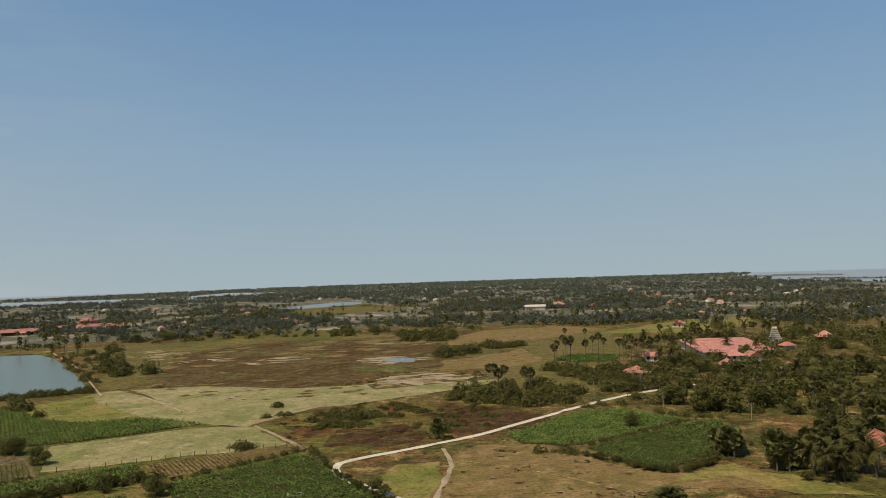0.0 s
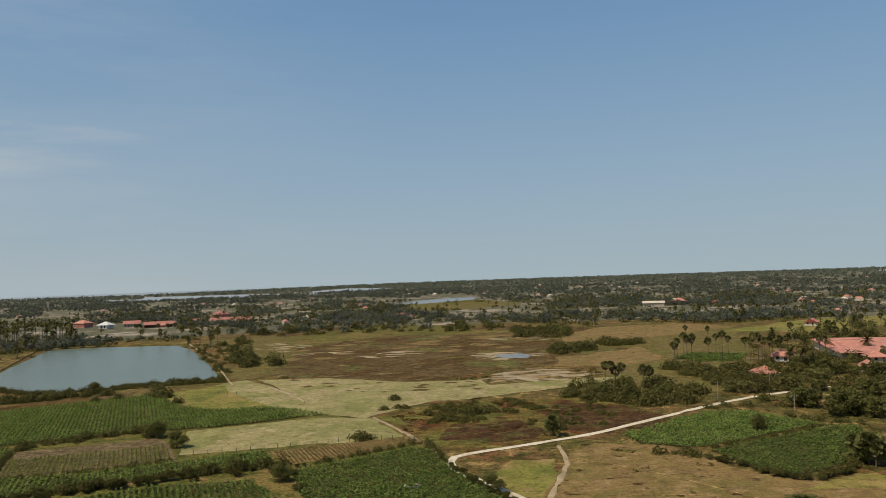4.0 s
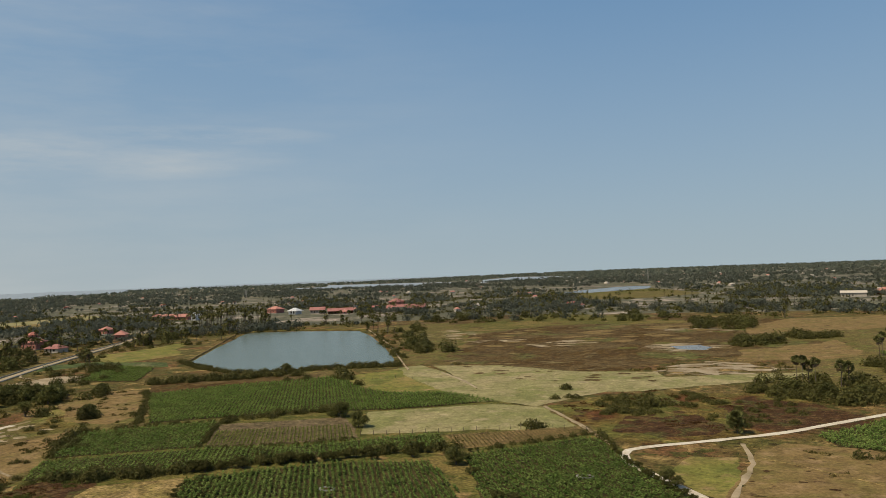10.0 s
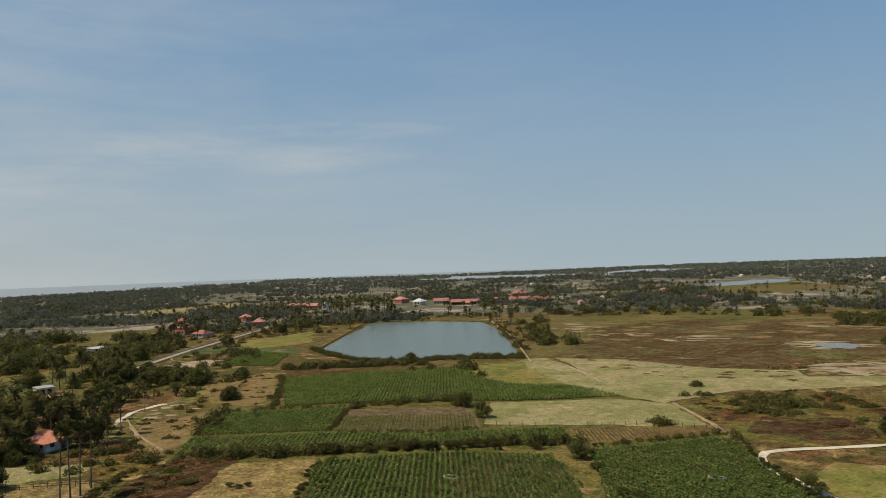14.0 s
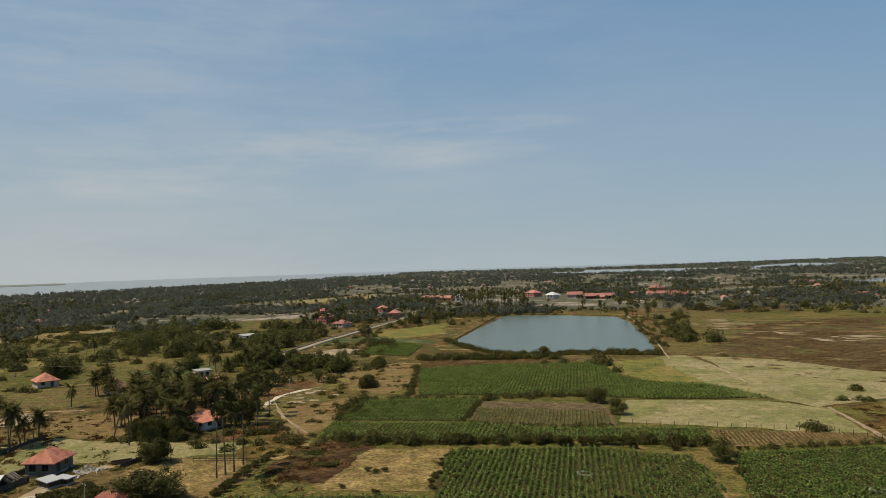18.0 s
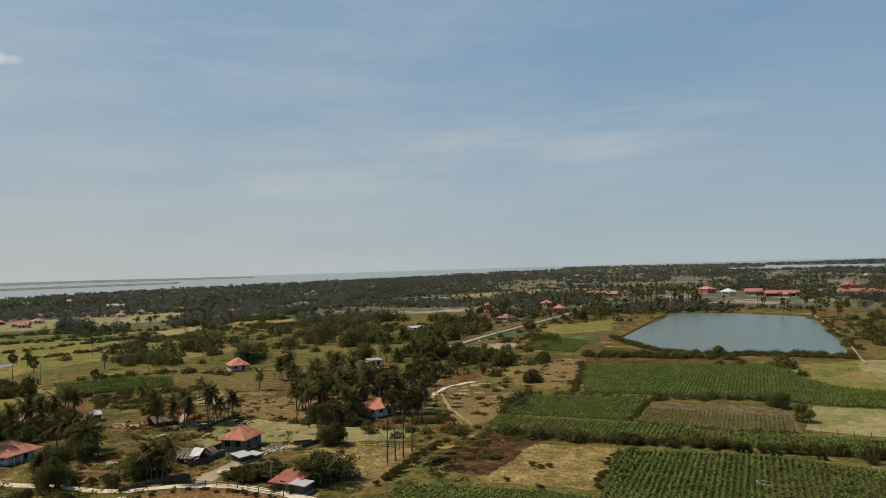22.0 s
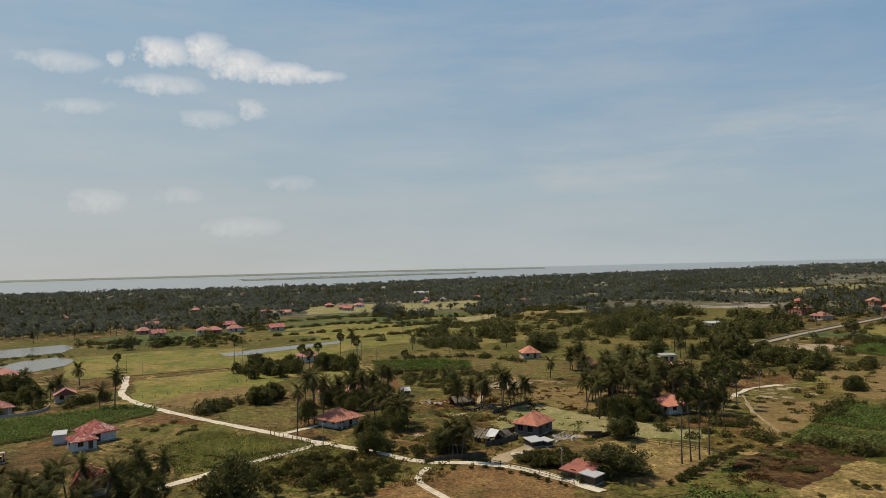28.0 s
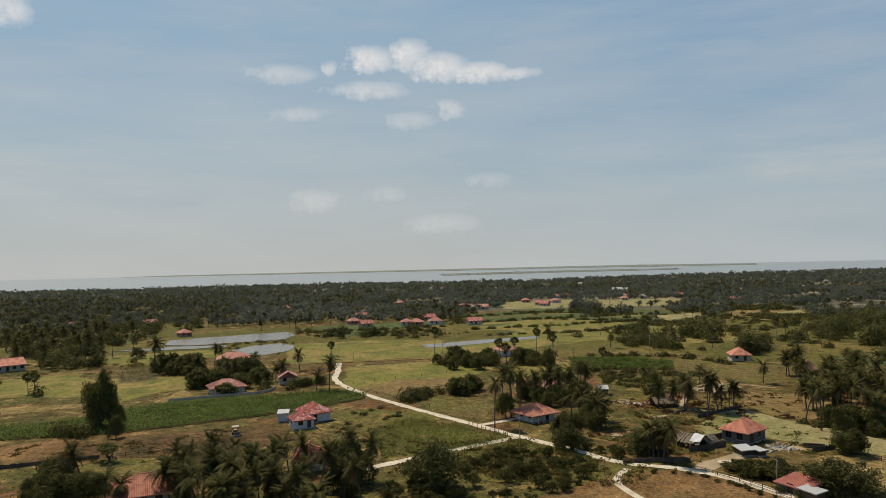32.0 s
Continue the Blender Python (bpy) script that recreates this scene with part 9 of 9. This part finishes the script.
def tractor(x, y, turn):
    """A small farm tractor under a canopy with a harrow behind it."""
    root = tagged(new("tractor"), "small yellow tractor with cream canopy in a field", "tractor")
    root.matrix_basis = Matrix.Translation((x, y, 0.05)) @ Matrix.Rotation(turn, 4, "Z")
    part("bonnet", prism("bonnet", [(0.2, 0.6), (1.6, 0.6), (1.62, 1.1), (1.4, 1.2), (0.2, 1.25)], 0.32, M_YELLOW, 0.1), root)
    part("chassis", boxes("chassis", [(-0.9, -0.25, 0.4, 1.5, 0.25, 0.62)], M_RUBBER), root)
    part("seat", boxes("seat", [(-0.75, -0.25, 0.95, -0.3, 0.25, 1.05), (-0.8, -0.25, 1.05, -0.72, 0.25, 1.4)], M_RUBBER), root)
    part("canopy", prism("canopy", [(-1.1, 2.1), (0.5, 2.1), (0.42, 2.22), (-1.0, 2.24)], 0.85, M_CREAM, 0.08), root)
    part("radiator_grille", boxes("radiator_grille", [(1.62, -0.26, 0.65, 1.66, 0.26, 1.05)], M_RUBBER), root)
    for s in (-1, 1):
        part("mudguard", prism("mudguard", [(-1.1, 0.95), (-0.85, 1.3), (-0.2, 1.32), (0.05, 1.0), (-0.25, 1.22), (-0.8, 1.2)], 0.14, M_CREAM), root).location = (0, s * 0.72, 0)
        for xx in (-1.0, 0.4):
            part("post", boxes("post", [(xx - 0.03, s * 0.62 - 0.03, 0.62, xx + 0.03, s * 0.62 + 0.03, 2.12)], M_RUBBER), root)
        part("headlight", boxes("headlight", [(1.6, s * 0.4 - 0.08, 0.95, 1.68, s * 0.4 + 0.08, 1.1)], M_CHROME), root)
        wheel(root, -0.55, s * 0.72, 0.62, 0.34)
        wheel(root, 1.25, s * 0.6, 0.36, 0.22)
    rig = part("harrow", boxes("harrow", [(-2.6, -0.9, 0.35, -2.5, 0.9, 0.45), (-1.9, -0.9, 0.35, -1.8, 0.9, 0.45), (-2.6, -0.9, 0.36, -1.8, -0.8, 0.46), (-2.6, 0.8, 0.36, -1.8, 0.9, 0.46), (-1.85, -0.06, 0.42, -0.9, 0.06, 0.52)], M_STEELBLUE), root)
    for k in range(7):
        part("tine", boxes("tine", [(-2.58, -0.82 + 0.27 * k, -0.05, -2.52, -0.77 + 0.27 * k, 0.35)], M_STEELBLUE), rig)


tp = (-172.5, -58.8)
tractor(tp[0], tp[1], math.atan2(tp[1], tp[0]))
tp = (-169.3, 19.0)
car(tp[0], tp[1], math.atan2(tp[1], tp[0]) + 1.5)
# by the block house: a pillar of loose blocks, a round drying floor and a stack of timber
tp = (-158.8, 56.4)
root = tagged(new("block_pillar"), "rough pillar of grey cement blocks beside the house", "pillar")
root.matrix_basis = Matrix.Translation((tp[0], tp[1], 0)) @ Matrix.Rotation(0.4, 4, "Z")
for k in range(12):
    part("block", boxes("block", [(-0.55 + 0.03 * (k % 3), -0.4, 0.25 * k, 0.55 + 0.03 * (k % 2), 0.4, 0.25 * k + 0.235)], M_CONCRETE), root)
tp = (-144.6, 47.3)
disc = limbs("drying_floor", [tube([(tp[0], tp[1], 0.02), (tp[0], tp[1], 0.2), (tp[0], tp[1], 0.24)], [1.5, 1.45, 1.3], 28)], M_SAND)
tagged(new("drying_floor", disc), "round pale clay drying floor in the yard", "floor")
tp = (-155.4, 68.9)
root = tagged(new("wood_pile"), "stack of dark timber logs beside a fence", "wood pile")
root.matrix_basis = Matrix.Translation((tp[0], tp[1], 0)) @ Matrix.Rotation(1.2, 4, "Z")
for k in range(12):
    lv, c = divmod(k, 5)
    part("log", limbs("log", [tube([(-1.9 + 0.1 * (k % 3), (c - 2) * 0.34 + 0.15 * lv, 0.16 + 0.28 * lv), (1.8 + 0.12 * (k % 4), (c - 2) * 0.34 + 0.15 * lv + 0.05, 0.17 + 0.28 * lv)], [0.17, 0.13], 7)], M_WOOD), root)


def thatch_hut(x, y, turn, w, d, h, seed, tarp, label):
    """A low hut: rough posts, palm-leaf screens and a sagging roof of overlapping thatch bundles, patched with a sheet."""
    rs = np.random.default_rng(seed)
    root = tagged(new("hut"), label, "hut", "thatched huts")
    root.matrix_basis = Matrix.Translation((x, y, 0)) @ Matrix.Rotation(turn, 4, "Z")
    for px_ in (-w / 2, 0, w / 2):
        for py_ in (-d / 2, d / 2):
            part("post", limbs("post", [tube([(px_, py_, -0.2), (px_ + rs.normal(0, 0.05), py_, h * 0.62)], [0.08, 0.06], 6)], M_WOOD), root)
    for k in range(9):
        u = -w / 2 + w * (k + 0.5) / 9
        part("screen", boxes("screen", [(u - w / 19, d / 2 - 0.04, 0.02, u + w / 19, d / 2, h * rs.uniform(0.5, 0.62))], M_PALING), root)
        if k not in (3, 4, 5):
            part("screen", boxes("screen", [(u - w / 19, -d / 2, 0.02, u + w / 19, -d / 2 + 0.04, h * rs.uniform(0.42, 0.6))], M_PALING), root)
    part("ridge_pole", limbs("ridge_pole", [tube([(-w / 2 - 0.4, 0, h * 0.98), (0, 0, h * 0.93), (w / 2 + 0.4, 0, h)], [0.07, 0.07, 0.06], 6)], M_WOOD), root)
    run = math.hypot(d / 2 + 0.5, h * 0.5)
    for side in (-1, 1):
        for lv in range(3):
            for k in range(int(w / 0.55) + 2):
                u = -w / 2 - 0.3 + 0.55 * k + rs.normal(0, 0.06)
                sag = 0.12 * math.cos(math.pi * u / (w + 1))
                ln, wd = run * 0.46, rs.uniform(0.34, 0.46)
                v = [(-wd / 2, 0, 0), (wd / 2, 0, 0), (wd * 0.6, ln, -0.03), (0.05, ln * 1.12, -0.05), (-wd * 0.55, ln * 0.97, -0.03)]
                v += [(p[0], p[1], p[2] + 0.09) for p in v]
                me = mesh_of("thatch_bundle", v, [(4, 3, 2, 1, 0), (5, 6, 7, 8, 9)] + [(q, (q + 1) % 5, (q + 1) % 5 + 5, q + 5) for q in range(5)], M_THATCH)
                top = 1 - lv * 0.3
                ob = part("thatch_bundle", me, root)
                ob.matrix_basis = Matrix.Translation((u, side * (d / 2 + 0.5) * (1 - top), h * (0.5 + 0.5 * top) - sag + 0.03 * (3 - lv))) @ Matrix.Rotation(0 if side > 0 else math.pi, 4, "Z") @ Matrix.Rotation(-math.atan2(h * 0.5, d / 2 + 0.5) + rs.normal(0, 0.06), 4, "X") @ Matrix.Rotation(rs.normal(0, 0.12), 4, "Z")
    if tarp:
        v, f, n = [], [], 7
        for a in range(n):
            for c in range(n):
                u, t = a / (n - 1), c / (n - 1)
                v.append((0.1 * w + u * w * 0.45, -(0.1 + t * (d / 2 + 0.3)), h * (1.08 - 0.5 * (0.1 + t * (d / 2 + 0.3)) / (d / 2 + 0.5)) + 0.08 * math.sin(5 * u + 3 * t) + 0.12))
        for a in range(n - 1):
            for c in range(n - 1):
                f.append((a * n + c, a * n + c + 1, (a + 1) * n + c + 1, (a + 1) * n + c))
        part("sheet", mesh_of("sheet", v, f, M_WHITE), root, "crumpled white plastic sheet")


def rubble(x, y, spread, n, seed, mat, label):
    """A loose spread of broken blocks and slabs on the ground."""
    rs = np.random.default_rng(seed)
    verts, faces = [], []
    for _ in range(n):
        a, c, e = rs.uniform(0.1, 0.5, 3) * (1, 0.8, 0.5)
        m = Matrix.Translation((x + rs.normal(0, spread), y + rs.normal(0, spread), e * 0.5)) @ Euler(rs.normal(0, 0.5, 3) + (0, 0, rs.uniform(0, 6))).to_matrix().to_4x4()
        o = len(verts)
        verts += [tuple(m @ Vector((sx * a, sy * c, sz * e))) for sz in (-1, 1) for sx, sy in ((-1, -1), (1, -1), (1, 1), (-1, 1))]
        faces += [tuple(o + k for k in q) for q in ((3, 2, 1, 0), (4, 5, 6, 7), (0, 1, 5, 4), (1, 2, 6, 5), (2, 3, 7, 6), (3, 0, 4, 7))]
    tagged(new("rubble", mesh_of("rubble", verts, faces, mat)), label, "rubble", kind="stuff")


thatch_hut(-157.0, 44.7, 0.75, 5.2, 3.6, 2.7, 3, True, "low ragged thatch hut patched with a white sheet")
thatch_hut(-157.9, 47.9, 2.2, 3.0, 2.6, 2.2, 4, False, "small ragged thatch lean-to beside the hut")
thatch_hut(-199.7, 49.2, 1.75, 5.4, 3.8, 2.6, 5, False, "low grey thatch hut under coconut palms")
rubble(-155.9, 62.3, 1.6, 46, 6, M_CONCRETE, "pale broken blocks and slabs beside the block house")
rubble(-151.9, 55.8, 1.3, 30, 7, M_CONCRETE, "pale broken blocks beside the hut path")
rubble(-192.1, 53.8, 2.2, 34, 8, M_CREAM, "pale rubble and cut palm stems by a hut")
rubble(-204.5, 41.7, 2.0, 26, 9, M_CREAM, "pale rubble on a dark plot")


M_POLE = surface("weathered_pole", (0.22, 0.19, 0.155), (((0.15, 0.13, 0.105), 0.7, 0.45, 0.62),), rough=0.9, space="object")


def pole(x, y, h, arm=True):
    root = tagged(new("utility_pole"), "slim grey concrete utility pole", "pole", "utility poles")
    root.location = (x, y, 0)
    part("shaft", limbs("shaft", [tube([(0, 0, -0.3), (0, 0, h)], [0.12, 0.08], 8)], M_POLE), root)
    if arm:
        part("crossarm", boxes("crossarm", [(-0.7, -0.05, h - 0.5, 0.7, 0.05, h - 0.38)], M_WOOD), root)
        for k in (-0.6, 0, 0.6):
            part("insulator", limbs("insulator", [tube([(k, 0, h - 0.38), (k, 0, h - 0.18)], [0.06, 0.04], 6)], M_WHITE), root)


for spots in ([(80.1, 189.8, 4.6), (66.3, 243.3, 5.9), (63.7, 211.1, 4.5), (47.7, 229.8, 5.6)], [(-190.8, 138.2, 5.5)], [(-165.7, 8.7, 5.1)], [(-231.6, 65.0, 7.6), (-153.3, 33.6, 4.7), (-129.8, 51.2, 4.7), (-283.2, 36.2, 7.6)], [(-306.6, -53.4, 4.4), (-304.3, 32.6, 9.4), (-299.9, -18.2, 14.5)]):
    for x, y, h in spots:
        pole(x, y, min(h, 9))


LINE = [(-306.7, -59.5), (-315.8, -15.8), (-329.0, 33.4), (-313.3, 72.3), (-291.4, 100.1), (-277.6, 120.1)]
for x, y in LINE:
    pole(x, y, 7.5)
for (ax, ay), (bx, by) in zip(LINE, LINE[1:]):
    for k in (-0.6, 0.6):
        pts = [(ax + (bx - ax) * s + k, ay + (by - ay) * s, 7.32 - 1.2 * 4 * s * (1 - s) * 0.8) for s in np.linspace(0, 1, 13)]
        tagged(new("power_cable", limbs("power_cable", [tube(pts, [0.02] * 13, 4)], M_POLE)), "slack pale power cable strung between poles", "cable", "power cables")


PALING = boxes("paling", [(-0.5, -0.05, 0.02, 0.5, 0.02, 1.0)], M_PALING)


def mast(x, y, h):
    """A slim lattice mast: three legs drawn together, with rungs."""
    root = tagged(new("mast"), "tall pale lattice radio mast beyond the woods", "mast", "radio masts")
    root.location = (x, y, 0)
    for k in range(3):
        a = 2 * math.pi * k / 3
        part("leg", limbs("leg", [tube([(math.cos(a) * 1.4, math.sin(a) * 1.4, -0.3), (math.cos(a) * 0.5, math.sin(a) * 0.5, h)], [0.15, 0.1], 5)], M_CONCRETE), root)
    for j in range(1, 9):
        r = 1.4 - 0.9 * j / 9
        v = [(math.cos(2 * math.pi * k / 3) * r, math.sin(2 * math.pi * k / 3) * r, h * j / 9) for k in range(4)]
        part("rung", limbs("rung", [tube(v, [0.1] * 4, 4)], M_CONCRETE if j % 2 else M_RED), root)


for x, y, h in [(-157.6, 1460.6, 30.6)] + [(-1257.5, 800.7, 11.6)] + [(-837.1, 1108.9, 19.5)] + [(-945.6, 1249.2, 17.8)]:
    mast(x, y, h)

hx, hy = wild(700, 650, 2600, lambda r, a: -0.3 + 0.0 * r, OPEN)
hv, hf, hm = [], [], []
for x, y in list(zip(hx, hy))[:230]:
    c, s, w, d = math.cos(x), math.sin(x), RNG.uniform(3, 4.5), RNG.uniform(2.4, 3.4)
    o = len(hv)
    for px_, py_, z in ((-w, -d, 0), (w, -d, 0), (w, d, 0), (-w, d, 0), (-w, -d, 2.8), (w, -d, 2.8), (w, d, 2.8), (-w, d, 2.8), (-w * 0.6, 0, 4.6), (w * 0.6, 0, 4.6)):
        hv.append((x + px_ * c - py_ * s, y + px_ * s + py_ * c, z))
    hf += [tuple(o + k for k in q) for q in ((0, 1, 5, 4), (1, 2, 6, 5), (2, 3, 7, 6), (3, 0, 4, 7), (4, 5, 9, 8), (6, 7, 8, 9), (5, 6, 9), (7, 4, 8))]
    pale = RNG.uniform() < 0.35
    hm += [0] * 4 + [0 if pale else 1] * 4
far_me = mesh_of("far_village", hv, hf, (M_CREAM, M_PINK))
far_me.polygons.foreach_set("material_index", hm)
tagged(new("far_village", far_me), "scattered far village houses among the trees", "village", kind="stuff")


def fence(line, gap, h, label, rail=True, paling=False):
    """A fence: posts along a line, with rails, a screen of palm-leaf palings or nothing between."""
    root = tagged(new("fence"), label, "fence")
    pts = []
    for (ax, ay), (bx, by) in zip(line, line[1:]):
        n = max(1, int(math.hypot(bx - ax, by - ay) / gap))
        pts += [(ax + (bx - ax) * k / n, ay + (by - ay) * k / n) for k in range(n)]
    pts.append(line[-1])
    for x, y in pts:
        f = h * RNG.uniform(0.85, 1.15)
        part("post", limbs("post", [tube([(x, y, -0.2), (x + RNG.normal(0, 0.05), y + RNG.normal(0, 0.05), f)], [0.09, 0.07], 5)], M_WOOD), root)
    for (ax, ay), (bx, by) in zip(pts, pts[1:]):
        L = math.hypot(bx - ax, by - ay)
        m = Matrix.Translation((ax, ay, 0)) @ Matrix.Rotation(math.atan2(by - ay, bx - ax), 4, "Z")
        if rail:
            part("rail", boxes("rail", [(0.06, -0.03, h * 0.72, L - 0.06, 0.03, h * 0.8), (0.06, -0.03, h * 0.35, L - 0.06, 0.03, h * 0.42)], M_WOOD), root).matrix_basis = m
        if paling:
            n = max(2, int(L / 0.45))
            for k in range(n):
                pl = part("paling", PALING, root)
                pl.matrix_basis = m @ Matrix.Translation(((k + 0.5) * L / n, 0.02 * (k % 2), 0)) @ Matrix.Diagonal((L / n * 0.96, 1, h * RNG.uniform(0.78, 1.05), 1))


fence([(-88.1, 160.4), (-78.5, 162.9), (-69.9, 167.1), (-58.5, 172.4), (-46.3, 177.4), (-35.1, 176.8)], 2.6, 1.2, "row of rough fence posts along a meadow", False)
fence([(-144.2, 27.6), (-145.6, 33.0), (-145.3, 40.8)], 2.2, 1.0, "palm-leaf screen fence beside the road", False, True)
fence([(-139.9, 40.1), (-134.0, 44.4), (-127.4, 47.8), (-122.0, 50.3)], 2.0, 1.0, "low weathered stake fence along the road", True)
fence([(-196.0, 68.4), (-190.7, 60.8), (-185.0, 54.1)], 2.6, 1.0, "grey palm-leaf screen round a garden", False, True)
fence([(-157.1, 51.5), (-152.9, 42.8), (-159.8, 45.9), (-166.0, 55.2)], 2.6, 1.2, "palm-leaf screen beside the block house", False, True)
fence([(-151.8, 67.1), (-153.9, 72.6)], 2.2, 1.0, "dark palm-leaf screen beside a tree", False, True)
fence([(-144.8, -99.5), (-149.4, -89.2), (-152.7, -81.8)], 2.6, 0.9, "dark palm-leaf screen along a field", False, True)
fence([(-152.5, -78.7), (-157.7, -69.9)], 2.2, 1.2, "row of stakes along a field", True)
fence([(-146.3, 75.2), (-138.3, 81.5), (-131.9, 86.1)], 2.4, 1.2, "stake fence round a dry plot", True)
fence([(-233.8, -42.8), (-222.7, -29.5), (-202.5, -14.2)], 3.2, 1.0, "post fence beside the road", True)
fence([(-244.8, -42.8), (-253.0, -29.4), (-266.8, -12.2)], 3.2, 1.0, "post fence across a green field", False)
fence([(-180.6, -3.0), (-173.7, 2.1), (-167.2, 7.0)], 1.6, 0.9, "rough stakes along the village road", False)
fence([(-114.0, 249.1), (-121.6, 250.4), (-130.2, 241.3)], 3.0, 1.1, "post fence beside the pond field", False)


def field_well(x, y):
    root = tagged(new("well"), "round stone field well with pale rim", "well")
    root.location = (x, y, 0)
    verts, faces, n = [], [], 20
    for r, z in ((1.15, -0.1), (1.1, 0.3), (0.92, 0.3), (0.92, -0.1)):
        verts += [(r * math.cos(2 * math.pi * k / n) * 1.5, r * math.sin(2 * math.pi * k / n), z) for k in range(n)]
    for j in range(3):
        faces += [(j * n + k, j * n + (k + 1) % n, (j + 1) * n + (k + 1) % n, (j + 1) * n + k) for k in range(n)]
    part("rim", mesh_of("rim", verts, faces, M_CONCRETE), root)
    # no depth here: a flat dark disc gives the shade inside the well
    part("shaft", mesh_of("shaft", [(0.92 * 1.5 * math.cos(2 * math.pi * k / n), 0.92 * math.sin(2 * math.pi * k / n), 0.12) for k in range(n)], [range(n)], M_RUST), root)


for x, y in ((-72.5, 118.4), (-28.1, 138.0)):
    field_well(x, y)


# ---- grass and low scrub ----


def off_roads(x, y):
    ok = np.ones(len(x), bool)
    for pts, width in LANES:
        for px_, py_ in pts:
            ok &= (x - px_) ** 2 + (y - py_) ** 2 > (width * 0.55 + 0.5) ** 2
    return ok


TILLED = [o for _, o in CROPS] + [POND] + SEAS
gx, gy = wild(100000, 115, 430, lambda r, a: -0.25 + 0.0 * r, TILLED + PLOTS + [o for o in BARE if o is not DIRT])
ok = off_roads(gx, gy)
gx, gy = gx[ok], gy[ok]
n = len(gx)
big = RNG.uniform(0.12, 0.34, n)
blades = []
for j in range(3):
    a = RNG.uniform(0, 6.283, n)
    lean = RNG.uniform(0.2, 0.9, n)
    foot = np.stack([gx + RNG.normal(0, 0.15, n), gy + RNG.normal(0, 0.15, n), np.zeros(n)], 1)
    s = np.stack([-np.sin(a), np.cos(a), 0 * a], 1) * (big * 0.45)[:, None]
    tip = foot + np.stack([np.cos(a) * lean * big, np.sin(a) * lean * big, big * 0.75], 1)
    blades.append(np.stack([foot - s, foot + s, tip], 1))
tagged(new("grass_tufts", tri_mesh("grass_tufts", np.concatenate(blades), M_GRASS)), "dry yellow and olive grass tufts", "grass", kind="stuff")
for count, r0, r1, g, h, w, k, size, label in (
    (2200, 118, 300, 0.3, 0.26, 1.5, 24, 0.18, "low dull green scrub on dry ground"),
    (7000, 260, 560, 0.2, 0.7, 3.0, 26, 0.19, "low dull green scrub between the fields"),
    (14000, 520, 1100, 0.0, 2.0, 6.5, 12, 0.2, "distant scrub and hedges"),
):
    clear = TILLED + BARE + PLOTS
    x, y = wild(count, r0, r1, lambda r, a, g=g: g + 0.0 * r, clear)
    ok = off_roads(x, y)
    x, y = x[ok], y[ok]
    f = RNG.uniform(0.5, 1.4, len(x))
    heaps("low_scrub", x, y, h * f, w * f, k, size, M_WEED if r0 < 500 else M_BUSH, label, "scrub", 0.0)
VERGE = [(-150.8, -10.1), (-162.2, -8.9), (-167.5, 9.2), (-157.1, 21.9), (-137.5, 33.7), (-129.4, 23.6), (-132.5, 7.1), (-140.3, -6.9)]
xs, ys = np.array(VERGE).T
x, y = RNG.uniform(xs.min(), xs.max(), 1500), RNG.uniform(ys.min(), ys.max(), 1500)
ok = inside(VERGE, x, y) & off_roads(x, y)
x, y = x[ok][:330], y[ok][:330]
f = RNG.uniform(0.5, 1.5, len(x))
heaps("low_scrub", x, y, 0.9 * f, 1.9 * f, 34, 0.12, M_WEED, "low olive and brown scrub below the road", "scrub", 0.0)
MASS = [(-397.6, 85.8), (-557.6, 144.2), (-592.1, 222.1), (-532.3, 302.3), (-402.4, 285.2), (-307.1, 193.2), (-339.6, 141.4)]
xs, ys = np.array(MASS).T
x, y = RNG.uniform(xs.min(), xs.max(), 3000), RNG.uniform(ys.min(), ys.max(), 3000)
f = np.array([noise.noise((p / 45, q / 45, 4.4)) + 0.5 * noise.noise((p / 14, q / 14, 1.7)) for p, q in zip(x, y)])
ok = inside(MASS, x, y) & (f > 0.3)
x, y, f = x[ok][:150], y[ok][:150], 0.5 + np.clip(f[ok][:150], 0, 0.8)
heaps("thicket", x, y, 2.0 * f, 7.0 * f, 150, 0.1, M_BUSH, "thicket of lush olive-green scrub", "scrub", 0.0)
x, y = wild(9000, 190, 640, lambda r, a: np.where(a > 40, 0.1, 9), TILLED + BARE)
ok = inside(LUSH, x, y) & off_roads(x, y)
x, y = x[ok][:620], y[ok][:620]
f = RNG.uniform(0.4, 1.5, len(x))
heaps("low_scrub", x, y, 1.2 * f, 3.4 * f, 60, 0.13, M_BUSH, "lush olive-green scrub on grassland", "scrub", 0.0)
settle()
